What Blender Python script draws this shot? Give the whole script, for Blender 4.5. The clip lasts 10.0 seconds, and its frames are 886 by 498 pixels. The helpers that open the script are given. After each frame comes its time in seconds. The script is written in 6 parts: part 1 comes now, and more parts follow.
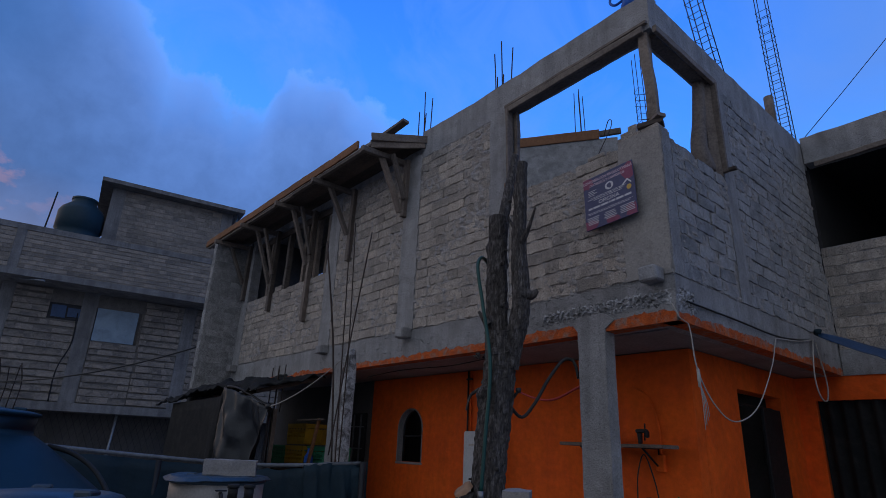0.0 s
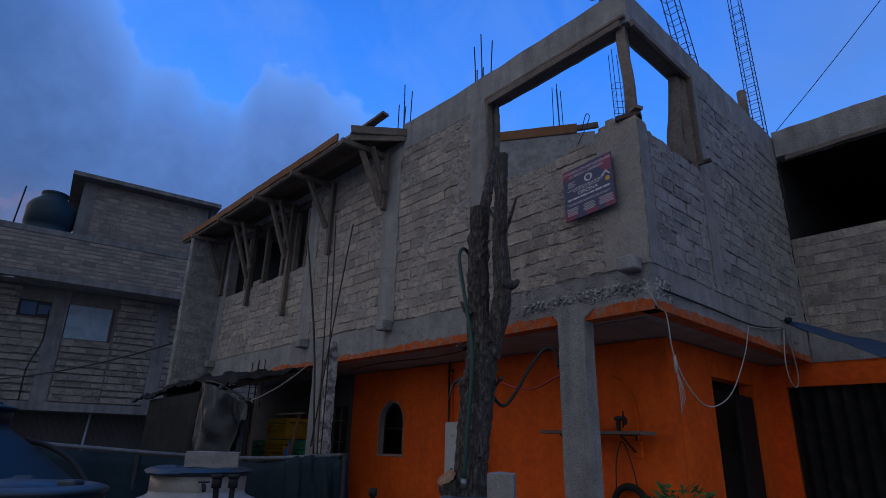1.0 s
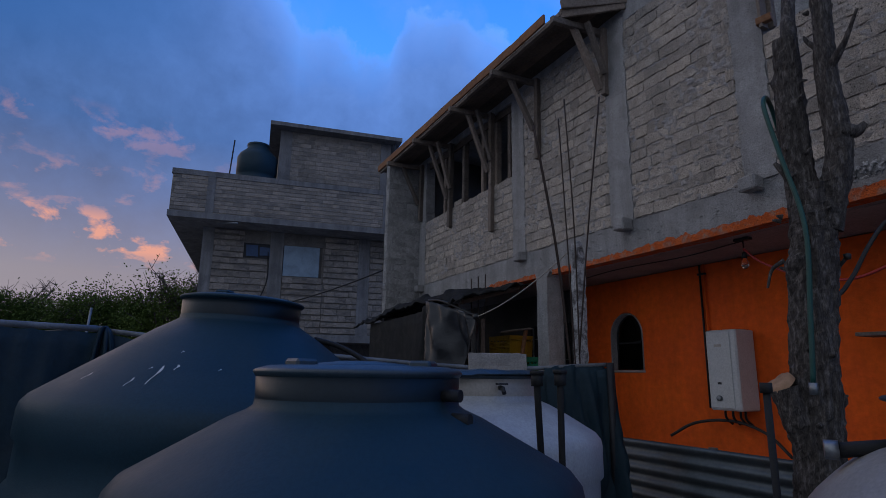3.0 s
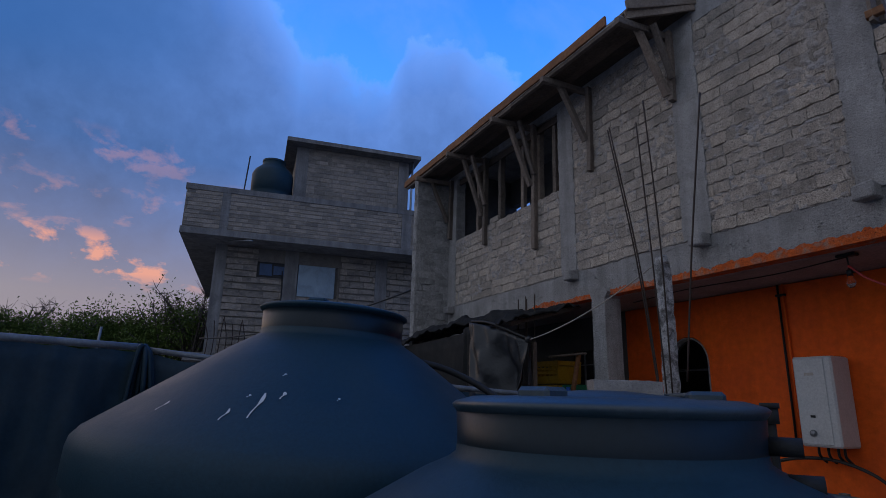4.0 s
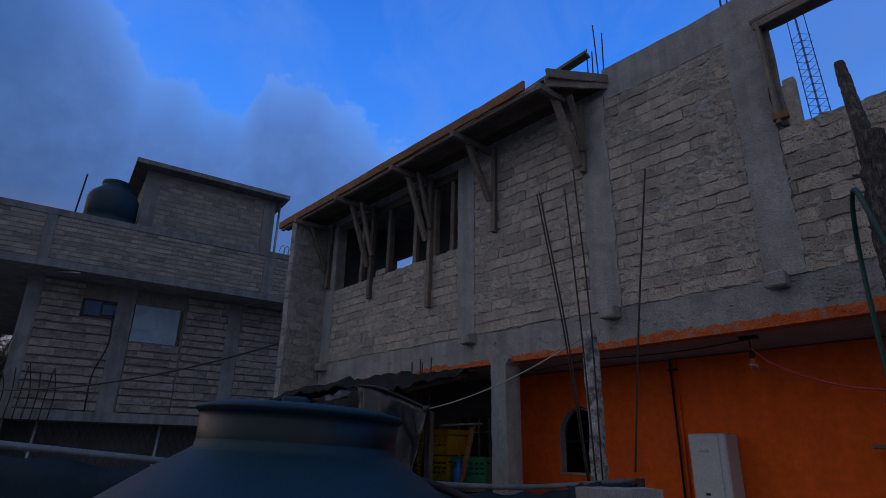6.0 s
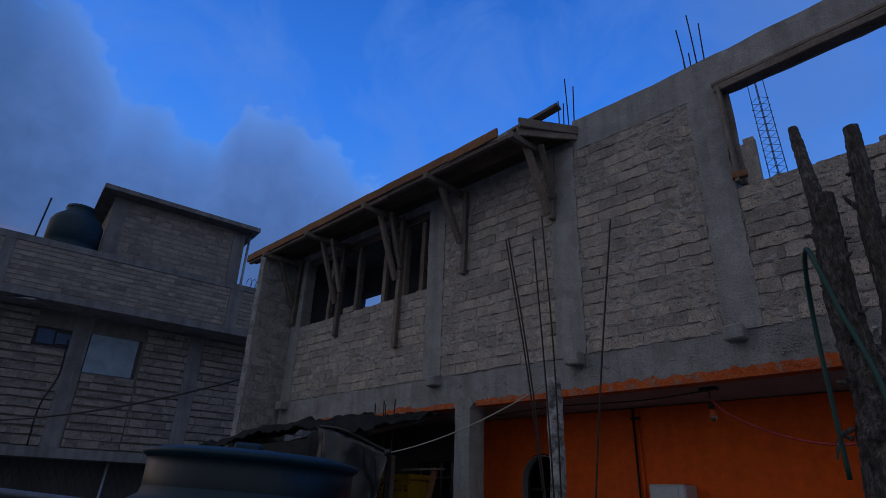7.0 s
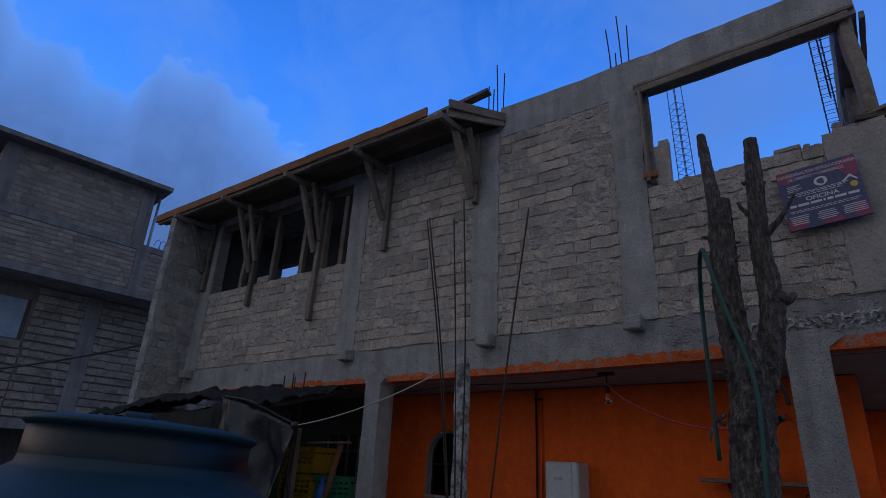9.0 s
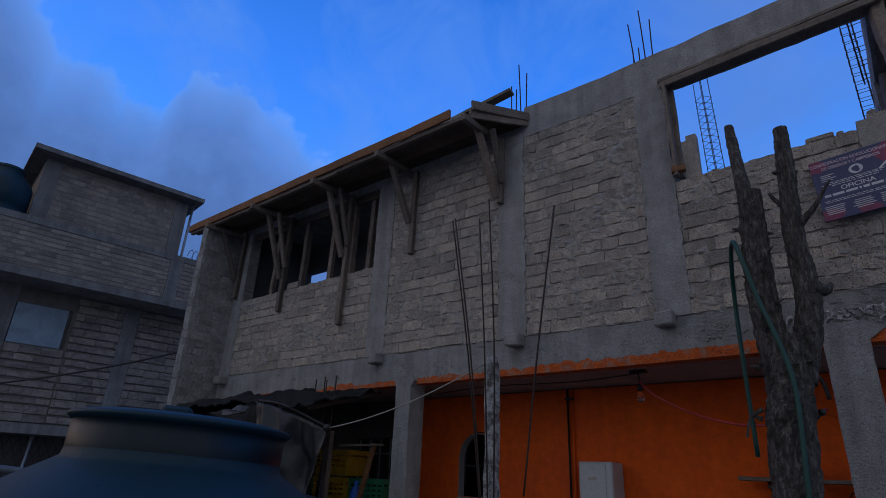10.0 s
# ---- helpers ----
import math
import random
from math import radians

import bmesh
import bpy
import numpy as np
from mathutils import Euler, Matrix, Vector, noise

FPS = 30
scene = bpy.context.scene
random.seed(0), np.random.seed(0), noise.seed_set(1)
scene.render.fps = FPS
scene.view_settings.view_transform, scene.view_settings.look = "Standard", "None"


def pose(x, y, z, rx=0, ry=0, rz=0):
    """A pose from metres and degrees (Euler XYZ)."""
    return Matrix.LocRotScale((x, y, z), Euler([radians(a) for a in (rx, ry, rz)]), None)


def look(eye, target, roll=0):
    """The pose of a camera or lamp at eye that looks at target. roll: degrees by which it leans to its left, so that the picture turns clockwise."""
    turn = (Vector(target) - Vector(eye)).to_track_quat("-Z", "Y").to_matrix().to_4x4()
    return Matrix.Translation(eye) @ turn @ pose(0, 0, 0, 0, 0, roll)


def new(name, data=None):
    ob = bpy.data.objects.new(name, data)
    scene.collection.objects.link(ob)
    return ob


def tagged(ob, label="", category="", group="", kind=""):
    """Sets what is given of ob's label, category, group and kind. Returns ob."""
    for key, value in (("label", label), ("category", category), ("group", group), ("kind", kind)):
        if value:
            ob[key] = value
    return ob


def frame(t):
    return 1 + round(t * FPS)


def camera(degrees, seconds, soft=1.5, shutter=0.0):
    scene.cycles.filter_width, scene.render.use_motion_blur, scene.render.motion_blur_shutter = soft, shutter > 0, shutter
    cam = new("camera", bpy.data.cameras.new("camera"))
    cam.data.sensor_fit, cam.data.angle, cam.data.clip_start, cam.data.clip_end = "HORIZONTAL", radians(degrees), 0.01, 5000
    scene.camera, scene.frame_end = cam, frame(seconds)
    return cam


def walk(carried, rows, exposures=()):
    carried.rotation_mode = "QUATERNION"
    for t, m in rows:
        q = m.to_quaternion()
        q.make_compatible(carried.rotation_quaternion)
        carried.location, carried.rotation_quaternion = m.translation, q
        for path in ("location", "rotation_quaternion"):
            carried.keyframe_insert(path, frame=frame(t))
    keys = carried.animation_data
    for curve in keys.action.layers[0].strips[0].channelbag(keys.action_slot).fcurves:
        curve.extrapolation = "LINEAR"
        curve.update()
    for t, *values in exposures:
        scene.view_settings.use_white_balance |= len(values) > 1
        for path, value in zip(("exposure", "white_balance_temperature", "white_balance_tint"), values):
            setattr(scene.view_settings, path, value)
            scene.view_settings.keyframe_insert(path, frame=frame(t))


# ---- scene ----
cam = camera(75.4, 10.0, soft=0.8)
PATH = [
    (0, (5.145, -3.901, 1.516), (3.708, -2.679, 2.181), 2.4),
    (0.5, (5.158, -3.891, 1.518), (3.804, -2.609, 2.241), 2.1),
    (1, (5.136, -3.928, 1.475), (3.747, -2.646, 2.127), 1.4),
    (1.5, (4.961, -4.008, 1.445), (3.538, -2.803, 2.167), 1.7),
    (2, (4.745, -4.106, 1.429), (3.204, -2.978, 2.024), 2.4),
    (2.5, (4.477, -4.063, 1.343), (2.777, -3.15, 1.871), 0.8),
    (3, (4.107, -4.058, 1.301), (2.354, -3.193, 1.725), 0.8),
    (3.2, (3.97, -4.108, 1.298), (2.218, -3.257, 1.755), 1.2),
    (4.3, (3.212, -4.349, 1.324), (1.51, -3.451, 1.87), 0.8),
    (4.5, (3.101, -4.346, 1.388), (1.459, -3.352, 1.949), 1.0),
    (5, (2.89, -4.439, 1.448), (1.448, -3.247, 2.156), 2.2),
    (5.5, (2.743, -4.568, 1.52), (1.358, -3.308, 2.225), -0.9),
    (5.7, (2.692, -4.546, 1.512), (1.292, -3.274, 2.16), 0.8),
    (6.8, (2.742, -4.567, 1.578), (1.411, -3.324, 2.406), 1.4),
    (7, (2.736, -4.556, 1.544), (1.446, -3.256, 2.347), 2.1),
    (7.5, (2.755, -4.553, 1.549), (1.576, -3.117, 2.29), 2.6),
    (8, (2.767, -4.532, 1.545), (1.643, -3.066, 2.314), 2.7),
    (8.5, (2.772, -4.542, 1.542), (1.702, -3.029, 2.295), 2.6),
    (9, (2.766, -4.552, 1.547), (1.664, -3.057, 2.288), 2.9),
    (9.5, (2.77, -4.55, 1.537), (1.631, -3.082, 2.277), 2.6),
    (10, (2.773, -4.549, 1.512), (1.598, -3.115, 2.264), 2.5),
]
EXPOSURES = [(0.0, 0.02), (0.5, -0.08), (1.0, -0.17), (1.5, -0.03), (2.0, -0.17), (2.5, -0.02), (3.0, 0.02), (4.5, 0.05), (5.0, 0.0), (5.6, -0.2), (6.9, -0.52), (7.6, -0.42), (8.6, -0.27), (10.0, -0.23)]
walk(cam, [(t, look(eye, target, roll)) for t, eye, target, roll in PATH], EXPOSURES)

# ---- world, sun and exposure ----
world = bpy.data.worlds.new("world")
scene.world = world
world.use_nodes = True


def nodes_of(tree):
    tree.nodes.clear()

    def add(kind, **sets):
        n = tree.nodes.new(kind)
        for k, v in sets.items():
            if k in n.inputs:
                n.inputs[k].default_value = v
        return n

    return add, tree.links.new


def ramp(add, link, fac, stops, smooth=False):
    r = add("ShaderNodeValToRGB")
    if smooth:
        r.color_ramp.interpolation = "EASE"
    while len(r.color_ramp.elements) < len(stops):
        r.color_ramp.elements.new(0.5)
    for e, (p, c) in zip(r.color_ramp.elements, stops):
        e.position = p
        e.color = (*c, 1) if len(c) == 3 else c
    link(fac, r.inputs[0])
    return r.outputs[0]


def mixed(add, link, fac, a, b, mode="MIX"):
    m = add("ShaderNodeMix")
    m.data_type, m.blend_type = "RGBA", mode
    for sock, v in ((m.inputs[0], fac), (m.inputs[6], a), (m.inputs[7], b)):
        if isinstance(v, (float, int)):
            sock.default_value = v
        elif isinstance(v, tuple):
            sock.default_value = (*v, 1)
        else:
            link(v, sock)
    return m.outputs[2]


def maths(add, link, op, a, b=0.0, clamp=False):
    m = add("ShaderNodeMath")
    m.operation, m.use_clamp = op, clamp
    for sock, v in zip(m.inputs, (a, b)):
        if isinstance(v, (float, int)):
            sock.default_value = v
        else:
            link(v, sock)
    return m.outputs[0]


def noise_of(add, link, vec, scale, detail=4.0, rough=0.55, distort=0.0):
    n = add("ShaderNodeTexNoise", Scale=scale, Detail=detail, Roughness=rough, Distortion=distort)
    link(vec, n.inputs["Vector"])
    return n.outputs[0]


SUN_AZ, SUN_EL = 205.0, 14.0
add, link = nodes_of(world.node_tree)
coord = add("ShaderNodeTexCoord").outputs["Generated"]
sky = add("ShaderNodeTexSky")
sky.sky_type, sky.sun_disc = "NISHITA", False
sky.sun_elevation, sky.sun_rotation = radians(6), radians(90 - SUN_AZ)
sky.air_density, sky.dust_density, sky.ozone_density = 1.0, 0.6, 4.0
sep = add("ShaderNodeSeparateXYZ")
link(coord, sep.inputs[0])
up = sep.outputs[2]
# bearing (0 west, 90 north) and height above the horizon, in degrees
flip = maths(add, link, "MULTIPLY", sep.outputs[0], -1.0)
bearing = maths(add, link, "MULTIPLY", maths(add, link, "ARCTAN2", sep.outputs[1], flip), 57.2958)
rise = maths(add, link, "MULTIPLY", maths(add, link, "ARCSINE", up), 57.2958)


def grey_ramp(value, lo, hi, stops, top=1.0, smooth=False):
    """A number that runs through the stops (place, number) as the value goes from lo to hi; numbers from 0 to top."""
    f = maths(add, link, "MULTIPLY", maths(add, link, "SUBTRACT", value, float(lo)), 1.0 / (hi - lo))
    r = ramp(add, link, f, [((p - lo) / (hi - lo), (v / top,) * 3) for p, v in stops], smooth)
    return maths(add, link, "MULTIPLY", r, top)


# deep blue dusk sky, paler low down
blue = ramp(add, link, up, [(0.0, (0.36, 0.36, 0.46)), (0.25, (0.16, 0.32, 0.78)), (0.46, (0.055, 0.285, 1.02)), (0.60, (0.030, 0.220, 0.97)), (0.85, (0.008, 0.10, 0.52))])
clear = mixed(add, link, 0.06, blue, sky.outputs[0])
puff = noise_of(add, link, coord, 9.0, 5.0, 0.55, 0.25)
fine = noise_of(add, link, coord, 26.0, 5.0, 0.6, 0.2)
broad = noise_of(add, link, coord, 4.2, 4.0, 0.5, 0.3)
# thin veils in the clear part, thicker to the north
streak = noise_of(add, link, coord, 6.0, 7.0, 0.6, 0.6)
veil = ramp(add, link, streak, [(0.42, (0, 0, 0)), (0.70, (0.55,) * 3)])
haze = grey_ramp(bearing, 40, 120, [(40, 0.0), (66, 0.05), (82, 0.62), (120, 0.7)])
haze = maths(add, link, "MULTIPLY", haze, ramp(add, link, broad, [(0.36, (0.35,) * 3), (0.58, (1.0,) * 3)]))
clear = mixed(add, link, veil, clear, (0.12, 0.30, 0.88))
clear = mixed(add, link, haze, clear, (0.105, 0.235, 0.64))
# cumulus bank towards the west, its upper edge by bearing
crest = grey_ramp(bearing, -60, 130, [(-60, 55), (-12, 46), (0, 39.5), (5, 36.8), (8, 34.2), (10.5, 31.3), (13.5, 32.3), (17, 31.2), (20, 30.8), (22, 34.6), (27.5, 34.6), (30, 32.4), (34, 30.6), (39, 27.5), (50, 22), (70, 18), (130, 16)], 60.0)
lumps = maths(add, link, "ADD", maths(add, link, "MULTIPLY", maths(add, link, "SUBTRACT", puff, 0.5), 6.0), maths(add, link, "MULTIPLY", maths(add, link, "SUBTRACT", fine, 0.5), 4.2))
depth = maths(add, link, "ADD", maths(add, link, "SUBTRACT", crest, rise), lumps)
cloud = grey_ramp(depth, -2, 6, [(-0.6, 0.0), (0.3, 0.55), (1.2, 0.76), (5, 0.96)], 1.0)
shade = ramp(add, link, maths(add, link, "MULTIPLY", depth, 1 / 24.0), [(0.0, (0.145, 0.325, 0.82)), (0.05, (0.120, 0.265, 0.68)), (0.14, (0.100, 0.212, 0.56)), (0.36, (0.086, 0.180, 0.465)), (0.8, (0.066, 0.138, 0.345))])
lump = ramp(add, link, fine, [(0.30, (0.90,) * 3), (0.70, (1.12,) * 3)])
mottle = ramp(add, link, maths(add, link, "ADD", maths(add, link, "MULTIPLY", puff, 0.5), maths(add, link, "MULTIPLY", broad, 0.5)), [(0.38, (0.90,) * 3), (0.62, (1.12,) * 3)])
shade = mixed(add, link, 1.0, mixed(add, link, 1.0, shade, lump, "MULTIPLY"), mottle, "MULTIPLY")
lighter = grey_ramp(bearing, -40, 60, [(-40, 0.75), (-8, 0.86), (8, 0.98), (22, 1.02), (40, 1.10)], 1.5)
pale = add("ShaderNodeCombineXYZ")
for socket in pale.inputs:
    link(lighter, socket)
shade = mixed(add, link, 1.0, shade, pale.outputs[0], "MULTIPLY")
# a darker sheet of cloud high in the south-west
sheet = maths(add, link, "MULTIPLY", grey_ramp(bearing, -20, 12, [(-20, 0.85), (-6, 0.65), (8, 0.0)], 1.0, True), grey_ramp(maths(add, link, "ADD", rise, maths(add, link, "MULTIPLY", bearing, -0.25)), 20, 44, [(24, 0.0), (33, 1.0)], 1.0, True))
shade = mixed(add, link, sheet, shade, (0.030, 0.108, 0.32))
# afterglow low in the west: grey-pink haze with orange tufts
warm = maths(add, link, "MULTIPLY", grey_ramp(bearing, -60, 26, [(-60, 0.5), (-25, 1.0), (3, 1.0), (12, 0.35), (26, 0.0)]), grey_ramp(rise, 0, 24, [(0, 1.0), (8, 0.92), (11, 0.62), (15, 0.30), (21, 0.0)]))
lit = mixed(add, link, warm, shade, (0.275, 0.232, 0.250))
flat_map = add("ShaderNodeMapping")
flat_map.inputs["Scale"].default_value = (1.0, 1.0, 1.7)
flat_map.inputs["Location"].default_value = (0.31, 0.12, 0.4)
link(coord, flat_map.inputs[0])
wisp = noise_of(add, link, flat_map.outputs[0], 17.0, 5.0, 0.58, 0.2)
tuft = ramp(add, link, wisp, [(0.53, (0, 0, 0)), (0.63, (1, 1, 1))])
band = maths(add, link, "MULTIPLY", grey_ramp(rise, 6, 24, [(8.5, 0.0), (10.2, 0.95), (12.5, 0.9), (13.8, 0.2), (15.5, 0.34), (17.5, 0.10), (20.5, 0.22), (22.5, 0.0)]), grey_ramp(bearing, -60, 14, [(-60, 0.3), (-20, 1.0), (0, 0.9), (9, 0.0)]))
lit = mixed(add, link, maths(add, link, "MULTIPLY", tuft, band), lit, (0.78, 0.33, 0.21))
whole = mixed(add, link, cloud, clear, lit)
# unseen southern sky, made pale and overcast as added fill for the facades
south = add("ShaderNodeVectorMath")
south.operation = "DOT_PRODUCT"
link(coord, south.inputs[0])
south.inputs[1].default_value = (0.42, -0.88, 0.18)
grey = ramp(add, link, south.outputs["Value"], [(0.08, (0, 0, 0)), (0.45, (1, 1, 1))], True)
fill_overcast = mixed(add, link, 1.0, (0.375, 0.425, 0.54), lump, "MULTIPLY")
whole = mixed(add, link, grey, whole, fill_overcast)
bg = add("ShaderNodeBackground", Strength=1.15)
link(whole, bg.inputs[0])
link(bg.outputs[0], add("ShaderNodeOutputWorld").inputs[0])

sun_data = bpy.data.lights.new("sun", "SUN")
sun_data.energy, sun_data.angle, sun_data.color = 0.34, radians(50), (1.0, 0.70, 0.44)
sun = new("sun", sun_data)
sun.matrix_world = look((0, 0, 0), (-math.cos(radians(SUN_AZ)) * math.cos(radians(SUN_EL)), -math.sin(radians(SUN_AZ)) * math.cos(radians(SUN_EL)), -math.sin(radians(SUN_EL))))
scene.view_settings.exposure = 0.0


# ---- materials ----
def material(name, colours, scale=6.0, rough=0.85, bump=0.3, bump_scale=60.0, metal=0.0, spread=0.0, stain=None, stain_scale=1.2, stain_amount=0.5, spec=0.3, coat=0.0, grit=0.0, streak=0.0, along=1.0):
    """Two noises of colour, a stain over them, fine relief; spread varies the shade from piece to piece."""
    m = bpy.data.materials.new(name)
    m.use_nodes = True
    add, link = nodes_of(m.node_tree)
    vec = add("ShaderNodeTexCoord").outputs["Object"]
    if spread:
        info = add("ShaderNodeObjectInfo")
        geo = add("ShaderNodeNewGeometry")
        rnd = maths(add, link, "FRACT", maths(add, link, "ADD", info.outputs["Random"], geo.outputs["Random Per Island"]))
        shift = add("ShaderNodeVectorMath")
        link(vec, shift.inputs[0])
        comb = add("ShaderNodeCombineXYZ")
        link(maths(add, link, "MULTIPLY", rnd, 17.0), comb.inputs[0])
        link(comb.outputs[0], shift.inputs[1])
        vec = shift.outputs[0]
    if along != 1.0:
        long = add("ShaderNodeMapping")
        long.inputs["Scale"].default_value = (1.0, 1.0, along)
        link(vec, long.inputs[0])
        vec = long.outputs[0]
    n1 = noise_of(add, link, vec, scale, 6.0, 0.6)
    step = 1.0 / max(1, len(colours) - 1)
    col = ramp(add, link, n1, [(0.3 + 0.4 * i * step, c) for i, c in enumerate(colours)])
    if stain:
        n2 = noise_of(add, link, vec, stain_scale, 5.0, 0.6, 0.6)
        mask = ramp(add, link, n2, [(0.48, (0, 0, 0)), (0.64, (stain_amount,) * 3)])
        col = mixed(add, link, mask, col, stain)
    grain = noise_of(add, link, vec, bump_scale, 5.0, 0.65)
    col = mixed(add, link, 0.55, col, ramp(add, link, grain, [(0.3, (0.55,) * 3), (0.7, (1.0,) * 3)]), "MULTIPLY")
    fine = None
    if grit:
        fine = noise_of(add, link, vec, bump_scale * 2.6, 4.0, 0.7)
        col = mixed(add, link, 1.0, col, ramp(add, link, fine, [(0.36, (1.0 - grit,) * 3), (0.5, (1.0,) * 3), (0.66, (1.0 + grit * 0.7,) * 3)]), "MULTIPLY")
        pit = add("ShaderNodeTexVoronoi", Scale=bump_scale * 0.55)
        link(vec, pit.inputs["Vector"])
        col = mixed(add, link, 1.0, col, ramp(add, link, pit.outputs["Distance"], [(0.10, (1.0 - grit * 1.3,) * 3), (0.22, (1.0,) * 3)]), "MULTIPLY")
    if streak:
        tall = add("ShaderNodeMapping")
        tall.inputs["Scale"].default_value = (7.0, 7.0, 0.55)
        link(vec, tall.inputs[0])
        run = noise_of(add, link, tall.outputs[0], 1.0, 5.0, 0.6)
        col = mixed(add, link, 1.0, col, ramp(add, link, run, [(0.38, (1.0 - streak,) * 3), (0.56, (1.0,) * 3), (0.70, (1.0 + streak * 0.5,) * 3)]), "MULTIPLY")
    if spread:
        tone = ramp(add, link, rnd, [(0.0, (1 - spread,) * 3), (0.5, (1.0,) * 3), (1.0, (1 + spread * 0.6, 1 + spread * 0.5, 1 + spread * 0.35))])
        col = mixed(add, link, 1.0, col, tone, "MULTIPLY")
    p = add("ShaderNodeBsdfPrincipled", Roughness=rough, Metallic=metal)
    p.inputs["Specular IOR Level"].default_value = spec
    p.inputs["Coat Weight"].default_value = coat
    link(col, p.inputs["Base Color"])
    r = ramp(add, link, n1, [(0.3, (max(0.05, rough - 0.12),) * 3), (0.7, (min(1, rough + 0.08),) * 3)])
    link(r, p.inputs["Roughness"])
    if bump:
        b = add("ShaderNodeBump", Strength=bump, Distance=0.01)
        height = maths(add, link, "ADD", grain, maths(add, link, "MULTIPLY", n1, 0.6))
        if fine:
            height = maths(add, link, "ADD", height, maths(add, link, "MULTIPLY", fine, 0.7))
        link(height, b.inputs["Height"])
        link(b.outputs[0], p.inputs["Normal"])
    link(p.outputs[0], add("ShaderNodeOutputMaterial").inputs[0])
    return m


def glass(name, colour, rough=0.1, ior=1.45):
    m = bpy.data.materials.new(name)
    m.use_nodes = True
    p = m.node_tree.nodes["Principled BSDF"]
    p.inputs["Base Color"].default_value = (*colour, 1)
    p.inputs["Roughness"].default_value = rough
    p.inputs["Transmission Weight"].default_value = 1.0
    p.inputs["IOR"].default_value = ior
    return m


def wood(name, dark, pale, rough=0.8):
    m = bpy.data.materials.new(name)
    m.use_nodes = True
    add, link = nodes_of(m.node_tree)
    vec = add("ShaderNodeTexCoord").outputs["Object"]
    info = add("ShaderNodeObjectInfo")
    wave = noise_of(add, link, vec, 38.0, 6.0, 0.7)
    n1 = noise_of(add, link, vec, 3.0, 6.0, 0.65)
    col = ramp(add, link, maths(add, link, "ADD", maths(add, link, "MULTIPLY", wave, 0.55), maths(add, link, "MULTIPLY", n1, 0.45)), [(0.36, dark), (0.64, pale)])
    tone = ramp(add, link, info.outputs["Random"], [(0.0, (0.7, 0.7, 0.7)), (1.0, (1.15, 1.1, 1.05))])
    col = mixed(add, link, 1.0, col, tone, "MULTIPLY")
    p = add("ShaderNodeBsdfPrincipled", Roughness=rough)
    p.inputs["Specular IOR Level"].default_value = 0.25
    link(col, p.inputs["Base Color"])
    b = add("ShaderNodeBump", Strength=0.35, Distance=0.006)
    link(wave, b.inputs["Height"])
    link(b.outputs[0], p.inputs["Normal"])
    link(p.outputs[0], add("ShaderNodeOutputMaterial").inputs[0])
    return m


CONCRETE = material("concrete", [(0.285, 0.274, 0.266), (0.335, 0.322, 0.313), (0.40, 0.386, 0.375)], 5.5, 0.92, 0.9, 60.0, stain=(0.235, 0.222, 0.211), stain_scale=3.2, stain_amount=0.5, grit=0.32, streak=0.2)
FAR_CONCRETE = material("far_concrete", [(0.165, 0.157, 0.150), (0.24, 0.228, 0.217)], 3.0, 0.92, 0.5, 40.0, stain=(0.12, 0.115, 0.112), stain_scale=1.6, stain_amount=0.6, grit=0.2, streak=0.25)
RENDER = material("smooth_brown_render", [(0.27, 0.245, 0.222), (0.345, 0.315, 0.285)], 3.0, 0.93, 0.5, 42.0, stain=(0.22, 0.20, 0.185), stain_scale=4.0, stain_amount=0.5, grit=0.2)
# near-black colour stands in for the shade inside the neighbour's opening
DEEP_SHADE = material("deep_shade_plaster", [(0.022, 0.020, 0.019), (0.045, 0.042, 0.040)], 2.0, 0.95, 0.3, 30.0)
PITTED = material("pitted_concrete", [(0.12, 0.118, 0.115), (0.42, 0.41, 0.405), (0.58, 0.57, 0.56)], 18.0, 0.95, 1.0, 50.0, stain=(0.08, 0.075, 0.07), stain_scale=14.0, stain_amount=0.8, grit=0.4)
RAILPIPE = material("dull_pipe", [(0.10, 0.11, 0.12), (0.22, 0.23, 0.24)], 9.0, 0.6, 0.2, 80.0, metal=0.3, stain=(0.06, 0.06, 0.06), stain_scale=4.0)
NEAR_BLOCK = material("smooth_tan_block", [(0.26, 0.235, 0.21), (0.34, 0.31, 0.28)], 14.0, 0.93, 0.5, 90.0, stain=(0.20, 0.18, 0.165), stain_scale=8.0, grit=0.18)
MORTAR = material("mortar", [(0.278, 0.248, 0.222), (0.412, 0.372, 0.336)], 11.0, 0.95, 0.9, 50.0, stain=(0.34, 0.34, 0.36), stain_scale=5.0, stain_amount=0.5, grit=0.5)
BLOCK = material("tan_block", [(0.30, 0.256, 0.216), (0.42, 0.361, 0.307), (0.515, 0.449, 0.388)], 9.0, 0.94, 0.9, 60.0, spread=0.26, stain=(0.25, 0.228, 0.202), stain_scale=4.0, grit=0.66)
GREY_BLOCK = material("grey_block", [(0.235, 0.23, 0.228), (0.325, 0.318, 0.313), (0.40, 0.39, 0.383)], 9.0, 0.94, 0.8, 60.0, spread=0.22, stain=(0.155, 0.151, 0.147), stain_scale=4.0, grit=0.5)
FAR_BLOCK = material("weathered_block", [(0.21, 0.180, 0.150), (0.335, 0.29, 0.245)], 5.5, 0.93, 0.7, 34.0, spread=0.22, stain=(0.10, 0.094, 0.09), stain_scale=1.1, stain_amount=0.6, grit=0.25)
FAR_JOINT = material("dark_raked_mortar", [(0.115, 0.102, 0.088), (0.185, 0.165, 0.143)], 6.0, 0.95, 0.8, 40.0, grit=0.3)
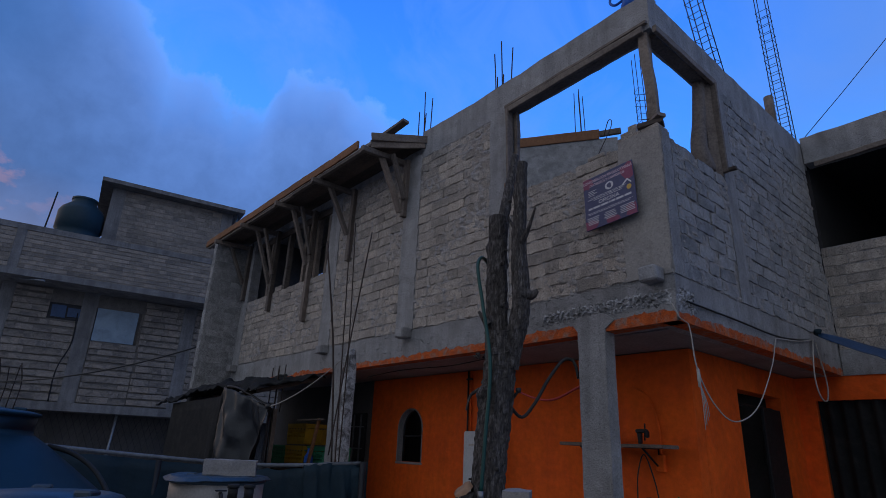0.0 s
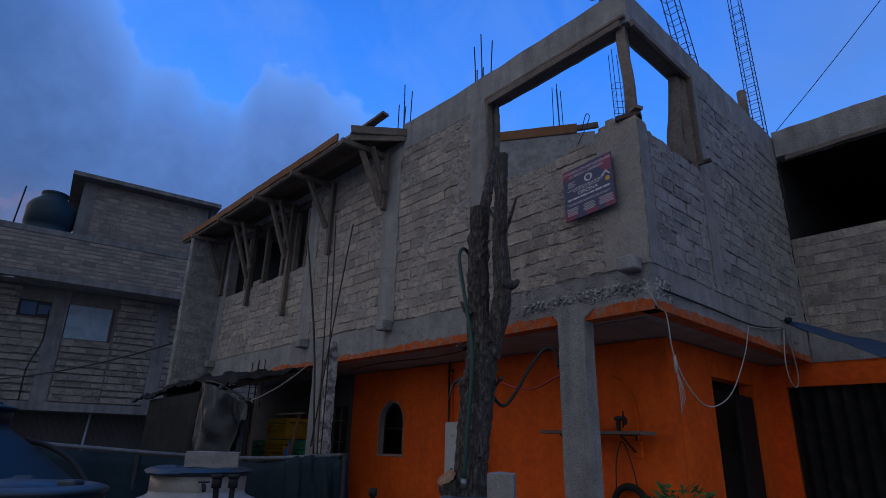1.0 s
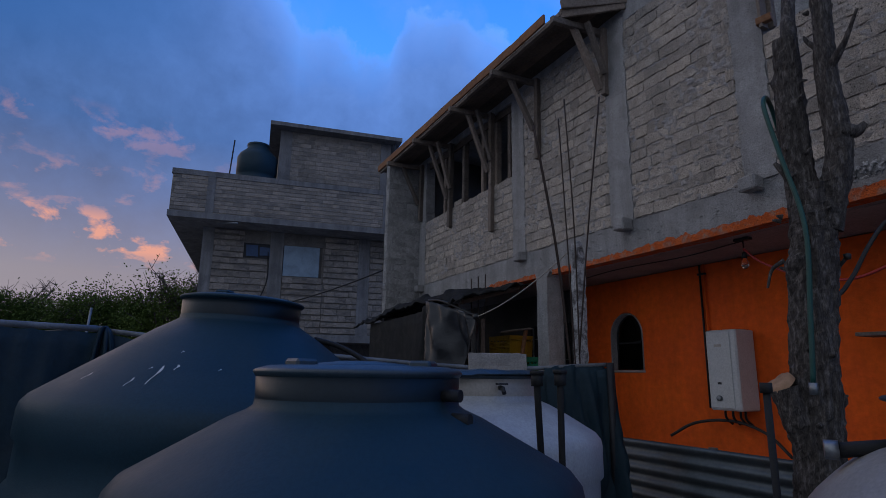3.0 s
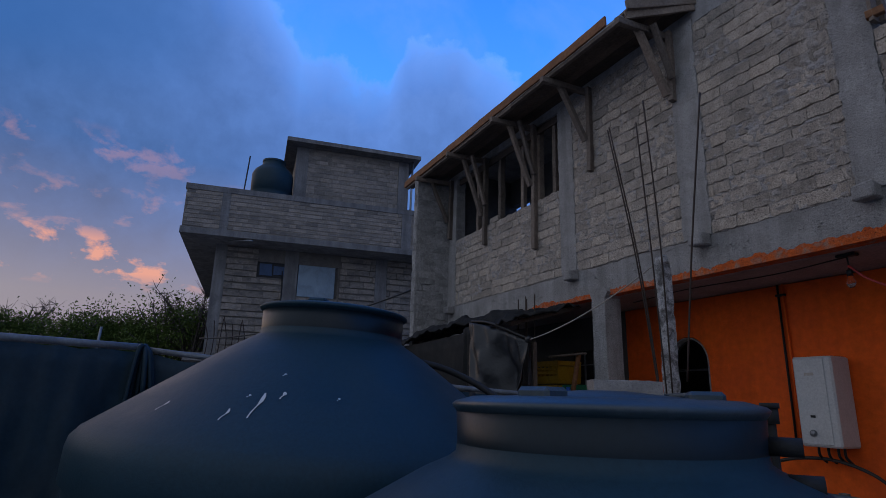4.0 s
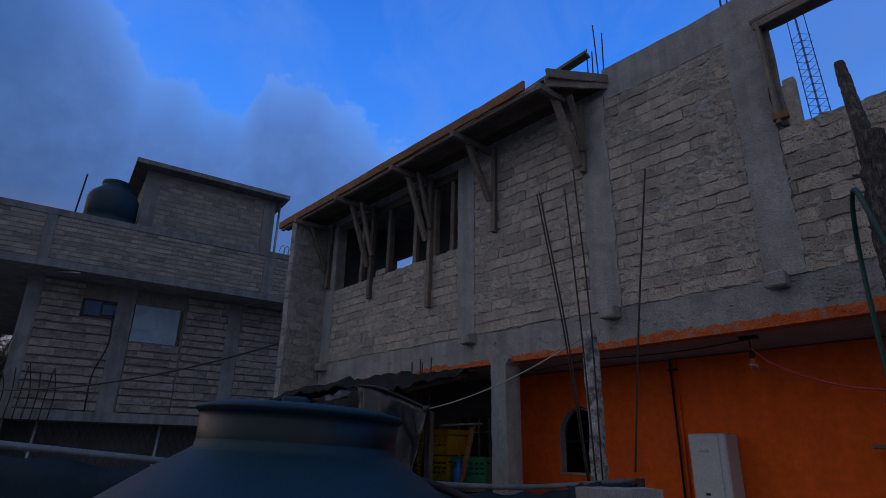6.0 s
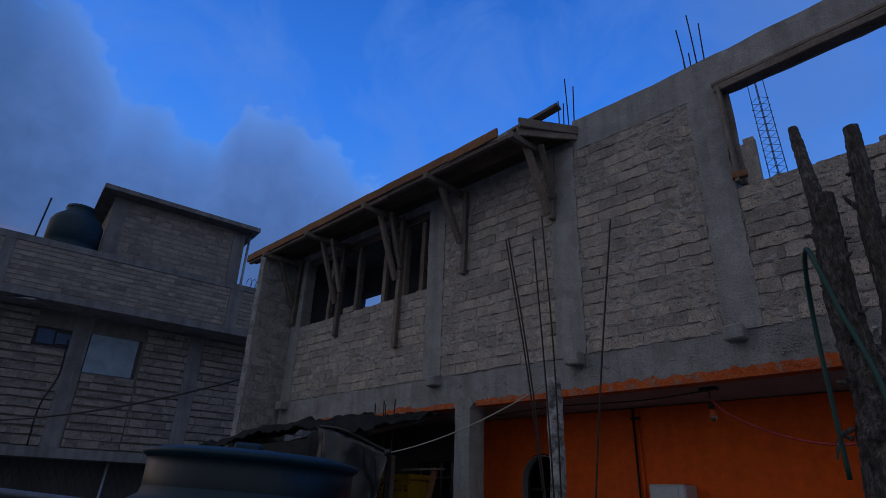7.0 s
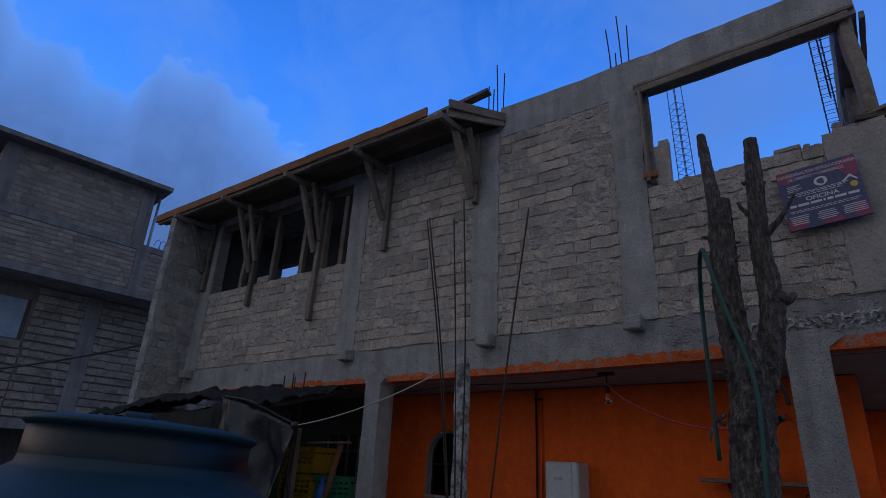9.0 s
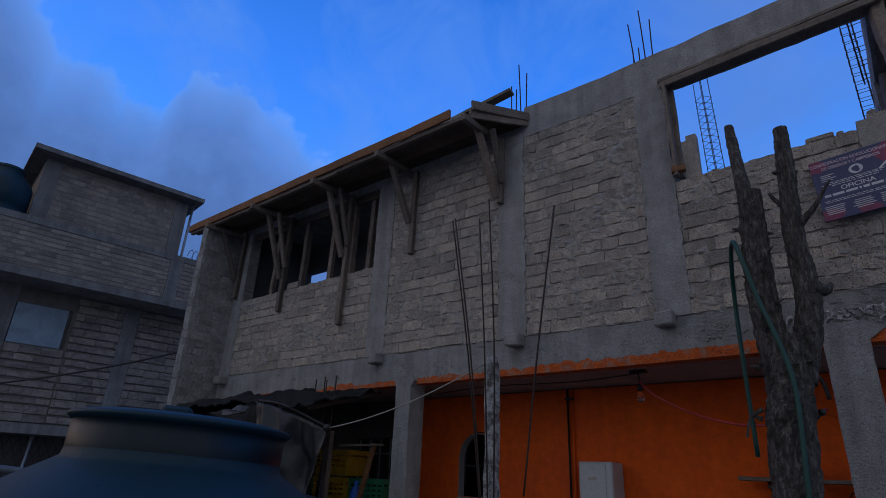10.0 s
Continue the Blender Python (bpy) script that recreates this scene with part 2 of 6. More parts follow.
ORANGE = material("orange_paint", [(0.76, 0.093, 0.006), (0.86, 0.116, 0.007), (0.90, 0.135, 0.010)], 2.2, 0.8, 0.9, 13.0, stain=(0.64, 0.085, 0.006), stain_scale=1.3, streak=0.08)
SOFFIT = material("soffit_plaster", [(0.27, 0.23, 0.22), (0.36, 0.31, 0.29)], 2.0, 0.9, 0.4, 30.0, stain=(0.20, 0.16, 0.15), grit=0.15)
WOOD = wood("weathered_timber", (0.085, 0.068, 0.058), (0.225, 0.188, 0.16))
PLANK = wood("orange_pine_plank", (0.13, 0.06, 0.03), (0.28, 0.14, 0.07))
DARKWOOD = wood("dark_timber", (0.045, 0.035, 0.03), (0.12, 0.093, 0.075))
WORN_ORANGE = material("worn_orange_paint", [(0.38, 0.07, 0.014), (0.52, 0.095, 0.016), (0.60, 0.13, 0.03)], 9.0, 0.9, 0.9, 45.0, stain=(0.31, 0.20, 0.15), stain_scale=11.0, stain_amount=0.9, grit=0.4)
BARK = material("dead_bark", [(0.030, 0.025, 0.022), (0.080, 0.068, 0.060), (0.19, 0.17, 0.155)], 56.0, 0.96, 1.0, 80.0, stain=(0.035, 0.029, 0.025), stain_scale=24.0, stain_amount=0.7, grit=0.45, along=0.22)
CUTWOOD = material("cut_wood", [(0.30, 0.17, 0.10), (0.42, 0.26, 0.16)], 8.0, 0.85, 0.4, 30.0)
STEEL = material("rusty_steel", [(0.03, 0.024, 0.022), (0.075, 0.052, 0.042)], 30.0, 0.65, 0.2, 120.0, metal=0.6)
GALV = material("galvanised_pipe", [(0.16, 0.17, 0.18), (0.30, 0.31, 0.32)], 14.0, 0.45, 0.1, 80.0, metal=0.7)
SHEET = material("corrugated_sheet", [(0.07, 0.085, 0.09), (0.15, 0.17, 0.18)], 3.0, 0.5, 0.1, 40.0, metal=0.6, stain=(0.10, 0.09, 0.08), stain_scale=2.0)
# cone colour: some dust, plus sky light painted in
BLACKTANK = material("dusty_lit_polyethylene", [(0.006, 0.026, 0.040), (0.011, 0.037, 0.055)], 3.0, 0.55, 0.12, 90.0, stain=(0.02, 0.04, 0.05), stain_scale=3.5, stain_amount=0.35, spec=0.22)
# neck: same plastic painted darker, as its upright face mirrors the dark house
SHADED_NECK = material("shaded_black_polyethylene", [(0.004, 0.011, 0.016), (0.007, 0.016, 0.023)], 3.0, 0.42, 0.05, 60.0, stain=(0.014, 0.018, 0.02), stain_scale=5.0, stain_amount=0.4, spec=0.22)
BEIGETANK = material("beige_polyethylene", [(0.25, 0.225, 0.20), (0.33, 0.30, 0.265)], 3.0, 0.45, 0.1, 80.0, stain=(0.20, 0.18, 0.155), stain_scale=3.0, spec=0.4)
GREYTANK = material("pale_grey_polyethylene", [(0.32, 0.33, 0.345), (0.42, 0.43, 0.445)], 3.0, 0.5, 0.1, 80.0, stain=(0.30, 0.29, 0.28), stain_scale=2.0, stain_amount=0.3, spec=0.4, streak=0.12)
LID = material("dark_lid", [(0.014, 0.032, 0.045), (0.024, 0.046, 0.062)], 5.0, 0.45, 0.15, 80.0, stain=(0.06, 0.075, 0.085), stain_scale=6.0, stain_amount=0.4, spec=0.5)
DROPPING = material("pale_splash", [(0.45, 0.45, 0.44), (0.6, 0.6, 0.58)], 20.0, 0.9)
TARP = material("black_tarpaulin", [(0.009, 0.022, 0.031), (0.016, 0.034, 0.046)], 5.0, 0.55, 0.35, 30.0, stain=(0.022, 0.032, 0.038), stain_scale=2.5, stain_amount=0.4, spec=0.12)
PLASTIC = material("shiny_black_plastic", [(0.006, 0.007, 0.009), (0.015, 0.017, 0.020)], 5.0, 0.38, 0.6, 14.0, spec=0.42)
NET = material("shade_net", [(0.009, 0.010, 0.011), (0.020, 0.021, 0.021)], 8.0, 0.85, 0.5, 70.0, stain=(0.036, 0.034, 0.031), stain_scale=5.0, spec=0.15)
BLUETARP = material("blue_tarpaulin", [(0.02, 0.05, 0.11), (0.04, 0.08, 0.16)], 4.0, 0.5, 0.3, 30.0)
# plaster colour darkened for the shade in rooms and under slabs
DIM_INNER = material("shade_darkened_plaster", [(0.08, 0.075, 0.07), (0.13, 0.12, 0.115)], 2.0, 0.95, 0.3, 30.0)
WHITE = material("white_enamel", [(0.42, 0.42, 0.42), (0.52, 0.52, 0.51)], 3.0, 0.4, 0.05, 60.0, stain=(0.45, 0.43, 0.40), stain_scale=3.0, stain_amount=0.4, spec=0.5)
SHEETWHITE = material("pale_window_sheet", [(0.20, 0.27, 0.33), (0.28, 0.36, 0.42)], 2.0, 0.6, 0.1, 40.0, stain=(0.16, 0.2, 0.24), stain_scale=3.0)
ROPE = material("pale_rope", [(0.34, 0.31, 0.27), (0.46, 0.42, 0.37)], 60.0, 0.9, 0.5, 200.0)
CABLE = material("black_cable", [(0.015, 0.015, 0.015), (0.03, 0.03, 0.03)], 10.0, 0.5, 0.1)
REDWIRE = material("red_wire", [(0.35, 0.03, 0.03), (0.45, 0.05, 0.05)], 10.0, 0.5, 0.1)
GREENHOSE = material("green_hose", [(0.008, 0.05, 0.042), (0.016, 0.075, 0.062)], 8.0, 0.45, 0.1, 60.0, stain=(0.05, 0.05, 0.05))
YELLOW = material("yellow_plastic", [(0.36, 0.20, 0.012), (0.44, 0.26, 0.018)], 4.0, 0.5, 0.1, stain=(0.15, 0.09, 0.02), stain_scale=5.0)
BLUEPL = material("blue_plastic", [(0.02, 0.10, 0.45), (0.03, 0.14, 0.55)], 4.0, 0.45, 0.1)
GREENPL = material("green_plastic", [(0.02, 0.16, 0.08), (0.04, 0.24, 0.12)], 4.0, 0.5, 0.1)
# yard lies out of view; colour raised to bounce light under the porch
EARTH = material("packed_earth", [(0.32, 0.285, 0.24), (0.44, 0.39, 0.33)], 0.8, 0.95, 0.6, 8.0, stain=(0.20, 0.175, 0.145), stain_scale=0.2)
LEAF = material("leaf", [(0.058, 0.092, 0.022), (0.10, 0.15, 0.038)], 3.0, 0.85, 0.0, spread=0.4, spec=0.08)
LEAF_POT = material("pot_leaf", [(0.05, 0.12, 0.03), (0.09, 0.18, 0.05)], 6.0, 0.6, 0.0, spread=0.3)
BULB = glass("bulb_glass", (0.95, 0.93, 0.88), 0.08)
PANE = glass("dark_pane", (0.10, 0.11, 0.12), 0.3, 1.12)
IRON = material("dark_iron", [(0.02, 0.02, 0.022), (0.04, 0.04, 0.042)], 12.0, 0.6, 0.2, 80.0, metal=0.5)
RUBBER = material("black_rubber", [(0.012, 0.012, 0.012), (0.025, 0.025, 0.025)], 12.0, 0.8, 0.2, 80.0)


# ---- mesh helpers ----
def obj(name, bm, mat, parent=None, label=""):
    me = bpy.data.meshes.new(name)
    bm.to_mesh(me)
    bm.free()
    me.materials.append(mat)
    ob = new(name, me)
    if parent:
        ob.parent = parent
    if label:
        ob["label"] = label
    return ob


def part(name, bm, mat, parent, label=""):
    return obj(name, bm, mat, parent, label)


def structure(name, bm, mat, label):
    return tagged(obj(name, bm, mat), label, "", "", "structure")


def thing(name, label, category, at=(0, 0, 0), group=""):
    ob = new(name)
    ob.location = at
    ob.empty_display_size = 0.1
    return tagged(ob, label, category, group)


def hang(parent, *parts):
    for p in parts:
        p.parent = parent
        p.matrix_parent_inverse = parent.matrix_basis.inverted()


def boxes(*bounds, bm=None, bevel=0.0, m=None):
    """Boxes given as x0, x1, y0, y1, z0, z1."""
    bm = bm or bmesh.new()
    for x0, x1, y0, y1, z0, z1 in bounds:
        t = Matrix.Translation(((x0 + x1) / 2, (y0 + y1) / 2, (z0 + z1) / 2)) @ Matrix.Diagonal((x1 - x0, y1 - y0, z1 - z0, 1))
        r = bmesh.ops.create_cube(bm, size=1.0, matrix=(m @ t) if m else t)
        if bevel:
            es = list({e for v in r["verts"] for e in v.link_edges})
            bmesh.ops.bevel(bm, geom=es, offset=bevel, segments=1, affect="EDGES")
    return bm


def worn(bm, amount=0.006, scale=6.0, cut=0):
    """Uneven edges: moves every vertex a little by noise."""
    if cut:
        bmesh.ops.subdivide_edges(bm, edges=bm.edges[:], cuts=cut, use_grid_fill=True)
    for v in bm.verts:
        v.co += noise.noise_vector(v.co * scale) * amount
    return bm


def slabs(bm_bounds, amount=0.006, seg=0.12):
    """A box cut fine along its length, with uneven edges."""
    bm = bmesh.new()
    for x0, x1, y0, y1, z0, z1 in bm_bounds:
        n = [max(1, min(140, int(d / seg))) for d in (x1 - x0, y1 - y0, z1 - z0)]
        grid_box(bm, (x0, x1), (y0, y1), (z0, z1), n)
    for v in bm.verts:
        v.co += noise.noise_vector(v.co * 5.0) * amount + noise.noise_vector(v.co * 17.0) * amount * 0.6
    return bm


def grid_box(bm, xs, ys, zs, n):
    lo, hi = (xs[0], ys[0], zs[0]), (xs[1], ys[1], zs[1])
    made = {}

    def vert(i, j, k):
        key = (i, j, k)
        if key not in made:
            made[key] = bm.verts.new([lo[a] + (hi[a] - lo[a]) * c / n[a] for a, c in enumerate(key)])
        return made[key]

    for a, b, c in ((0, 1, 2), (1, 2, 0), (2, 0, 1)):
        for side in (0, n[c]):
            for i in range(n[a]):
                for j in range(n[b]):
                    q = []
                    for di, dj in ((0, 0), (1, 0), (1, 1), (0, 1)):
                        key = [0, 0, 0]
                        key[a], key[b], key[c] = i + di, j + dj, side
                        q.append(vert(*key))
                    bm.faces.new(q if side else q[::-1])
    return bm


def tube(points, r, bm=None, sides=8, taper=None, smooth=True, closed_ends=True):
    """A round tube along points; taper: radius at each point."""
    bm = bm or bmesh.new()
    pts = [Vector(p) for p in points]
    rings = []
    side = None
    for i, p in enumerate(pts):
        d = (pts[min(i + 1, len(pts) - 1)] - pts[max(i - 1, 0)]).normalized()
        if side is None:
            side = d.orthogonal().normalized()
        side = (side - d * side.dot(d)).normalized()
        other = d.cross(side)
        rr = taper[i] if taper else r
        rings.append([bm.verts.new(p + (side * math.cos(a) + other * math.sin(a)) * rr) for a in (2 * math.pi * k / sides for k in range(sides))])
    for a, b in zip(rings, rings[1:]):
        for k in range(sides):
            f = bm.faces.new((a[k], a[(k + 1) % sides], b[(k + 1) % sides], b[k]))
            f.smooth = smooth
    if closed_ends:
        bm.faces.new(rings[0][::-1])
        bm.faces.new(rings[-1])
    return bm


def curve(points, n=10):
    """Points on a smooth line through the given ones."""
    p = [Vector(q) for q in points]
    p = [2 * p[0] - p[1], *p, 2 * p[-1] - p[-2]]
    out = []
    for a, b, c, d in zip(p, p[1:], p[2:], p[3:]):
        for k in range(n):
            t = k / n
            out.append(0.5 * (2 * b + (c - a) * t + (2 * a - 5 * b + 4 * c - d) * t * t + (3 * b - a - 3 * c + d) * t ** 3))
    return out + [p[-2]]


def sag(a, b, drop, n=14):
    a, b = Vector(a), Vector(b)
    return [a.lerp(b, k / n) - Vector((0, 0, drop * 4 * (k / n) * (1 - k / n))) for k in range(n + 1)]


def lathe(profile, sides=48, bm=None, at=(0, 0, 0)):
    """A turned shape from (radius, height) pairs."""
    bm = bm or bmesh.new()
    rings = []
    for r, z in profile:
        if r < 1e-4:
            rings.append([bm.verts.new((at[0], at[1], at[2] + z))])
        else:
            rings.append([bm.verts.new((at[0] + r * math.cos(2 * math.pi * k / sides), at[1] + r * math.sin(2 * math.pi * k / sides), at[2] + z)) for k in range(sides)])
    for a, b in zip(rings, rings[1:]):
        for k in range(sides):
            n = (k + 1) % sides
            q = [a[k % len(a)], a[n % len(a)], b[n % len(b)], b[k % len(b)]]
            q = list(dict.fromkeys(q))
            if len(q) > 2:
                f = bm.faces.new(q)
                f.smooth = True
    for e in bm.edges:
        if len(e.link_faces) == 2 and e.calc_face_angle(0.0) > 0.6:
            e.smooth = False
    return bm


def beam(a, b, w, h, bm=None, jitter=0.004, twist=0.0):
    """A squared timber from a to b, a little uneven. Lying: w high and h deep; standing: w wide and h deep."""
    bm = bm or bmesh.new()
    a, b = Vector(a), Vector(b)
    d = b - a
    q = d.to_track_quat("Z", "Y")
    if abs(d.z) < 0.5 * d.length:
        w, h = h, w
    n = max(2, int(d.length / 0.12))
    rings = []
    for k in range(n + 1):
        c = a + d * k / n
        e = noise.noise_vector(c * 4.0) * jitter
        ring = []
        for sx, sy in ((-1, -0.8), (-0.85, -1), (0.85, -1), (1, -0.8), (1, 0.8), (0.85, 1), (-0.85, 1), (-1, 0.8)):
            ring.append(bm.verts.new(c + e + q @ Vector((sx * w / 2, sy * h / 2, 0)) + noise.noise_vector(c * 9.0 + Vector((sx, sy, 0))) * jitter * 0.6))
        rings.append(ring)
    for r, s in zip(rings, rings[1:]):
        for k in range(8):
            bm.faces.new((r[k], r[(k + 1) % 8], s[(k + 1) % 8], s[k]))
    bm.faces.new(rings[0][::-1])
    bm.faces.new(rings[-1])
    return bm


# ---- blockwork ----
def block_mesh(name, seed, mat, rough=1.0):
    """One concrete block 0.28 long, 0.10 high, with broken edges; its face looks along -y, its middle at the origin."""
    rnd = random.Random(seed)
    bm = bmesh.new()
    n = 6
    front, back = [], []
    for k in range(n + 1):
        x = -0.14 + 0.28 * k / n
        e = 0.0068 * rough
        cut = 0.012 if k in (0, n) else 0.0
        for store, y, inset in ((front, -0.009, 0.004), (back, 0.03, 0.0)):
            store.append([bm.verts.new((x * (1 - inset) + rnd.uniform(-e, e) * 0.6, y + (rnd.uniform(-e, e) * 0.5 if y < 0 else 0) + (0.004 if cut and y < 0 else 0), z + rnd.uniform(-e, e) - (math.copysign(cut * 0.35, z)))) for z in (-0.05 + inset, 0.05 - inset)])
    for k in range(n):
        a, b, c, d = front[k], front[k + 1], back[k], back[k + 1]
        bm.faces.new((a[0], b[0], b[1], a[1]))
        bm.faces.new((a[1], b[1], d[1], c[1]))
        bm.faces.new((c[0], d[0], b[0], a[0]))
    bm.faces.new((front[0][1], back[0][1], back[0][0], front[0][0]))
    bm.faces.new((front[n][0], back[n][0], back[n][1], front[n][1]))
    bmesh.ops.recalc_face_normals(bm, faces=bm.faces[:])
    me = bpy.data.meshes.new(name)
    bm.to_mesh(me)
    bm.free()
    me.materials.append(mat)
    return me


TAN = [block_mesh("block", s, BLOCK) for s in range(8)]
GREY = [block_mesh("block", s + 20, GREY_BLOCK) for s in range(8)]
COURSE, RUN = 0.1155, 0.296


def lay(parent, base, meshes, length, low, high, seed=1):
    """Courses of blocks on a face: base is the pose of the face's left foot, its face along -y."""
    rnd = random.Random(seed)
    rows = max(1, round((high - low) / COURSE))
    step = (high - low) / rows
    for r in range(rows):
        z = low + (r + 0.5) * step
        u = -rnd.uniform(0.0, 0.12) - (RUN / 2 if r % 2 else 0.0)
        while u < length - 0.03:
            w = RUN * rnd.choice((1, 1, 1, 1, 0.94, 1.04, 0.55))
            a, b = max(0.004, u), min(length - 0.004, u + w)
            mid = (a + b) / 2
            u += w
            if b - a < 0.05:
                continue
            ob = new("block", rnd.choice(meshes))
            ob.parent = parent
            joint = rnd.uniform(0.0, 0.011)
            ob.matrix_basis = base @ Matrix.LocRotScale((mid, rnd.uniform(-0.004, 0.003), z + rnd.uniform(-0.005, 0.005)), Euler((0, rnd.uniform(-0.012, 0.012), rnd.uniform(-0.012, 0.012))), ((b - a - joint) / 0.28, 1, (step - rnd.uniform(0.0, 0.011)) / 0.10))


SIDE_X = 3.24
SIDE = pose(SIDE_X, 0, 0, 0, 0, 90)
SLAB0, SLAB1, RING0, RING1, SILL = 2.45, 2.79, 4.95, 5.325, 3.90

# ---- ground ----
bm = bmesh.new()
bmesh.ops.create_grid(bm, x_segments=120, y_segments=120, size=400)
for v in bm.verts:
    v.co.z = noise.noise(v.co * 0.05) * 0.3 * min(1, v.co.length / 60)
structure("ground", bm, EARTH, "bare packed earth ground, dusty and made pale to bounce light")

# ---- main house: slab, ring beam, columns ----
bm = slabs([(-5.2, SIDE_X, 0.0, 0.22, SLAB0, SLAB1), (SIDE_X - 0.22, SIDE_X, 0.222, 3.6, SLAB0, SLAB1)], 0.009, 0.06)
structure("slab_edge", bm, CONCRETE, "rough grey concrete edge beam of the upper floor")
bm = slabs([(-5.2, SIDE_X - 0.22, 0.22, 4.6, SLAB0 + 0.01, SLAB1 - 0.05)], 0.004, 0.5)
structure("floor_slab", bm, SOFFIT, "concrete upper floor slab with a dull pink plastered soffit")
bm = slabs([(0.10, SIDE_X, 0.0, 0.15, RING0, RING1), (SIDE_X - 0.15, SIDE_X, 0.152, 3.55, RING0, RING1 - 0.03), (-5.1, 0.10, 0.02, 0.18, RING0 + 0.05, RING1 - 0.135)], 0.007, 0.1)
structure("ring_beam", bm, CONCRETE, "board-marked grey concrete ring beam on top of the walls")


def paint_strip(name, base, length, low, high, seed, raggedness, rise=0.0):
    """A strip of paint with a torn upper edge, a few millimetres proud."""
    bm = bmesh.new()
    n = int(length / 0.012)
    rows = []
    for k in range(n + 1):
        u = length * k / n
        a = noise.noise(Vector((u * 2.1, seed, 0)))
        b = noise.noise(Vector((u * 11.0, seed, 3.0)))
        c = noise.noise(Vector((u * 37.0, seed, 5.0)))
        h = high + rise * (u / length - 0.5) + raggedness * (1.1 * a + 0.6 * b + 0.45 * c)
        h = max(low - 0.006, h)
        y = -0.013 + noise.noise(Vector((u * 6, seed, 9))) * 0.003
        rows.append([bm.verts.new(base @ Vector(p)) for p in ((u, 0.12, low - 0.010), (u, y, low - 0.010), (u, y, (low + h) / 2), (u, y + 0.002, h))])
    for a, b in zip(rows, rows[1:]):
        for i in range(3):
            bm.faces.new((a[i], b[i], b[i + 1], a[i + 1]))
    return bm


ob = structure("trim_front", paint_strip("trim", pose(-5.0, 0, 0), 8.24, SLAB0, 2.50, 4.0, 0.042, 0.06), WORN_ORANGE, "ragged band of orange paint along the slab edge")
ob = structure("trim_side", paint_strip("trim", SIDE, 3.4, SLAB0, 2.51, 9.0, 0.045), WORN_ORANGE, "ragged band of orange paint along the slab edge")


def concrete_column(x0, x1, y0, y1, z0, z1, label="grey concrete tie column cast between the blockwork", mat=CONCRETE, along_y=False):
    bm = slabs([(x0, x1, y0 - 0.006, y1, z0, z1)], 0.004, 0.035)
    mid, wide = (Vector((x0, y0, 0)) + Vector((x1, y1, 0))) / 2, x1 - x0
    for v in bm.verts:
        ooze = 0.018 * noise.noise(Vector((v.co.z * 9, x0, y0))) + 0.014 * noise.noise(Vector((v.co.z * 27, y0, x0)))
        if along_y:
            if abs(v.co.y - mid.y) > (y1 - y0) / 2 - 0.02:
                v.co.y += ooze * math.copysign(1, v.co.y - mid.y)
        elif abs(v.co.x - mid.x) > wide / 2 - 0.02:
            v.co.x += ooze * math.copysign(1, v.co.x - mid.x)
    return structure("tie_column", bm, mat, label)


concrete_column(-5.06, -4.80, -0.004, 0.16, SLAB1, RING0 + 0.05)
concrete_column(-2.03, -1.75, -0.006, 0.16, SLAB1, RING0 + 0.05)
concrete_column(-0.21, 0.09, -0.008, 0.16, SLAB1, RING0 + 0.05)
concrete_column(1.30, 1.58, -0.008, 0.16, SLAB1, RING0)
concrete_column(2.86, SIDE_X + 0.002, -0.008, 0.14, SLAB1, 4.0, "brownish smooth-rendered corner column", RENDER)
concrete_column(SIDE_X - 0.16, SIDE_X + 0.012, 1.02, 1.22, SLAB1, RING0, along_y=True)
concrete_column(SIDE_X - 0.10, SIDE_X + 0.012, 0.004, 0.135, SLAB1, 3.99, "pale grey concrete edge of the corner column", along_y=True)

# walls behind the blocks, of mortar


def mortar_face(x0, x1, z0, z1, seed):
    """The bed of a wall, its face uneven so that some joints stand full and some open."""
    bm = bmesh.new()
    grid_box(bm, (x0, x1), (-0.0070, 0.14), (z0, z1), (max(2, int((x1 - x0) / 0.022)), 1, max(2, int((z1 - z0) / 0.022))))
    for v in bm.verts:
        if v.co.y < 0.05:
            v.co.y += 0.005 + 0.013 * noise.noise(Vector((v.co.x * 2.3, seed, v.co.z * 3.0))) + 0.022 * noise.noise(Vector((v.co.x * 17, seed, v.co.z * 23)))
    return bm


def bay(name, x0, x1, z0, z1, seed):
    w = structure(name, mortar_face(x0 - 0.03, x1 + 0.03, z0, z1 - 0.012, seed), MORTAR, "weathered tan concrete block wall with rough mortar joints")
    lay(w, pose(x0, 0, 0), TAN, x1 - x0, z0, z1, seed)
    return w


WALLS = [("wall_front_a", -4.80, -2.03, SLAB1, SILL, 3), ("wall_front_b", -1.75, -0.21, SLAB1, RING0 + 0.05, 5), ("wall_front_c", 0.09, 1.30, SLAB1, RING0, 7), ("wall_front_d", 1.58, 2.86, SLAB1, 3.95, 9)]

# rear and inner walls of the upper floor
structure("wall_back", boxes((-5.06, -4.98, 1.2, 1.34, SLAB1, RING1), (-4.36, -1.6, 1.2, 1.34, SLAB1, RING1), (-4.98, -4.36, 1.2, 1.34, SLAB1, 4.2), (-4.98, -4.36, 1.2, 1.34, 4.74, RING1)), DIM_INNER, "bare inner wall with a small opening to the sky")
structure("wall_end", boxes((-5.06, -4.95, 0.16, 1.3, SLAB1, RING1)), DIM_INNER, "bare end wall of the upper room")
structure("wall_inner", boxes((-1.74, -1.6, 0.16, 1.3, SLAB1, RING1)), DIM_INNER, "bare inner partition wall")
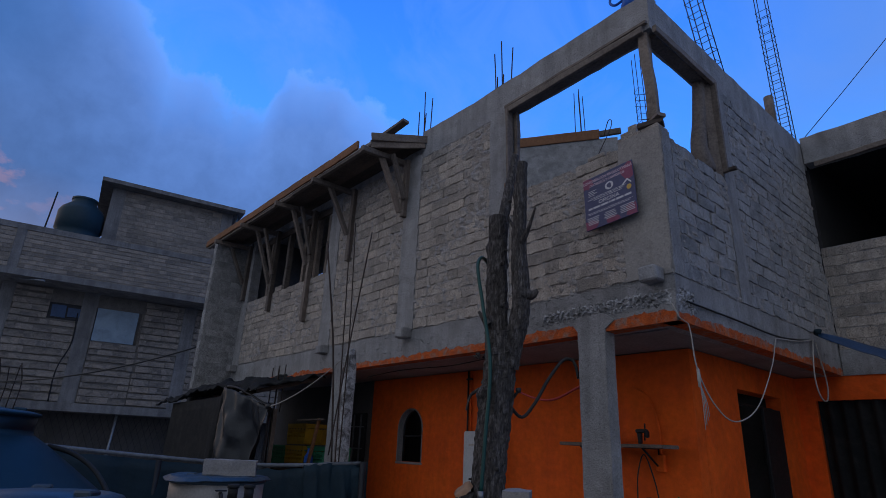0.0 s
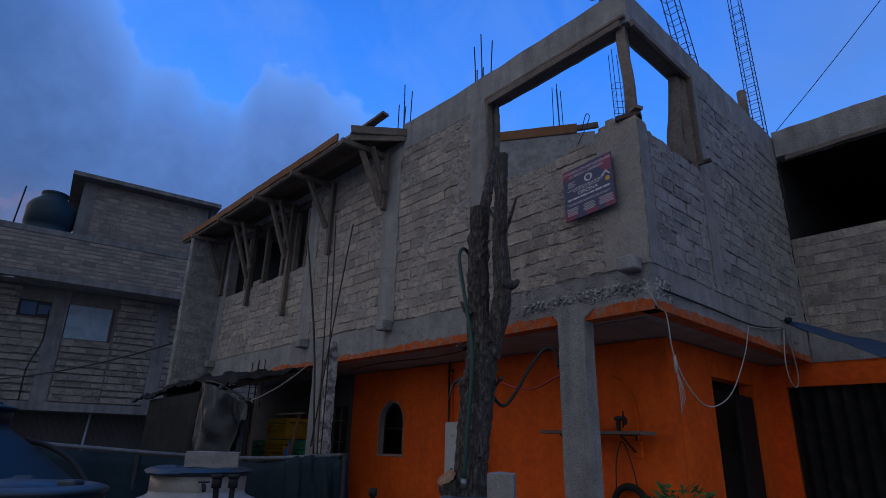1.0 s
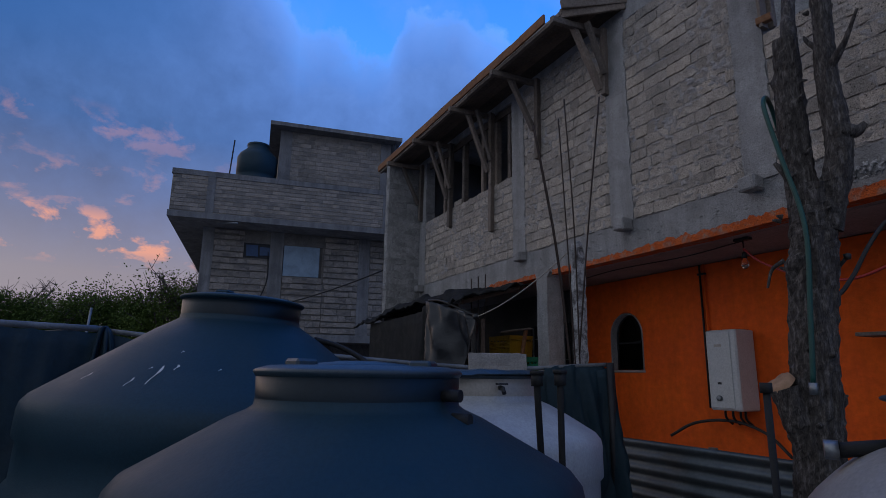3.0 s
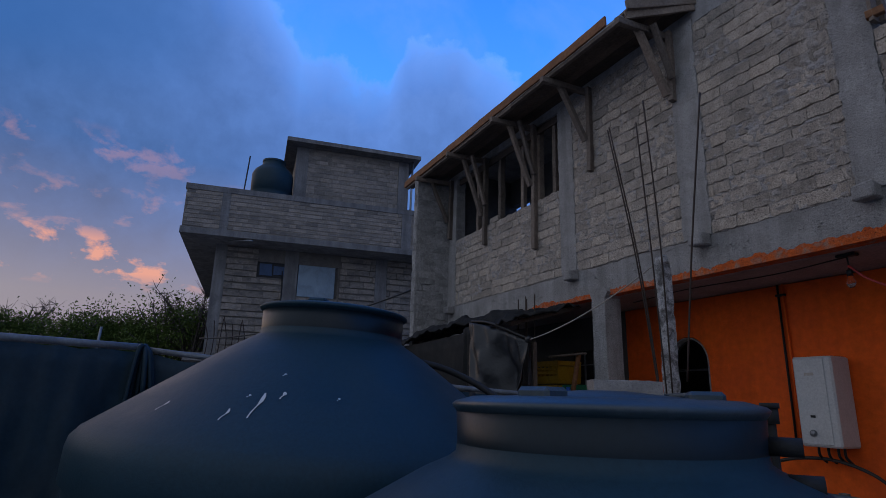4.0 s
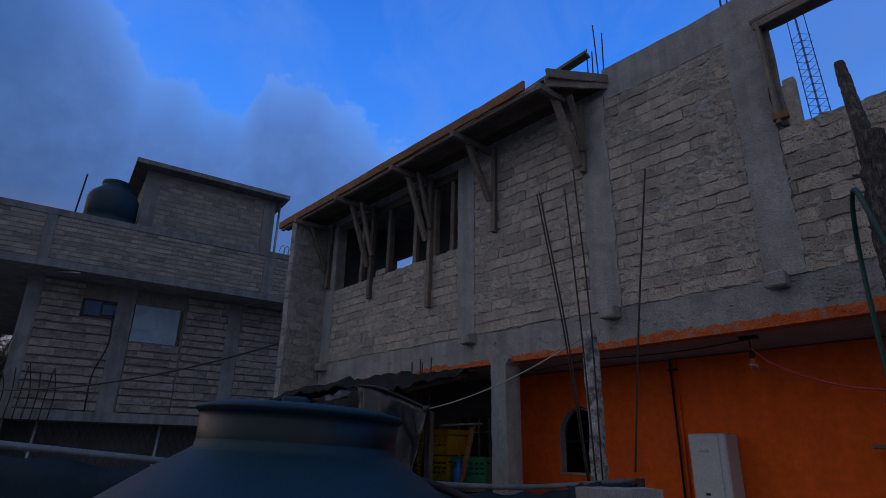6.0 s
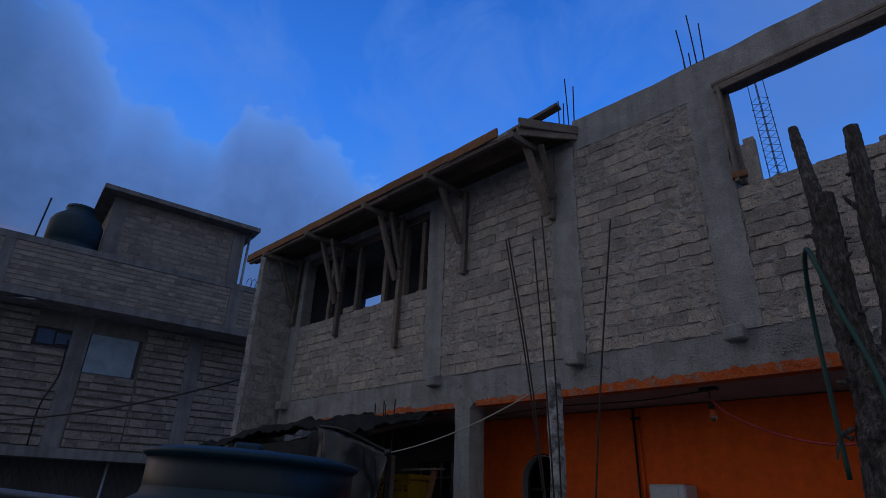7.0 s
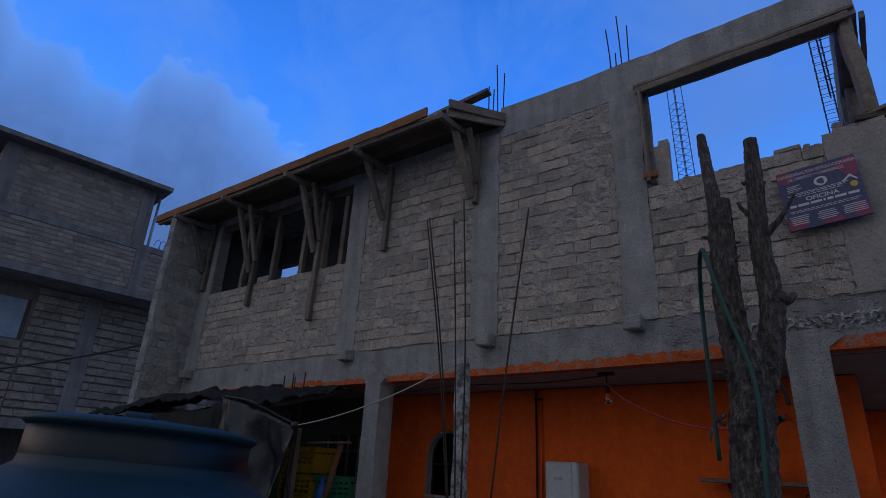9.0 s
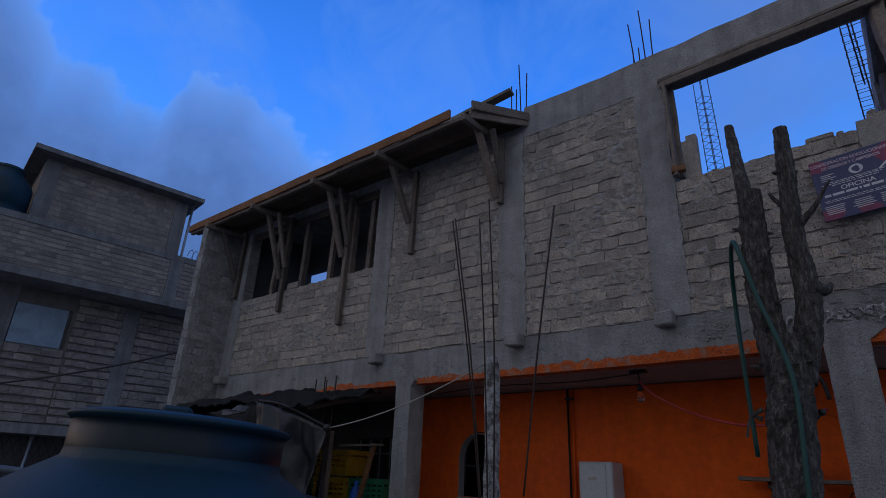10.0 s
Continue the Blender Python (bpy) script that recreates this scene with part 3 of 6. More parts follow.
structure("ceiling", slabs([(-5.1, -0.1, 0.18, 1.6, RING1 - 0.12, RING1)], 0.003, 0.5), CONCRETE, "unpainted concrete roof slab over the room")

# fin wall at the far end
FIN = structure("wall_fin", slabs([(-5.2, -5.06, -0.62, 0.15, 0.0, 4.98)], 0.012, 0.07), GREY_BLOCK, "grey block end wall projecting past the facade")

# ---- ground floor ----
ARCH = (-1.40, -0.87, 1.37, 2.05)


def arch_wall():
    """The orange wall with an arched opening through it."""
    x0, x1, z0, z1 = ARCH
    r = (x1 - x0) / 2
    cx, spring = (x0 + x1) / 2, z1 - r * 1.05
    bm = bmesh.new()
    y0, y1 = 1.0, 1.15
    boxes((-2.05, x0, y0, y1, 0, SLAB0), (x1, 2.75, y0, y1, 0, SLAB0), (x0, x1, y0, y1, 0, z0), bm=bm)
    n = 16
    outline = [(cx - r * math.cos(math.pi * k / n), spring + r * 1.05 * math.sin(math.pi * k / n)) for k in range(n + 1)]
    for (ax, az), (bx, bz) in zip(outline, outline[1:]):
        q = [bm.verts.new((x, y, z)) for y in (y0, y1) for x, z in ((ax, az), (bx, bz), (bx, SLAB0), (ax, SLAB0))]
        bm.faces.new(q[:4])
        bm.faces.new(q[7:3:-1])
        bm.faces.new((q[0], q[4], q[5], q[1]))
    for x in (x0, x1):
        q = [bm.verts.new(p) for p in ((x, y0, z0), (x, y0, spring), (x, y1, spring), (x, y1, z0))]
        bm.faces.new(q)
    bmesh.ops.remove_doubles(bm, verts=bm.verts[:], dist=0.0005)
    return bm


structure("wall_orange", arch_wall(), ORANGE, "bright orange plastered ground floor wall with trowel marks")
DOOR_Y = (1.89, 2.95)
structure("wall_orange_side", boxes((2.60, 2.752, 1.152, DOOR_Y[0], 0, SLAB0), (2.60, 2.752, DOOR_Y[1], 3.6, 0, SLAB0), (2.60, 2.752, DOOR_Y[0], DOOR_Y[1], 2.19, SLAB0)), ORANGE, "bright orange plastered side wall with a doorway")
structure("wall_left_ground", boxes((-5.2, -2.06, 1.0, 1.14, 0, SLAB0), (-2.06, -1.95, 1.16, 3, 0, SLAB0)), DIM_INNER, "dim unpainted wall at the back of the porch")
structure("wall_room_back", boxes((-2.0, 2.6, 3.0, 3.1, 0, SLAB0)), DIM_INNER, "dim back wall of the ground floor room")


def porch_column(x0, x1, y0, y1, label, high, flare):
    bm = slabs([(x0, x1, y0, y1, 0, high)], 0.005, 0.06)
    for v in bm.verts:
        # a flared head where the formwork leaked
        f = max(0.0, 1 - abs(v.co.z - (high - 0.06)) / 0.05)
        v.co.x += f * flare * (1 if v.co.x > (x0 + x1) / 2 else -0.6)
    return structure("porch_column", bm, CONCRETE, label)


porch_column(-1.46, -1.255, -0.06, 0.16, "square grey concrete porch column", 2.53, 0.05)
porch_column(2.39, 2.64, -0.10, 0.03, "square grey concrete porch column with board marks", 2.58, 0.09)

# ---- neighbour at the back, with the wide dark opening ----
NY = 3.45
structure("neighbour_beam", slabs([(SIDE_X + 0.01, 8.6, NY, NY + 0.2, 5.0, 5.35)], 0.012, 0.1), CONCRETE, "rough concrete beam above a wide unglazed opening")
structure("neighbour_slab", slabs([(SIDE_X + 0.01, 8.6, NY - 0.02, NY + 0.2, SLAB0, 2.72)], 0.008, 0.12), CONCRETE, "grey concrete slab edge of the neighbouring house")
NWALL = structure("wall_neighbour", boxes((SIDE_X + 0.01, 8.6, NY - 0.001, NY + 0.15, 2.72, 3.9)), MORTAR, "tan concrete block parapet wall below the dark opening")
structure("neighbour_shell", boxes((SIDE_X, 8.6, 7.4, 7.5, 0, 5.35), (8.5, 8.6, NY + 0.2, 7.4, 0, 5.35), (SIDE_X, 8.5, NY + 0.2, 7.4, 5.2, 5.35), (SIDE_X - 0.1, SIDE_X, 3.6, 7.4, 0, 5.35), (SIDE_X, 8.5, NY + 0.2, 7.4, 2.5, 2.65)), DEEP_SHADE, "dark unlit shell of the neighbouring house")
structure("wall_garage", boxes((2.752, 2.93, NY, NY + 0.15, 0, SLAB0), (2.93, 8.5, NY, NY + 0.15, 2.2, SLAB0)), ORANGE, "orange plastered wall over a garage opening")

# ---- third storey behind ----
REAR = pose(0.53, 3.3, 0, 0, 0, 32)
RWALL = structure("wall_rear", boxes((-2.4, 0.26, 0.0, 0.14, 5.0, 6.42), m=REAR), GREY_BLOCK, "pale grey block wall of an upper room behind")
structure("rear_column", boxes((1.13, 1.33, 3.40, 3.60, SLAB1 - 0.06, 5.42)), CONCRETE, "short concrete column behind the parapet")
bm = boxes(*[(0.99 - 0.14 * (k + 1), 0.99 - 0.14 * k, 3.6, 3.74, 5.0, 6.62 - 0.075 * k) for k in range(9)])
structure("wall_rear_stub", worn(bm, 0.02, 7.0), BLOCK, "broken sloping end of an unfinished tan block wall")

# ---- house at the left ----
LB = Matrix.Translation((-9.95, -4.1, 0)) @ Matrix(((0.148, -0.989, 0, 0), (0.989, 0.148, 0, 0), (0, 0, 1, 0), (0, 0, 0, 1)))
LSET = 0.77


def lbox(*b, **k):
    """Boxes in the frame of the left house: u along its front, depth behind the parapet, height."""
    return boxes(*b, m=LB, **k)


structure("wall_far_parapet", lbox((0, 9, 0.0, 0.16, 4.86, 5.86), (0, 0.16, 0.16, 9, 4.86, 5.86)), FAR_BLOCK, "weathered block parapet of the house across the yard")
structure("slab_far", lbox((-0.03, 9, -0.03, 9, 4.72, 4.86), (0.3, 9, LSET - 0.1, 9, 2.02, 2.2)), FAR_CONCRETE, "grey concrete slabs of the house across the yard")
WALL_FAR = structure("wall_far", lbox((0.72, 2.60, LSET, LSET + 0.16, 2.2, 4.72), (3.57, 9, LSET, LSET + 0.16, 2.2, 4.72), (2.60, 3.57, LSET, LSET + 0.16, 2.2, 3.62), (2.60, 3.57, LSET, LSET + 0.16, 4.4, 4.72), (0.72, 0.88, LSET + 0.16, 9, 2.2, 4.72)), FAR_JOINT, "striped weathered block wall of the house across the yard")
# the recess's shade is put into this wall's colour
structure("wall_far_ground", lbox((0.72, 9, LSET + 0.9, LSET + 1.06, 0, 2.02), (0.72, 0.88, LSET, 9, 0, 2.02)), DIM_INNER, "recessed ground floor wall under a slab, coloured dark for its shade")
structure("wall_penthouse", lbox((2.33, 5.25, LSET, LSET + 0.16, 4.86, 7.46), (2.33, 2.49, LSET + 0.16, 5, 4.86, 7.46), (5.09, 5.25, LSET + 0.16, 5, 4.86, 7.46)), FAR_BLOCK, "grey block walls of a rooftop room")
structure("roof_penthouse", lbox((2.05, 5.5, LSET - 0.35, 5.2, 7.46, 7.56)), FAR_CONCRETE, "thin dark concrete roof slab of a rooftop room")


# ---- timber on the main house ----
eave = thing("timber_eave", "rough timber formwork eave with orange fascia planks under the roof edge", "eave", (-2.8, -0.3, 5.0))


def hung(ob, parent):
    hang(parent, ob)
    return ob


EX0, EX1, EY = -5.60, -0.16, -0.62
for k in range(5):
    y0 = EY + 0.02 + k * 0.128
    bm = beam((EX0, y0 + 0.06, 5.005 + 0.03 * k), (EX1 + 0.055 * k, y0 + 0.06, 5.01 + 0.03 * k), 0.03, 0.124, jitter=0.006)
    hung(obj("deck_board", bm, DARKWOOD), eave)
for a, b, z in ((EX0 - 0.03, -3.15, 5.055), (-3.17, -1.1, 5.075), (-1.12, -0.42, 5.085)):
    hung(obj("fascia_board", beam((a, EY - 0.012, z - 0.01), (b, EY - 0.012, z + 0.008), 0.11, 0.028, jitter=0.005), PLANK, None, "orange pine fascia plank"), eave)
for a, b, z in ((EX0, -2.2, 4.985), (-2.2, -0.3, 5.0)):
    hung(obj("lower_batten", beam((a, EY + 0.03, z), (b, EY + 0.03, z + 0.005), 0.05, 0.05, jitter=0.005), WOOD), eave)
hung(obj("end_board", beam((EX1 + 0.02, EY, 5.10), (0.16, 0.02, 5.19), 0.10, 0.035, jitter=0.006), WOOD, None, "grey weathered end board"), eave)
hung(obj("end_board", beam((EX1 - 0.02, EY + 0.02, 5.02), (0.14, -0.01, 5.12), 0.10, 0.03, jitter=0.006), WOOD), eave)
hung(obj("loose_plank", beam((-0.62, -0.42, 5.17), (0.16, -0.34, 5.31), 0.04, 0.10, jitter=0.006), WOOD, None, "loose weathered plank on the roof edge"), eave)
hung(obj("roof_edge", slabs([(EX0 + 0.05, -0.35, EY + 0.12, 0.16, 5.13, 5.17)], 0.012, 0.15), CONCRETE, None, "rough poured concrete roof edge"), eave)


def bracket(x, low, mid, spread=0.0, two=True):
    b = thing("eave_bracket", "weathered timber prop nailed to the wall under the eave", "bracket", (x, -0.05, low), "brackets under the eave")
    hung(obj("post", beam((x, -0.045, low), (x + 0.02, -0.04, 4.99), 0.085, 0.055, jitter=0.008), WOOD), b)
    hung(obj("strut", beam((x - 0.02, -0.09, mid), (x - 0.05 + spread, EY + 0.20, 4.97), 0.075, 0.05, jitter=0.008), WOOD), b)
    if two:
        hung(obj("strut", beam((x + 0.05, -0.08, mid + 0.16), (x + 0.07, EY + 0.30, 4.96), 0.06, 0.045, jitter=0.008), WOOD), b)
    hung(obj("arm", beam((x - 0.02, 0.02, 4.955), (x - 0.02, EY - 0.09, 4.93), 0.07, 0.06, jitter=0.006), WOOD), b)
    return b


bracket(-0.17, 4.22, 4.28)
bracket(-1.40, 3.92, 4.30, two=False)
bracket(-2.52, 3.23, 4.10)
bracket(-3.80, 3.58, 4.05)
bracket(-4.95, 3.95, 4.25, two=False)

for x, w in ((-3.53, 0.09), (-2.55, 0.08), (-2.95, 0.06), (-4.2, 0.07), (-2.22, 0.06)):
    p = thing("window_prop", "upright timber prop standing in the unglazed window opening", "prop", (x, 0.09, SILL), "props in the window")
    hung(obj("post", beam((x, 0.09, SILL), (x + 0.015, 0.09, RING0 + 0.05), w, 0.07, jitter=0.006), WOOD), p)
p = thing("window_lintel_board", "timber board lying under the window head", "board", (-3.4, 0.08, 4.9))
hung(obj("board", beam((-4.78, 0.05, 4.93), (-2.05, 0.05, 4.93), 0.1, 0.03), DARKWOOD), p)
p = thing("loose_blocks", "loose tan block lying on the window sill", "block", (-3.62, 0.07, SILL))
hung(obj("block", worn(boxes((-3.74, -3.5, 0.0, 0.13, SILL, SILL + 0.09), bevel=0.008), 0.006), BLOCK), p)

# formwork round the corner opening
fw = thing("opening_formwork", "weathered formwork boards framing the corner window opening", "formwork", (2.4, 0.05, RING0))
for a, b, w, h in (((1.56, -0.036, 4.925), (3.19, -0.036, 4.940), 0.062, 0.035), ((1.54, -0.026, 4.985), (3.23, -0.026, 5.0), 0.030, 0.035), ((1.605, -0.02, 3.98), (1.59, -0.02, 4.93), 0.085, 0.03), ((1.62, 0.07, 4.0), (1.615, 0.07, 4.92), 0.05, 0.05), ((1.62, 0.055, 4.932), (3.12, 0.055, 4.942), 0.025, 0.10), ((3.272, 0.02, 4.935), (3.272, 1.02, 4.93), 0.065, 0.035), ((3.18, 0.1, 4.935), (3.18, 1.0, 4.93), 0.025, 0.11), ((3.262, 0.985, 3.98), (3.262, 0.99, 4.92), 0.07, 0.03)):
    hung(obj("board", beam(a, b, w, h, jitter=0.007), WOOD), fw)
hung(obj("wedge", beam((1.57, -0.05, 4.035), (1.68, -0.02, 4.04), 0.06, 0.05), PLANK, None, "reddish timber wedge"), fw)
pp = thing("corner_post", "stout timber post propping the beam corner", "post", (3.13, 0.06, 4.05))
hung(obj("shaft", beam((3.175, 0.055, 4.10), (3.155, 0.05, 4.93), 0.105, 0.085, jitter=0.012), WOOD), pp)
hung(obj("packer", beam((3.06, 0.0, 4.052), (3.25, 0.06, 4.056), 0.045, 0.10), DARKWOOD), pp)
hung(obj("packer", beam((3.09, 0.08, 4.088), (3.27, 0.0, 4.09), 0.03, 0.08), WOOD), pp)
hung(obj("spike", tube([(3.13, 0.04, 4.93), (3.11, 0.03, 5.0)], 0.02), DARKWOOD), pp)
pp = thing("side_post", "bulging rough tree-trunk prop in the side opening", "post", (3.14, 0.9, 3.95))
hung(obj("shaft", tube(curve([(3.16, 0.86, 3.95), (3.14, 0.83, 4.2), (3.15, 0.87, 4.5), (3.17, 0.90, 4.93)], 5), 0.09, sides=10, taper=[0.085, 0.095, 0.09, 0.085, 0.08, 0.075, 0.072, 0.07, 0.066, 0.064, 0.062, 0.06, 0.058, 0.056, 0.055, 0.055]), WOOD), pp)
hung(obj("shaft", beam((3.2, 0.96, 3.94), (3.19, 0.97, 4.92), 0.09, 0.07, jitter=0.012), WOOD), pp)
hung(obj("peg", beam((3.2, 1.0, 4.0), (3.36, 1.0, 4.0), 0.03, 0.04), DARKWOOD), pp)
cap = thing("coping_board", "flat mortar capping on the parapet corner", "coping", (3.08, 0.06, 4.04))
hung(obj("coping", slabs([(2.93, 3.235, -0.012, 0.14, 3.995, 4.03)], 0.01, 0.06), BLOCK), cap)
rp = thing("roof_stub_post", "short timber stub standing on the ring beam", "post", (3.1, 3.05, RING1))
hung(obj("stub", tube([(3.1, 3.05, RING1 - 0.02), (3.1, 3.06, 5.84)], 0.055, sides=10), WOOD), rp)

lb = thing("parapet_block", "thin tan block lying on top of the parapet", "block", (2.66, 0.06, 3.95))
hung(obj("block", worn(boxes((2.54, 2.72, -0.005, 0.125, 3.945, 3.985), (2.735, 2.78, 0.0, 0.06, 3.945, 3.975), bevel=0.008), 0.008, 14.0), BLOCK), lb)

# beam stubs over the slab edge
for x, z in ((-1.80, 2.745), (0.0, 2.75), (1.39, 2.755), (3.10, 2.79), (-4.9, 2.72)):
    s = thing("beam_stub", "short concrete stub projecting from the slab edge", "stub", (x, -0.06, z), "stubs along the slab edge")
    hung(obj("stub", worn(boxes((x - 0.075, x + 0.075, -0.135, 0.0, z - 0.055, z + 0.055), bevel=0.012), 0.012, 9.0, 1), CONCRETE), s)

# lumps of spilt mortar along the slab edge
rnd = random.Random(4)
bm = bmesh.new()
for k in range(520):
    x = rnd.choice((rnd.uniform(1.6, 3.2), rnd.uniform(-5, 3.2)))
    z = rnd.choice((2.79, 2.63, 2.60, 2.7)) + rnd.uniform(-0.05, 0.03)
    r = rnd.uniform(0.004, 0.011)
    bmesh.ops.create_icosphere(bm, subdivisions=1, radius=r, matrix=Matrix.Translation((x, -0.006, z)) @ Matrix.Diagonal((rnd.uniform(1, 2), 0.5, rnd.uniform(0.6, 1.1), 1)))
for k in range(70):
    y, z = rnd.uniform(0, 3.4), rnd.choice((2.60, 2.62, 2.79)) + rnd.uniform(-0.04, 0.03)
    r = rnd.uniform(0.004, 0.012)
    bmesh.ops.create_icosphere(bm, subdivisions=1, radius=r, matrix=Matrix.Translation((SIDE_X + 0.003, y, z)) @ Matrix.Diagonal((0.5, rnd.uniform(1, 2), 1, 1)))
tagged(obj("mortar_lumps", worn(bm, 0.006, 40), CONCRETE), "lumps of spilt mortar crusted along the slab edge", "mortar", "", "stuff")
def honeycomb(base, length, low, high, seed):
    """A rough patch where the concrete did not fill its mould: pits and stones, its outline ragged."""
    bm = bmesh.new()
    nu, nv = int(length / 0.011), int((high - low) / 0.011)
    g = []
    for i in range(nu + 1):
        row = []
        for j in range(nv + 1):
            u, z = length * i / nu, low + (high - low) * j / nv
            edge = min(i, nu - i) / 6.0
            rim = min(1.0, edge, 1.6 * min(j, nv - j) / nv * 2 + 0.35 * noise.noise(Vector((u * 6, seed, z * 9))))
            pit = noise.noise(Vector((u * 38, seed, z * 44)))
            y = -0.016 * rim + 0.010 * (1 - rim) + (0.030 if pit > 0.12 else 0.0) * rim - 0.010 * noise.noise(Vector((u * 60, seed, z * 60)))
            row.append(bm.verts.new(base @ Vector((u, y, z))))
        g.append(row)
    for a, b in zip(g, g[1:]):
        for j in range(nv):
            bm.faces.new((a[j], b[j], b[j + 1], a[j + 1]))
    return bm


tagged(obj("broken_edge", honeycomb(pose(1.95, 0, 0), 1.28, 2.55, 2.70, 3.0), PITTED), "honeycombed patch of broken concrete above the column", "concrete", "", "stuff")
tagged(obj("broken_edge", honeycomb(SIDE, 0.30, 2.50, 2.74, 8.0), PITTED), "honeycombed broken corner of the slab edge", "concrete", "", "stuff")


nb = thing("opening_plank", "pale formwork plank nailed under the neighbour's concrete beam", "plank", (4.0, 3.44, 5.0))
hung(obj("plank", beam((3.36, 3.44, 4.955), (4.40, 3.44, 4.975), 0.06, 0.03, jitter=0.008), WOOD), nb)
hung(obj("plank", beam((4.42, 3.445, 4.985), (6.2, 3.445, 4.99), 0.04, 0.03, jitter=0.008), WOOD), nb)
nb = thing("opening_prop", "upright timber prop inside the neighbour's dark opening", "prop", (4.5, 3.72, 2.65))
hung(obj("post", beam((4.33, 3.72, 2.65), (4.38, 3.72, 5.2), 0.08, 0.08, jitter=0.008), WOOD), nb)


# ---- reinforcement ----
def bars(name, x, y, z0, tops, label, spread=0.05, group="starter bars"):
    t = thing(name, label, "rebar", (x, y, z0), group)
    for k, (dx, dy, zt, lx, ly) in enumerate(tops):
        hung(obj("bar", tube(curve([(x + dx, y + dy, z0), (x + dx + lx * 0.4, y + dy + ly * 0.4, (z0 + zt) / 2), (x + dx + lx, y + dy + ly, zt)], 4), 0.007, sides=6), STEEL), t)
    return t


bars("starter_bars", 1.40, 0.08, RING1 - 0.03, [(-0.07, -0.04, 5.85, -0.03, 0), (0.04, -0.05, 5.95, -0.02, 0), (0.08, 0.05, 5.9, 0, 0.03), (-0.05, 0.06, 5.6, 0, 0), (-0.09, 0.0, 5.55, 0, 0)], "bundle of rusty starter bars rising from the ring beam")
bars("starter_bars", -0.02, 0.08, RING1 - 0.12, [(-0.06, -0.04, 5.72, 0, 0), (0.06, -0.04, 5.98, -0.02, 0), (0.07, 0.05, 5.9, 0.02, 0), (-0.06, 0.05, 5.75, 0, 0.02)], "bundle of rusty starter bars rising from the ring beam")
bars("starter_bars", 0.21, 3.15, 6.42, [(-0.06, 0, 7.4, 0, 0), (0.05, 0.02, 7.45, -0.03, 0), (0.0, 0.08, 7.4, -0.03, 0), (0.1, 0.05, 7.3, -0.03, 0)], "thin rusty starter bars above the rear wall")


def cage(a, b, w, label, ties=14, square=True, bare=0.25):
    """A reinforcement cage of four bars with ties, from a to b; the upper part has no ties."""
    a, b = Vector(a), Vector(b)
    t = thing("rebar_cage", label, "rebar", a, "reinforcement cages")
    q = (b - a).to_track_quat("Z", "Y")
    cs = [q @ Vector((sx * w / 2, sy * w / 2, 0)) for sx, sy in ((-1, -1), (1, -1), (1, 1), (-1, 1))]
    for c in cs:
        hung(obj("bar", tube([a + c, b + c * 0.9], 0.006, sides=6), STEEL), t)
    for k in range(ties):
        p = a.lerp(b, (k + 0.4) / ties * (1 - bare))
        loop = [p + c * 1.06 for c in cs]
        hung(obj("tie", tube(loop + loop[:1], 0.004, sides=5), STEEL), t)
    return t


cage((1.24, 3.5, 5.4), (1.20, 3.45, 7.72), 0.16, "upright rusty reinforcement cage on the rear roof", 15)
cage((3.11, 1.50, RING1 - 0.04), (3.08, 1.05, 6.75), 0.14, "leaning rusty reinforcement cage on the side beam", 7, True, 0.35)
cage((3.1, 3.55, RING1 - 0.04), (3.1, 3.42, 8.0), 0.14, "tall leaning reinforcement cage on the side beam", 17, True, 0.2)
cage((3.10, 0.12, RING1 - 0.04), (3.10, 0.10, 6.3), 0.10, "rusty reinforcement cage at the beam corner", 6, True, 0.1)

# rear upper room
rb = thing("rear_fascia", "orange pine formwork board along the rear roof edge", "board", (0, 3, 6.5))
ob = obj("board", beam((-2.4, 0.0, 6.50), (-0.02, 0.0, 6.50), 0.17, 0.05), PLANK)
ob.matrix_basis = REAR
hung(ob, rb)
ob = obj("board_end", beam((-0.02, 0.03, 6.52), (0.32, 0.06, 6.56), 0.10, 0.05), WOOD)
ob.matrix_basis = REAR
hung(ob, rb)
hs = thing("thin_hose", "thin brown hose hanging over the rear wall edge", "hose", (0.7, 3.3, 6.5))
hung(obj("hose", tube(curve([(0.62, 3.25, 6.4), (0.75, 3.2, 6.62), (0.82, 3.15, 6.45), (0.6, 2.9, 5.7), (0.5, 2.5, 4.8), (0.5, 2.3, 2.8)], 6), 0.007), STEEL), hs)

# blue tub with a plant on the beam corner
tub = thing("plant_tub", "blue plastic bag holding a small leafy plant on the beam corner", "plant", (3.12, -0.0, RING1))
bm = lathe([(0, 0), (0.06, 0.0), (0.075, 0.05), (0.06, 0.1), (0.085, 0.18), (0.10, 0.28), (0.08, 0.36), (0, 0.38)], 20)
worn(bm, 0.02, 12)
bag = obj("bag", bm, BLUEPL, None)
bag.location = (3.05, 0.06, RING1 - 0.005)
hung(bag, tub)
hung(obj("handle", tube(curve([(2.99, 0.05, 5.55), (2.90, 0.04, 5.6), (2.86, 0.03, 5.5), (2.91, 0.03, 5.43), (2.99, 0.05, 5.45)], 5), 0.012), BLUEPL), tub)


def leaf(bm, at, way, size, width=0.4):
    at, way = Vector(at), Vector(way).normalized()
    side = way.orthogonal().normalized()
    up = way.cross(side)
    pts = [at, at + way * size * 0.5 + side * size * width * 0.5 + up * size * 0.06, at + way * size, at + way * size * 0.5 - side * size * width * 0.5 + up * size * 0.06]
    bm.faces.new([bm.verts.new(p) for p in pts])


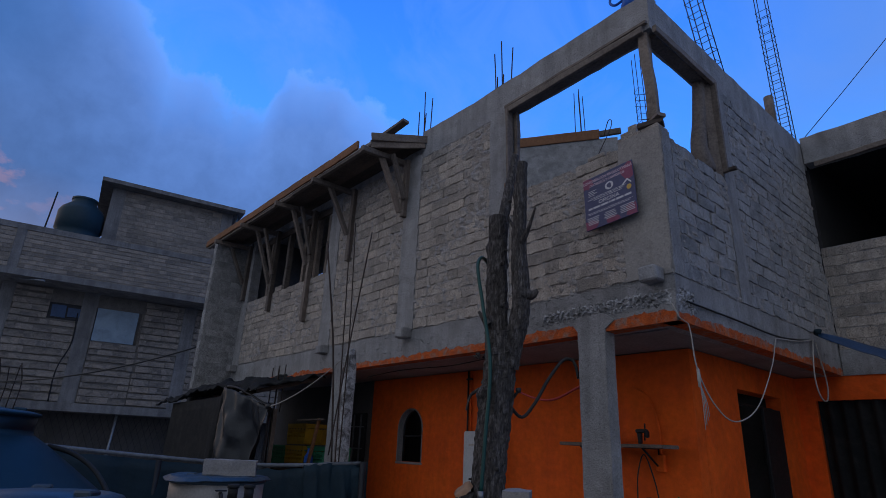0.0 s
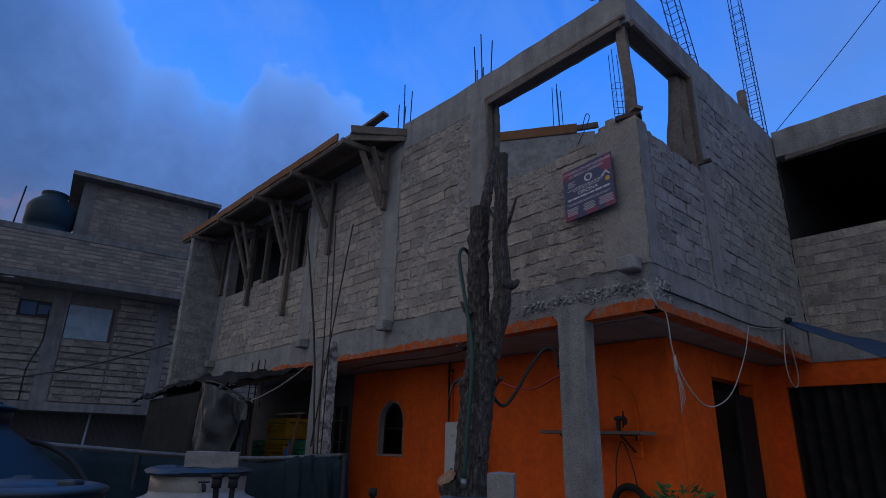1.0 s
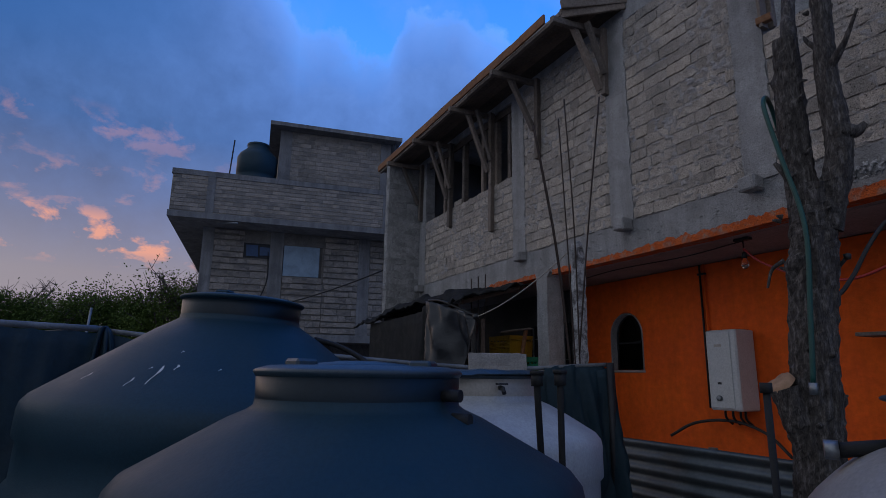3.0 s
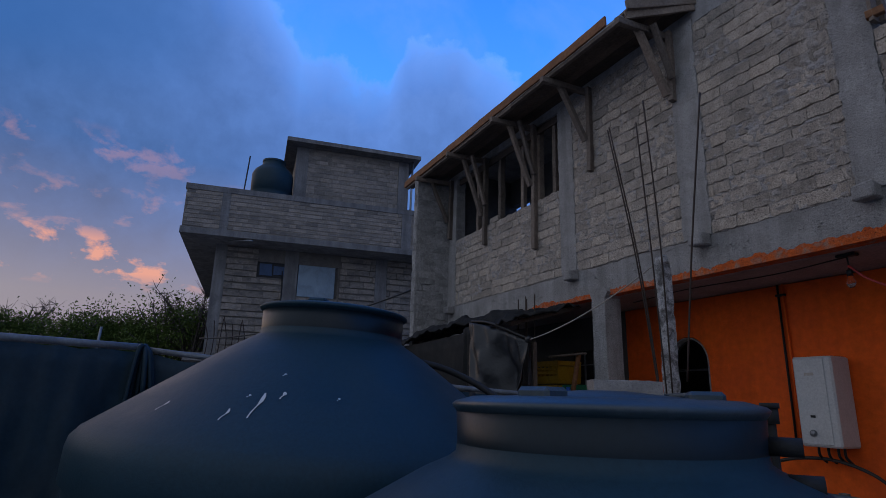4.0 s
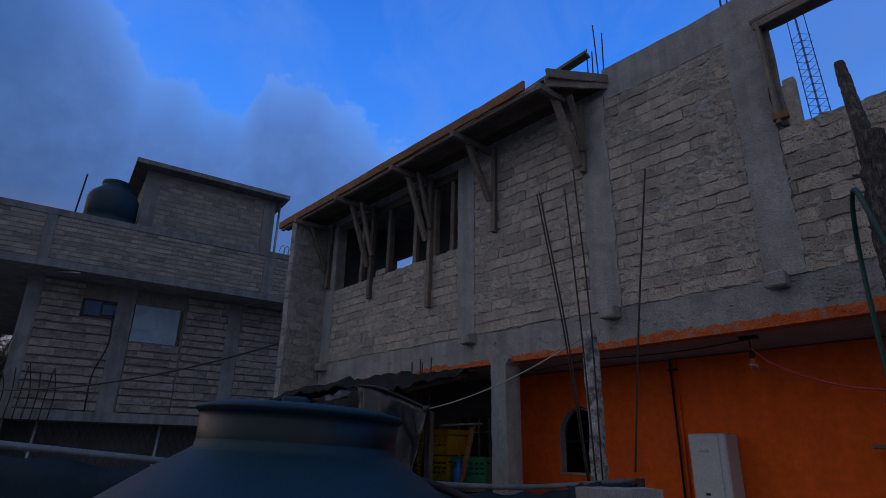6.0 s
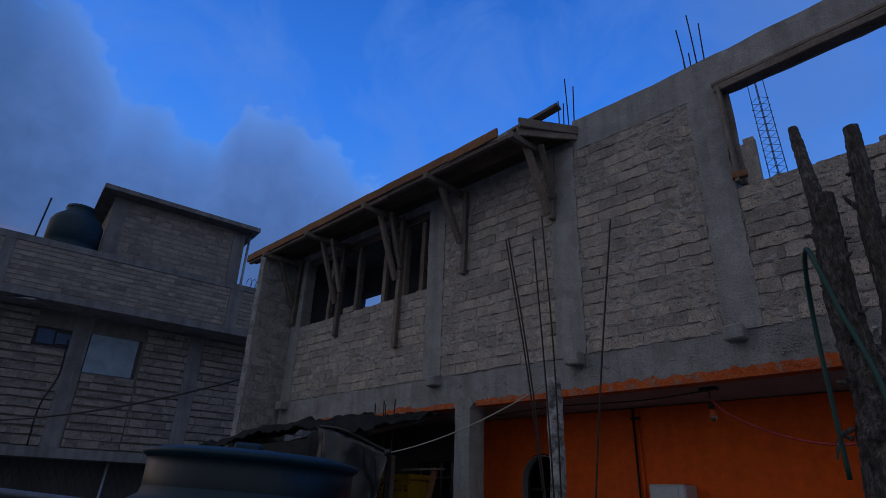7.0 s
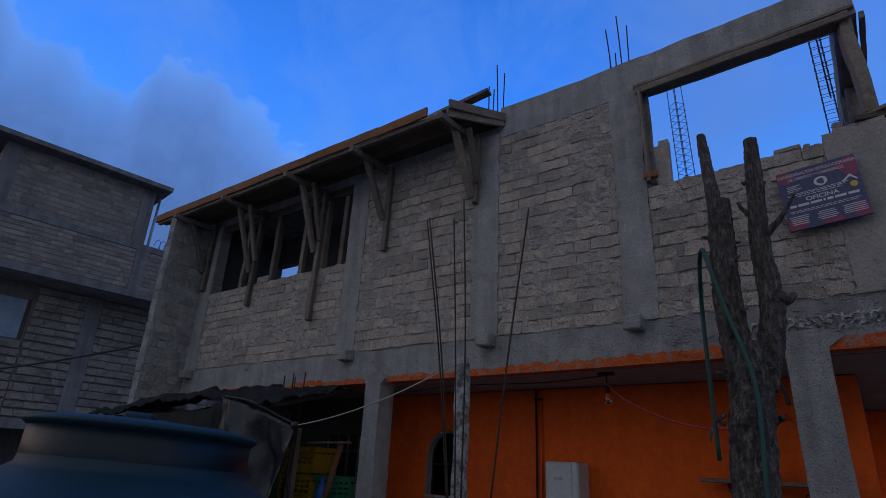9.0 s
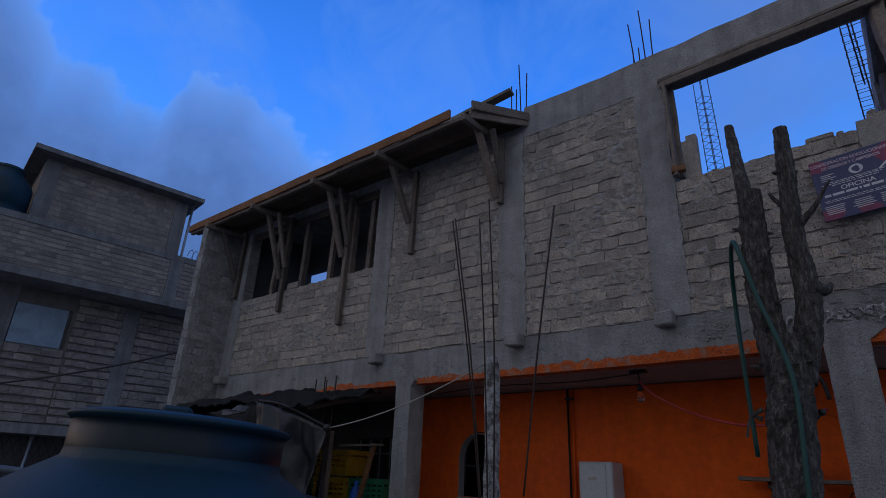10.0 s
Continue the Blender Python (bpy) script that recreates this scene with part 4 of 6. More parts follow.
rnd = random.Random(8)
bm = bmesh.new()
for k in range(26):
    d = Vector((rnd.uniform(-1, 0.8), rnd.uniform(-0.8, 0.6), rnd.uniform(-0.2, 0.9)))
    leaf(bm, (3.02 + rnd.uniform(-0.05, 0.05), 0.06, 5.42 + rnd.uniform(0, 0.22)), d, rnd.uniform(0.07, 0.15))
hung(obj("leaves", bm, LEAF_POT, None, "green leaves"), tub)

# ---- the sign ----
def sign():
    s = thing("poster_board", "tilted purple printed office sign with cream lettering on the block wall", "sign", (2.72, -0.03, 3.33))
    m = Matrix.Translation((2.785, -0.068, 3.52)) @ Matrix.Rotation(radians(-3.5), 4, "Y") @ Matrix.Rotation(radians(-2), 4, "X")
    navy = material("sign_navy", [(0.055, 0.058, 0.125), (0.075, 0.078, 0.155)], 4.0, 0.5, 0.05)
    magenta = material("sign_magenta", [(0.19, 0.04, 0.085), (0.25, 0.06, 0.115)], 4.0, 0.5, 0.05)
    cream = material("sign_cream", [(0.52, 0.51, 0.54), (0.60, 0.59, 0.62)], 4.0, 0.6, 0.05)
    gold = material("sign_gold", [(0.55, 0.33, 0.05), (0.62, 0.40, 0.08)], 4.0, 0.5, 0.05)
    W, Hh = 0.485, 0.475

    def put(ob):
        ob.matrix_basis = m
        return hung(ob, s)

    for zz in (-0.15, 0.15):
        put(obj("batten", boxes((-W / 2 + 0.02, W / 2 - 0.02, 0.009, 0.045, zz - 0.02, zz + 0.02)), DARKWOOD))
    put(obj("board", boxes((-W / 2, W / 2, -0.004, 0.008, -Hh / 2, Hh / 2), bevel=0.002), navy))
    y = -0.0065

    def flat(polys, name, mat, yy=y):
        bm = bmesh.new()
        for p in polys:
            bm.faces.new([bm.verts.new((a * W, yy, b * Hh)) for a, b in p])
        return put(obj(name, bm, mat))

    r = random.Random(3)

    def blob(cx, cz, rx, rz, n=14, j=0.25):
        return [(max(-0.495, min(0.495, cx + rx * math.cos(2 * math.pi * k / n) * (1 + r.uniform(-j, j)))), max(-0.495, min(0.495, cz + rz * math.sin(2 * math.pi * k / n) * (1 + r.uniform(-j, j))))) for k in range(n)]

    for c in ((-0.42, 0.40, 0.14, 0.12), (0.40, 0.34, 0.13, 0.15), (-0.42, -0.42, 0.16, 0.10), (0.05, -0.45, 0.13, 0.07), (0.42, -0.40, 0.13, 0.13)):
        flat([blob(*c)], "flower_patch", magenta)

    def bar(x0, x1, z, h):
        return [(x0, z), (x1, z), (x1, z + h), (x0, z + h)]

    rows = []
    for z, x0, x1, h in ((0.06, -0.42, 0.30, 0.012), (0.085, -0.36, 0.34, 0.010), (0.03, -0.30, 0.26, 0.012), (-0.20, -0.44, 0.44, 0.010), (-0.225, -0.42, 0.40, 0.010)):
        x = x0
        while x < x1:
            w = r.uniform(0.03, 0.09)
            rows.append(bar(x, min(x1, x + w), z, h))
            x += w + 0.014
    for x0, x1 in ((-0.42, -0.34), (-0.32, -0.18), (-0.16, -0.02), (0.0, 0.025), (0.045, 0.12), (0.14, 0.28), (0.30, 0.43)):
        rows.append(bar(x0, x1, -0.13, 0.038))
    for cx in (-0.34, 0.0, 0.33):
        for k in range(5):
            w = r.uniform(0.09, 0.14)
            rows.append(bar(cx - w, cx + w, -0.29 - 0.030 * k, 0.012))
    for k in range(4):
        rows.append(bar(-0.40, -0.40 + r.uniform(0.12, 0.2), 0.22 - 0.03 * k, 0.012))
    tagged(flat(rows, "lettering", cream, -0.0075), kind="stuff")
    flat([[(0.03 + 0.085 * math.cos(2 * math.pi * k / 24), 0.20 + 0.075 * math.sin(2 * math.pi * k / 24)) for k in range(24)]], "emblem", cream, -0.008)
    flat([blob(0.03, 0.20, 0.045, 0.05, 10)], "emblem_mark", navy, -0.0085)
    flat([[(0.40 + 0.045 * math.cos(2 * math.pi * k / 18), 0.02 + 0.048 * math.sin(2 * math.pi * k / 18)) for k in range(18)]], "medal", gold, -0.008)
    flat([[(0.27, 0.10), (0.38, 0.19), (0.46, 0.09), (0.44, 0.08), (0.38, 0.15), (0.29, 0.085)]], "medal_frame", cream, -0.0082)

    def word(text, size, x, z, mat, name, wide=1.0):
        cu = bpy.data.curves.new("word", "FONT")
        cu.body, cu.size, cu.align_x, cu.offset = text, size, "CENTER", size * 0.018
        tmp = new("word", cu)
        bpy.context.view_layer.update()
        me = bpy.data.meshes.new_from_object(tmp.evaluated_get(bpy.context.evaluated_depsgraph_get()))
        bpy.data.objects.remove(tmp)
        me.transform(Matrix.Translation((x, -0.008, z)) @ Matrix.Rotation(radians(90), 4, "X") @ Matrix.Diagonal((wide, 1, 1, 1)))
        me.materials.clear()
        me.materials.append(mat)
        put(new(name, me))

    rose = material("sign_rose", [(0.52, 0.38, 0.44), (0.60, 0.46, 0.51)], 4.0, 0.6, 0.05)
    word("OFICINA", 0.044, 0.0, -0.030, cream, "word_oficina", 1.15)
    word("CONFEDERACION REVOLUCIONARIA", 0.035, 0.0, 0.185, rose, "title_line", 0.80)
    word("DE OBREROS Y CAMPESINOS", 0.033, -0.005, 0.148, rose, "title_line", 0.80)


sign()

# ---- ground floor fittings ----
win = tagged(new("window_1"), "small arched window with a dark iron bar and bluish sill", "window", "", "structure")
x0, x1, z0, z1 = ARCH
cx, rr = (x0 + x1) / 2, (x1 - x0) / 2
spring = z1 - rr * 1.05
arc = [(x0 + 0.01, z0)] + [(cx - (rr - 0.01) * math.cos(math.pi * k / 14), spring + (rr - 0.01) * 1.05 * math.sin(math.pi * k / 14)) for k in range(15)] + [(x1 - 0.01, z0)]
hung(obj("window_frame", tube([(x, 1.10, z) for x, z in arc], 0.018, sides=6), IRON), win)
hung(obj("window_bar", boxes((x0, x1, 1.09, 1.115, 1.68, 1.705)), IRON), win)
bm = bmesh.new()
bm.faces.new([bm.verts.new((x, 1.125, z)) for x, z in arc])
pane = obj("pane", bm, PANE)
hung(pane, win)
bm = bmesh.new()
lining = [[bm.verts.new((cx + (x - cx) * 1.03, y, z)) for x, z in arc] for y in (0.992, 1.12)]
for k in range(len(arc) - 1):
    bm.faces.new((lining[0][k], lining[0][k + 1], lining[1][k + 1], lining[1][k]))
reveal = hung(obj("window_reveal", bm, CONCRETE, None, "bluish grey cement reveal"), win)
reveal.modifiers.new("thickness", "SOLIDIFY").thickness = 0.012
hung(obj("window_sill", boxes((x0 - 0.01, x1 + 0.01, 0.985, 1.1, z0 - 0.03, z0 - 0.002), bevel=0.006), SOFFIT), win)

heat = thing("water_heater", "white enamel gas water heater on the orange wall", "water heater", (0.36, 0.85, 1.0))
HX0, HX1, HY, HZ0, HZ1 = 0.20, 0.53, 0.72, 1.00, 1.74
hung(obj("casing", boxes((HX0, HX1, HY, 0.985, HZ0, HZ1), bevel=0.014), WHITE), heat)
fpanel = hung(obj("front_panel", boxes((HX0 + 0.015, HX1 - 0.06, HY - 0.008, HY, HZ0 + 0.02, HZ1 - 0.02), bevel=0.004), WHITE), heat)
knob = hung(obj("control_knob", lathe([(0, 0), (0.026, 0), (0.026, 0.02), (0.02, 0.026), (0, 0.026)], 16), GALV), fpanel)
knob.matrix_basis = Matrix.Translation((HX0 + 0.12, HY - 0.008, HZ0 + 0.11)) @ Matrix.Rotation(radians(90), 4, "X")
hung(obj("peephole", boxes((HX0 + 0.11, HX0 + 0.15, HY - 0.011, HY - 0.007, HZ0 + 0.235, HZ0 + 0.255)), IRON), fpanel)
hung(obj("badge", boxes((HX0 + 0.10, HX0 + 0.18, HY - 0.011, HY - 0.007, HZ1 - 0.16, HZ1 - 0.135)), ROPE, None, "small gold badge"), fpanel)
hung(obj("flue_slots", boxes(*[(HX1 - 0.12 + 0.0, HX1 - 0.02, 0.78 + 0.05 * k, 0.80 + 0.05 * k, HZ1 - 0.001, HZ1 + 0.004) for k in range(4)]), IRON), heat)
for k, x in enumerate((0.26, 0.34, 0.42, 0.47)):
    hung(obj("connection", tube(curve([(x, 0.85, HZ0 + 0.02), (x, 0.85, HZ0 - 0.07), (x + 0.01, 0.92, HZ0 - 0.13)], 4), 0.011, sides=6), IRON), heat)
pp = thing("wall_pipes", "pair of thin brown pipes running down the orange wall", "pipe", (0.0, 0.98, 0.6))
for x in (-0.01, 0.04):
    hung(obj("pipe", tube([(x, 0.978, SLAB0), (x, 0.978, 1.0)], 0.011, sides=6), ORANGE if x > 0 else IRON), pp)
hung(obj("clip", boxes((-0.03, 0.06, 0.96, 0.99, 2.34, 2.36)), IRON), pp)
h = thing("feed_hose", "dark hose bending below the water heater", "hose", (0.3, 0.9, 0.8))
hung(obj("hose", tube(curve([(-0.28, 0.7, 0.72), (-0.05, 0.8, 0.86), (0.3, 0.88, 0.9), (0.65, 0.85, 0.82), (0.9, 0.8, 0.65)], 6), 0.014), CABLE), h)

sh = thing("wall_shelf", "narrow weathered timber shelf on iron brackets on the orange wall", "shelf", (2.1, 0.8, 1.6))
hung(obj("board", beam((1.58, 0.80, 1.63), (2.62, 0.80, 1.62), 0.03, 0.26, jitter=0.004), WOOD), sh)
for x in (1.78, 2.4):
    hung(obj("shelf_bracket", tube([(x, 0.72, 1.61), (x, 0.99, 1.61), (x, 0.99, 1.45), (x, 0.74, 1.60)], 0.009, sides=6), IRON), sh)
ob = thing("white_bundle", "crumpled white cloth bundle lying on the shelf", "cloth", (1.95, 0.8, 1.65))
bm = bmesh.new()
bmesh.ops.create_icosphere(bm, subdivisions=3, radius=1, matrix=Matrix.Translation((1.98, 0.8, 1.685)) @ Matrix.Diagonal((0.16, 0.09, 0.05, 1)))
hung(obj("cloth", worn(bm, 0.022, 14), WHITE), ob)
ob = thing("clamp", "small dark iron clamp standing on the shelf", "tool", (2.5, 0.8, 1.65))
hung(obj("jaw", worn(boxes((2.33, 2.36, 0.78, 0.82, 1.64, 1.75), (2.32, 2.42, 0.77, 0.82, 1.735, 1.765), (2.405, 2.43, 0.775, 0.815, 1.69, 1.75), bevel=0.006), 0.012, 20), IRON), ob)
hung(obj("screw", tube([(2.39, 0.795, 1.67), (2.40, 0.795, 1.81)], 0.007, sides=6), IRON), ob)
ob = thing("socket_box", "small orange-painted electrical box with conduit on the wall", "socket", (2.42, 0.98, 1.5))
hung(obj("box", boxes((2.38, 2.46, 0.955, 0.998, 1.42, 1.56), bevel=0.006), ORANGE), ob)
hung(obj("conduit", tube(curve([(2.42, 0.985, 1.56), (2.42, 0.985, 1.8), (2.34, 0.985, 2.05), (2.2, 0.985, 2.15)], 6), 0.010, sides=6), ORANGE), ob)
ob = thing("bicycle_tyre", "old black tyre hanging under the shelf", "tyre", (2.42, 0.93, 1.0))
bm = bmesh.new()
ring = [(2.32 + 0.15 * math.cos(a), 0.94, 1.035 + 0.15 * math.sin(a)) for a in (2 * math.pi * k / 32 for k in range(33))]
hung(obj("tyre", tube(ring, 0.03, bm, closed_ends=False), RUBBER), ob)
hung(obj("cord", tube(curve([(2.22, 0.9, 1.17), (2.24, 0.9, 1.4), (2.3, 0.92, 1.56), (2.38, 0.92, 1.35), (2.41, 0.93, 1.16)], 5), 0.006, sides=5), CABLE), ob)

lamp = thing("pendant_bulb", "bare bulb hanging from the porch soffit", "lamp", (1.0, 0.3, 2.45))
hung(obj("ceiling_plate", boxes((0.93, 1.07, 0.27, 0.33, 2.43, 2.452), bevel=0.004), IRON), lamp)
hung(obj("cord", tube([(1.0, 0.3, 2.44), (1.002, 0.3, 2.33)], 0.006, sides=5), CABLE), lamp)
hung(obj("socket", lathe([(0, 0.05), (0.018, 0.05), (0.022, 0.0), (0, 0)], 14, at=(1.002, 0.3, 2.28)), IRON), lamp)
hung(obj("bulb", lathe([(0, 0.0), (0.018, 0.004), (0.03, 0.025), (0.031, 0.045), (0.022, 0.07), (0.014, 0.09), (0.012, 0.1)], 18, at=(1.002, 0.3, 2.19)), BULB), lamp)
w = thing("red_wire", "slack red wire strung from the bulb across the porch", "wire", (1.5, 0.2, 2.0))
hung(obj("wire", tube(curve([(1.0, 0.3, 2.36), (1.15, 0.3, 2.22), (1.5, 0.25, 2.05), (1.9, 0.15, 1.97), (2.33, 0.0, 2.05)], 6), 0.010, sides=6), REDWIRE), w)
w = thing("soffit_cable", "thin cable stapled along the porch soffit edge", "wire", (0, 0.4, 2.4))
hung(obj("wire", tube(curve([(-1.2, 0.3, 2.38), (-0.5, 0.32, 2.42), (0.4, 0.3, 2.40), (1.0, 0.3, 2.43)], 6), 0.006, sides=5), CABLE), w)
w = thing("black_hose", "thick black hose slung from the dead tree to the porch column", "hose", (2.3, -0.4, 1.8))
hung(obj("hose", tube(curve([(2.17, -0.82, 2.08), (2.10, -0.68, 1.97), (2.08, -0.58, 1.88), (2.10, -0.45, 1.785), (2.16, -0.36, 1.90), (2.22, -0.28, 2.07), (2.28, -0.17, 2.23), (2.315, -0.10, 2.25), (2.345, -0.08, 2.20), (2.36, -0.07, 2.10)], 6), 0.013), CABLE), w)

d = thing("side_door", "half-open dark metal door in the orange side wall", "door", (2.68, 2.2, 0))
hung(obj("door_leaf", boxes((2.70, 2.735, 2.50, 2.945, 0.0, 2.06), bevel=0.004), IRON), d)
hung(obj("transom", boxes((2.64, 2.66, DOOR_Y[0], DOOR_Y[1], 2.06, 2.085)), IRON), d)
# added dark sheet for the unlit room past the doorway
hung(obj("backing", boxes((2.2, 2.22, 1.4, 2.98, 0.0, 2.44)), DIM_INNER), d)
cur = thing("garage_curtain", "dark corrugated curtain closing the garage opening", "curtain", (4.0, 3.52, 0))
bm = bmesh.new()
rows = []
n = 150
for k in range(n + 1):
    x = 2.94 + 4.2 * k / n
    y = 3.50 + 0.03 * math.sin(k * 1.25) + 0.012 * noise.noise(Vector((k * 0.3, 0, 0)))
    rows.append([bm.verts.new((x, y + 0.01 * noise.noise(Vector((x, z, 2))), z)) for z in (0.02, 0.7, 1.5, 2.22)])
for a, b in zip(rows, rows[1:]):
    for i in range(3):
        f = bm.faces.new((a[i], b[i], b[i + 1], a[i + 1]))
        f.smooth = True
hung(obj("cloth", bm, NET), cur)

rope = thing("pale_rope", "pale frayed rope hung in a loop along the slab edge", "rope", (3.28, 1.0, 2.5))
hung(obj("strand", tube(curve([(3.22, -0.03, 2.56), (3.275, -0.02, 2.4), (3.28, 0.02, 2.12), (3.28, 0.22, 1.9), (3.28, 0.52, 1.80), (3.28, 0.95, 1.93), (3.28, 1.35, 2.28), (3.28, 1.52, 2.52), (3.27, 1.62, 2.57), (3.27, 2.1, 2.62), (3.27, 2.55, 2.70)], 7), 0.005, sides=7), ROPE), rope)
hung(obj("loop", tube(curve([(3.27, 2.55, 2.70), (3.29, 2.36, 2.35), (3.29, 2.42, 2.15), (3.29, 2.6, 2.12), (3.29, 2.68, 2.3), (3.28, 2.58, 2.68)], 6), 0.007, sides=7), ROPE), rope)
hung(obj("knot", worn(lathe([(0, -0.07), (0.009, -0.06), (0.013, 0), (0.009, 0.06), (0, 0.07)], 12, at=(3.28, 0.03, 2.06)), 0.006, 40), ROPE), rope)
for k in range(4):
    hung(obj("fray", tube(curve([(3.28, 0.04, 2.02), (3.29, 0.03 + 0.02 * k, 1.9), (3.28, 0.05 + 0.025 * k, 1.72 + 0.03 * k)], 4), 0.003, sides=4), ROPE), rope)
w = thing("edge_cable", "dark cable running along the side slab edge", "wire", (3.26, 1, 2.6))
hung(obj("wire", tube(curve([(3.255, 0.02, 2.60), (3.262, 0.8, 2.60), (3.262, 1.7, 2.60), (3.265, 2.6, 2.70)], 6), 0.008, sides=6), CABLE), w)


# ---- water tanks ----
def lid_lugs(t, c, z, r, n, mat, turn):
    for k in range(n):
        a = turn + 2 * math.pi * k / n
        m = Matrix.Translation((c[0] + (r - 0.09) * math.cos(a), c[1] + (r - 0.09) * math.sin(a), z)) @ Matrix.Rotation(a, 4, "Z")
        hung(obj("lid_lug", boxes((-0.035, 0.03, -0.034, 0.034, -0.012, 0.022), bevel=0.007, m=m), mat), t)


def water_tank(c, top, neck, body, shoulder, mat, lidmat, label, ribs=2, lugs=4, lid_over=0.014, bulge=0.0, neckmat=None, rise=0.13, turn=0.6):
    t = thing("water_tank", label, "water tank", (c[0], c[1], 0), "water tanks in the yard")
    at = (c[0], c[1], 0)
    low = top - rise
    prof = [(0, 0.01), (body - 0.04, 0.01), (body, 0.05)]
    z = 0.15
    step = (shoulder - 0.16) / (2 * ribs)
    for k in range(ribs):
        prof += [(body, z), (body - 0.018, z + 0.02), (body - 0.018, z + step), (body, z + step + 0.02)]
        z += 2 * step
    prof += [(body, shoulder - 0.06), (body - 0.006, shoulder - 0.03), (body - 0.03, shoulder)]
    for k in range(1, 7):
        f = k / 7
        prof.append((body - 0.03 + (neck + 0.03 - body + 0.03) * f, shoulder + (low - shoulder) * f + bulge * math.sin(math.pi * f)))
    prof += [(neck + 0.02, low), (neck + 0.003, low + 0.012), (neck, low + 0.03)]
    shell = hung(obj("body", lathe(prof, 72, at=at), mat), t)
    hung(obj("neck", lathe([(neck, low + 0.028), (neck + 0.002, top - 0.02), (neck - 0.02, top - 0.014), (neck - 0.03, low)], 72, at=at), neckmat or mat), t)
    lid = lathe([(neck - 0.01, -0.024), (neck + 0.001, -0.022), (neck + lid_over, -0.012), (neck + lid_over + 0.003, -0.006), (neck + lid_over - 0.004, 0.0), (neck - 0.03, 0.009), (neck - 0.05, 0.010), (neck - 0.058, 0.003), (neck - 0.10, 0.004), (neck - 0.11, 0.012), (0.05, 0.024), (0, 0.024)], 72)
    lm = Matrix.Translation((c[0], c[1], top))
    lo = obj("lid", lid, lidmat)
    lo.matrix_basis = lm
    hung(lo, t)
    lid_lugs(lo, c, top + 0.004, neck, lugs, lidmat, turn)
    return t, shell


T1, SHELL1 = water_tank((1.166, -3.69), 1.631, 0.273, 0.82, 1.170, BLACKTANK, BLACKTANK, "large black plastic water tank with a screw lid and bird splashes", 3, 3, 0.014, 0.0, neckmat=SHADED_NECK, rise=0.118, turn=radians(-36))
T2, SHELL2 = water_tank((2.505, -3.526), 1.308, 0.281, 0.615, 1.05, BLACKTANK, LID, "black plastic water tank with a wide dusty lid", 3, 3, 0.008, 0.0, neckmat=SHADED_NECK, rise=0.107, turn=radians(-73))
T3, SHELL3 = water_tank((1.34, -2.42), 1.298, 0.275, 0.60, 1.012, GREYTANK, LID, "pale grey water tank, its dark lid weighted by a block", 2, 2, 0.010, 0.004, neckmat=BEIGETANK, rise=0.135)
T4, SHELL4 = water_tank((3.44, -2.00), 1.255, 0.315, 0.56, 0.98, BEIGETANK, LID, "beige water tank, its dark lid weighted by a block", 2, 2, 0.03, 0.015)
tap = hung(obj("tap_body", tube([(1.61, -2.50, 1.235), (1.66, -2.515, 1.235), (1.685, -2.522, 1.21)], 0.011, sides=8), IRON), SHELL3)
hung(obj("tap_lever", boxes((1.64, 1.665, -2.545, -2.485, 1.25, 1.258), bevel=0.002), IRON), SHELL3)
# splashes on the big tank
rnd = random.Random(6)
for az, f, ln, wd in ((-32, 0.60, 0.10, 0.0045), (-27, 0.58, 0.03, 0.0045), (-38, 0.74, 0.045, 0.003), (-30, 0.42, 0.012, 0.004), (-58, 0.72, 0.04, 0.003), (-36, 0.62, 0.012, 0.003), (-12, 0.6, 0.012, 0.003)):
    bm = bmesh.new()
    n = 7
    left, right = [], []
    for k in range(n):
        g = f + (ln / 0.5) * k / (n - 1)
        r0 = 0.305 + (0.79 - 0.305) * g
        z0 = 1.507 + (1.170 - 1.507) * g + 0.004
        a = radians(az + 0.35 * math.sin(k * 0.9))
        wdt = wd * (1.2 if k in (1, 2) else 0.45) / r0
        left.append(bm.verts.new((1.166 + r0 * math.cos(a - wdt), -3.69 + r0 * math.sin(a - wdt), z0)))
        right.append(bm.verts.new((1.166 + r0 * math.cos(a + wdt), -3.69 + r0 * math.sin(a + wdt), z0)))
    for k in range(n - 1):
        bm.faces.new((left[k], left[k + 1], right[k + 1], right[k]))
    hung(obj("splash", bm, DROPPING, None, "dried pale bird splash"), SHELL1)
hung(obj("outlet", tube([(2.74, -3.38, 1.245), (2.785, -3.35, 1.245)], 0.016, sides=12), RUBBER), SHELL2)
hung(obj("outlet", tube([(2.76, -3.36, 1.185), (2.80, -3.33, 1.185)], 0.018, sides=12), RUBBER), SHELL2)
# the large tank stands a little out of true
lean = Matrix.Translation((1.17, -3.67, 1.6)) @ Matrix.Rotation(radians(2.6), 4, Vector((-0.93, 0.37, 0))) @ Matrix.Translation((-1.17, 3.67, -1.6))
T1.matrix_basis = lean @ T1.matrix_basis


def weight_block(c, turn, size, mat, label):
    b = thing("loose_block", label, "block", c)
    m = Matrix.Translation(c) @ Matrix.Rotation(radians(turn), 4, "Z")
    x, y, z = size
    bm = bmesh.new()
    grid_box(bm, (-x / 2, x / 2), (-y / 2, y / 2), (0, z), (8, 4, 4))
    worn(bm, 0.006, 18)
    bm.transform(m)
    hung(obj("block", bm, mat), b)


weight_block((1.356, -2.36, 1.322), 62.5, (0.31, 0.13, 0.09), NEAR_BLOCK, "tan concrete block lying on the pale tank's lid")
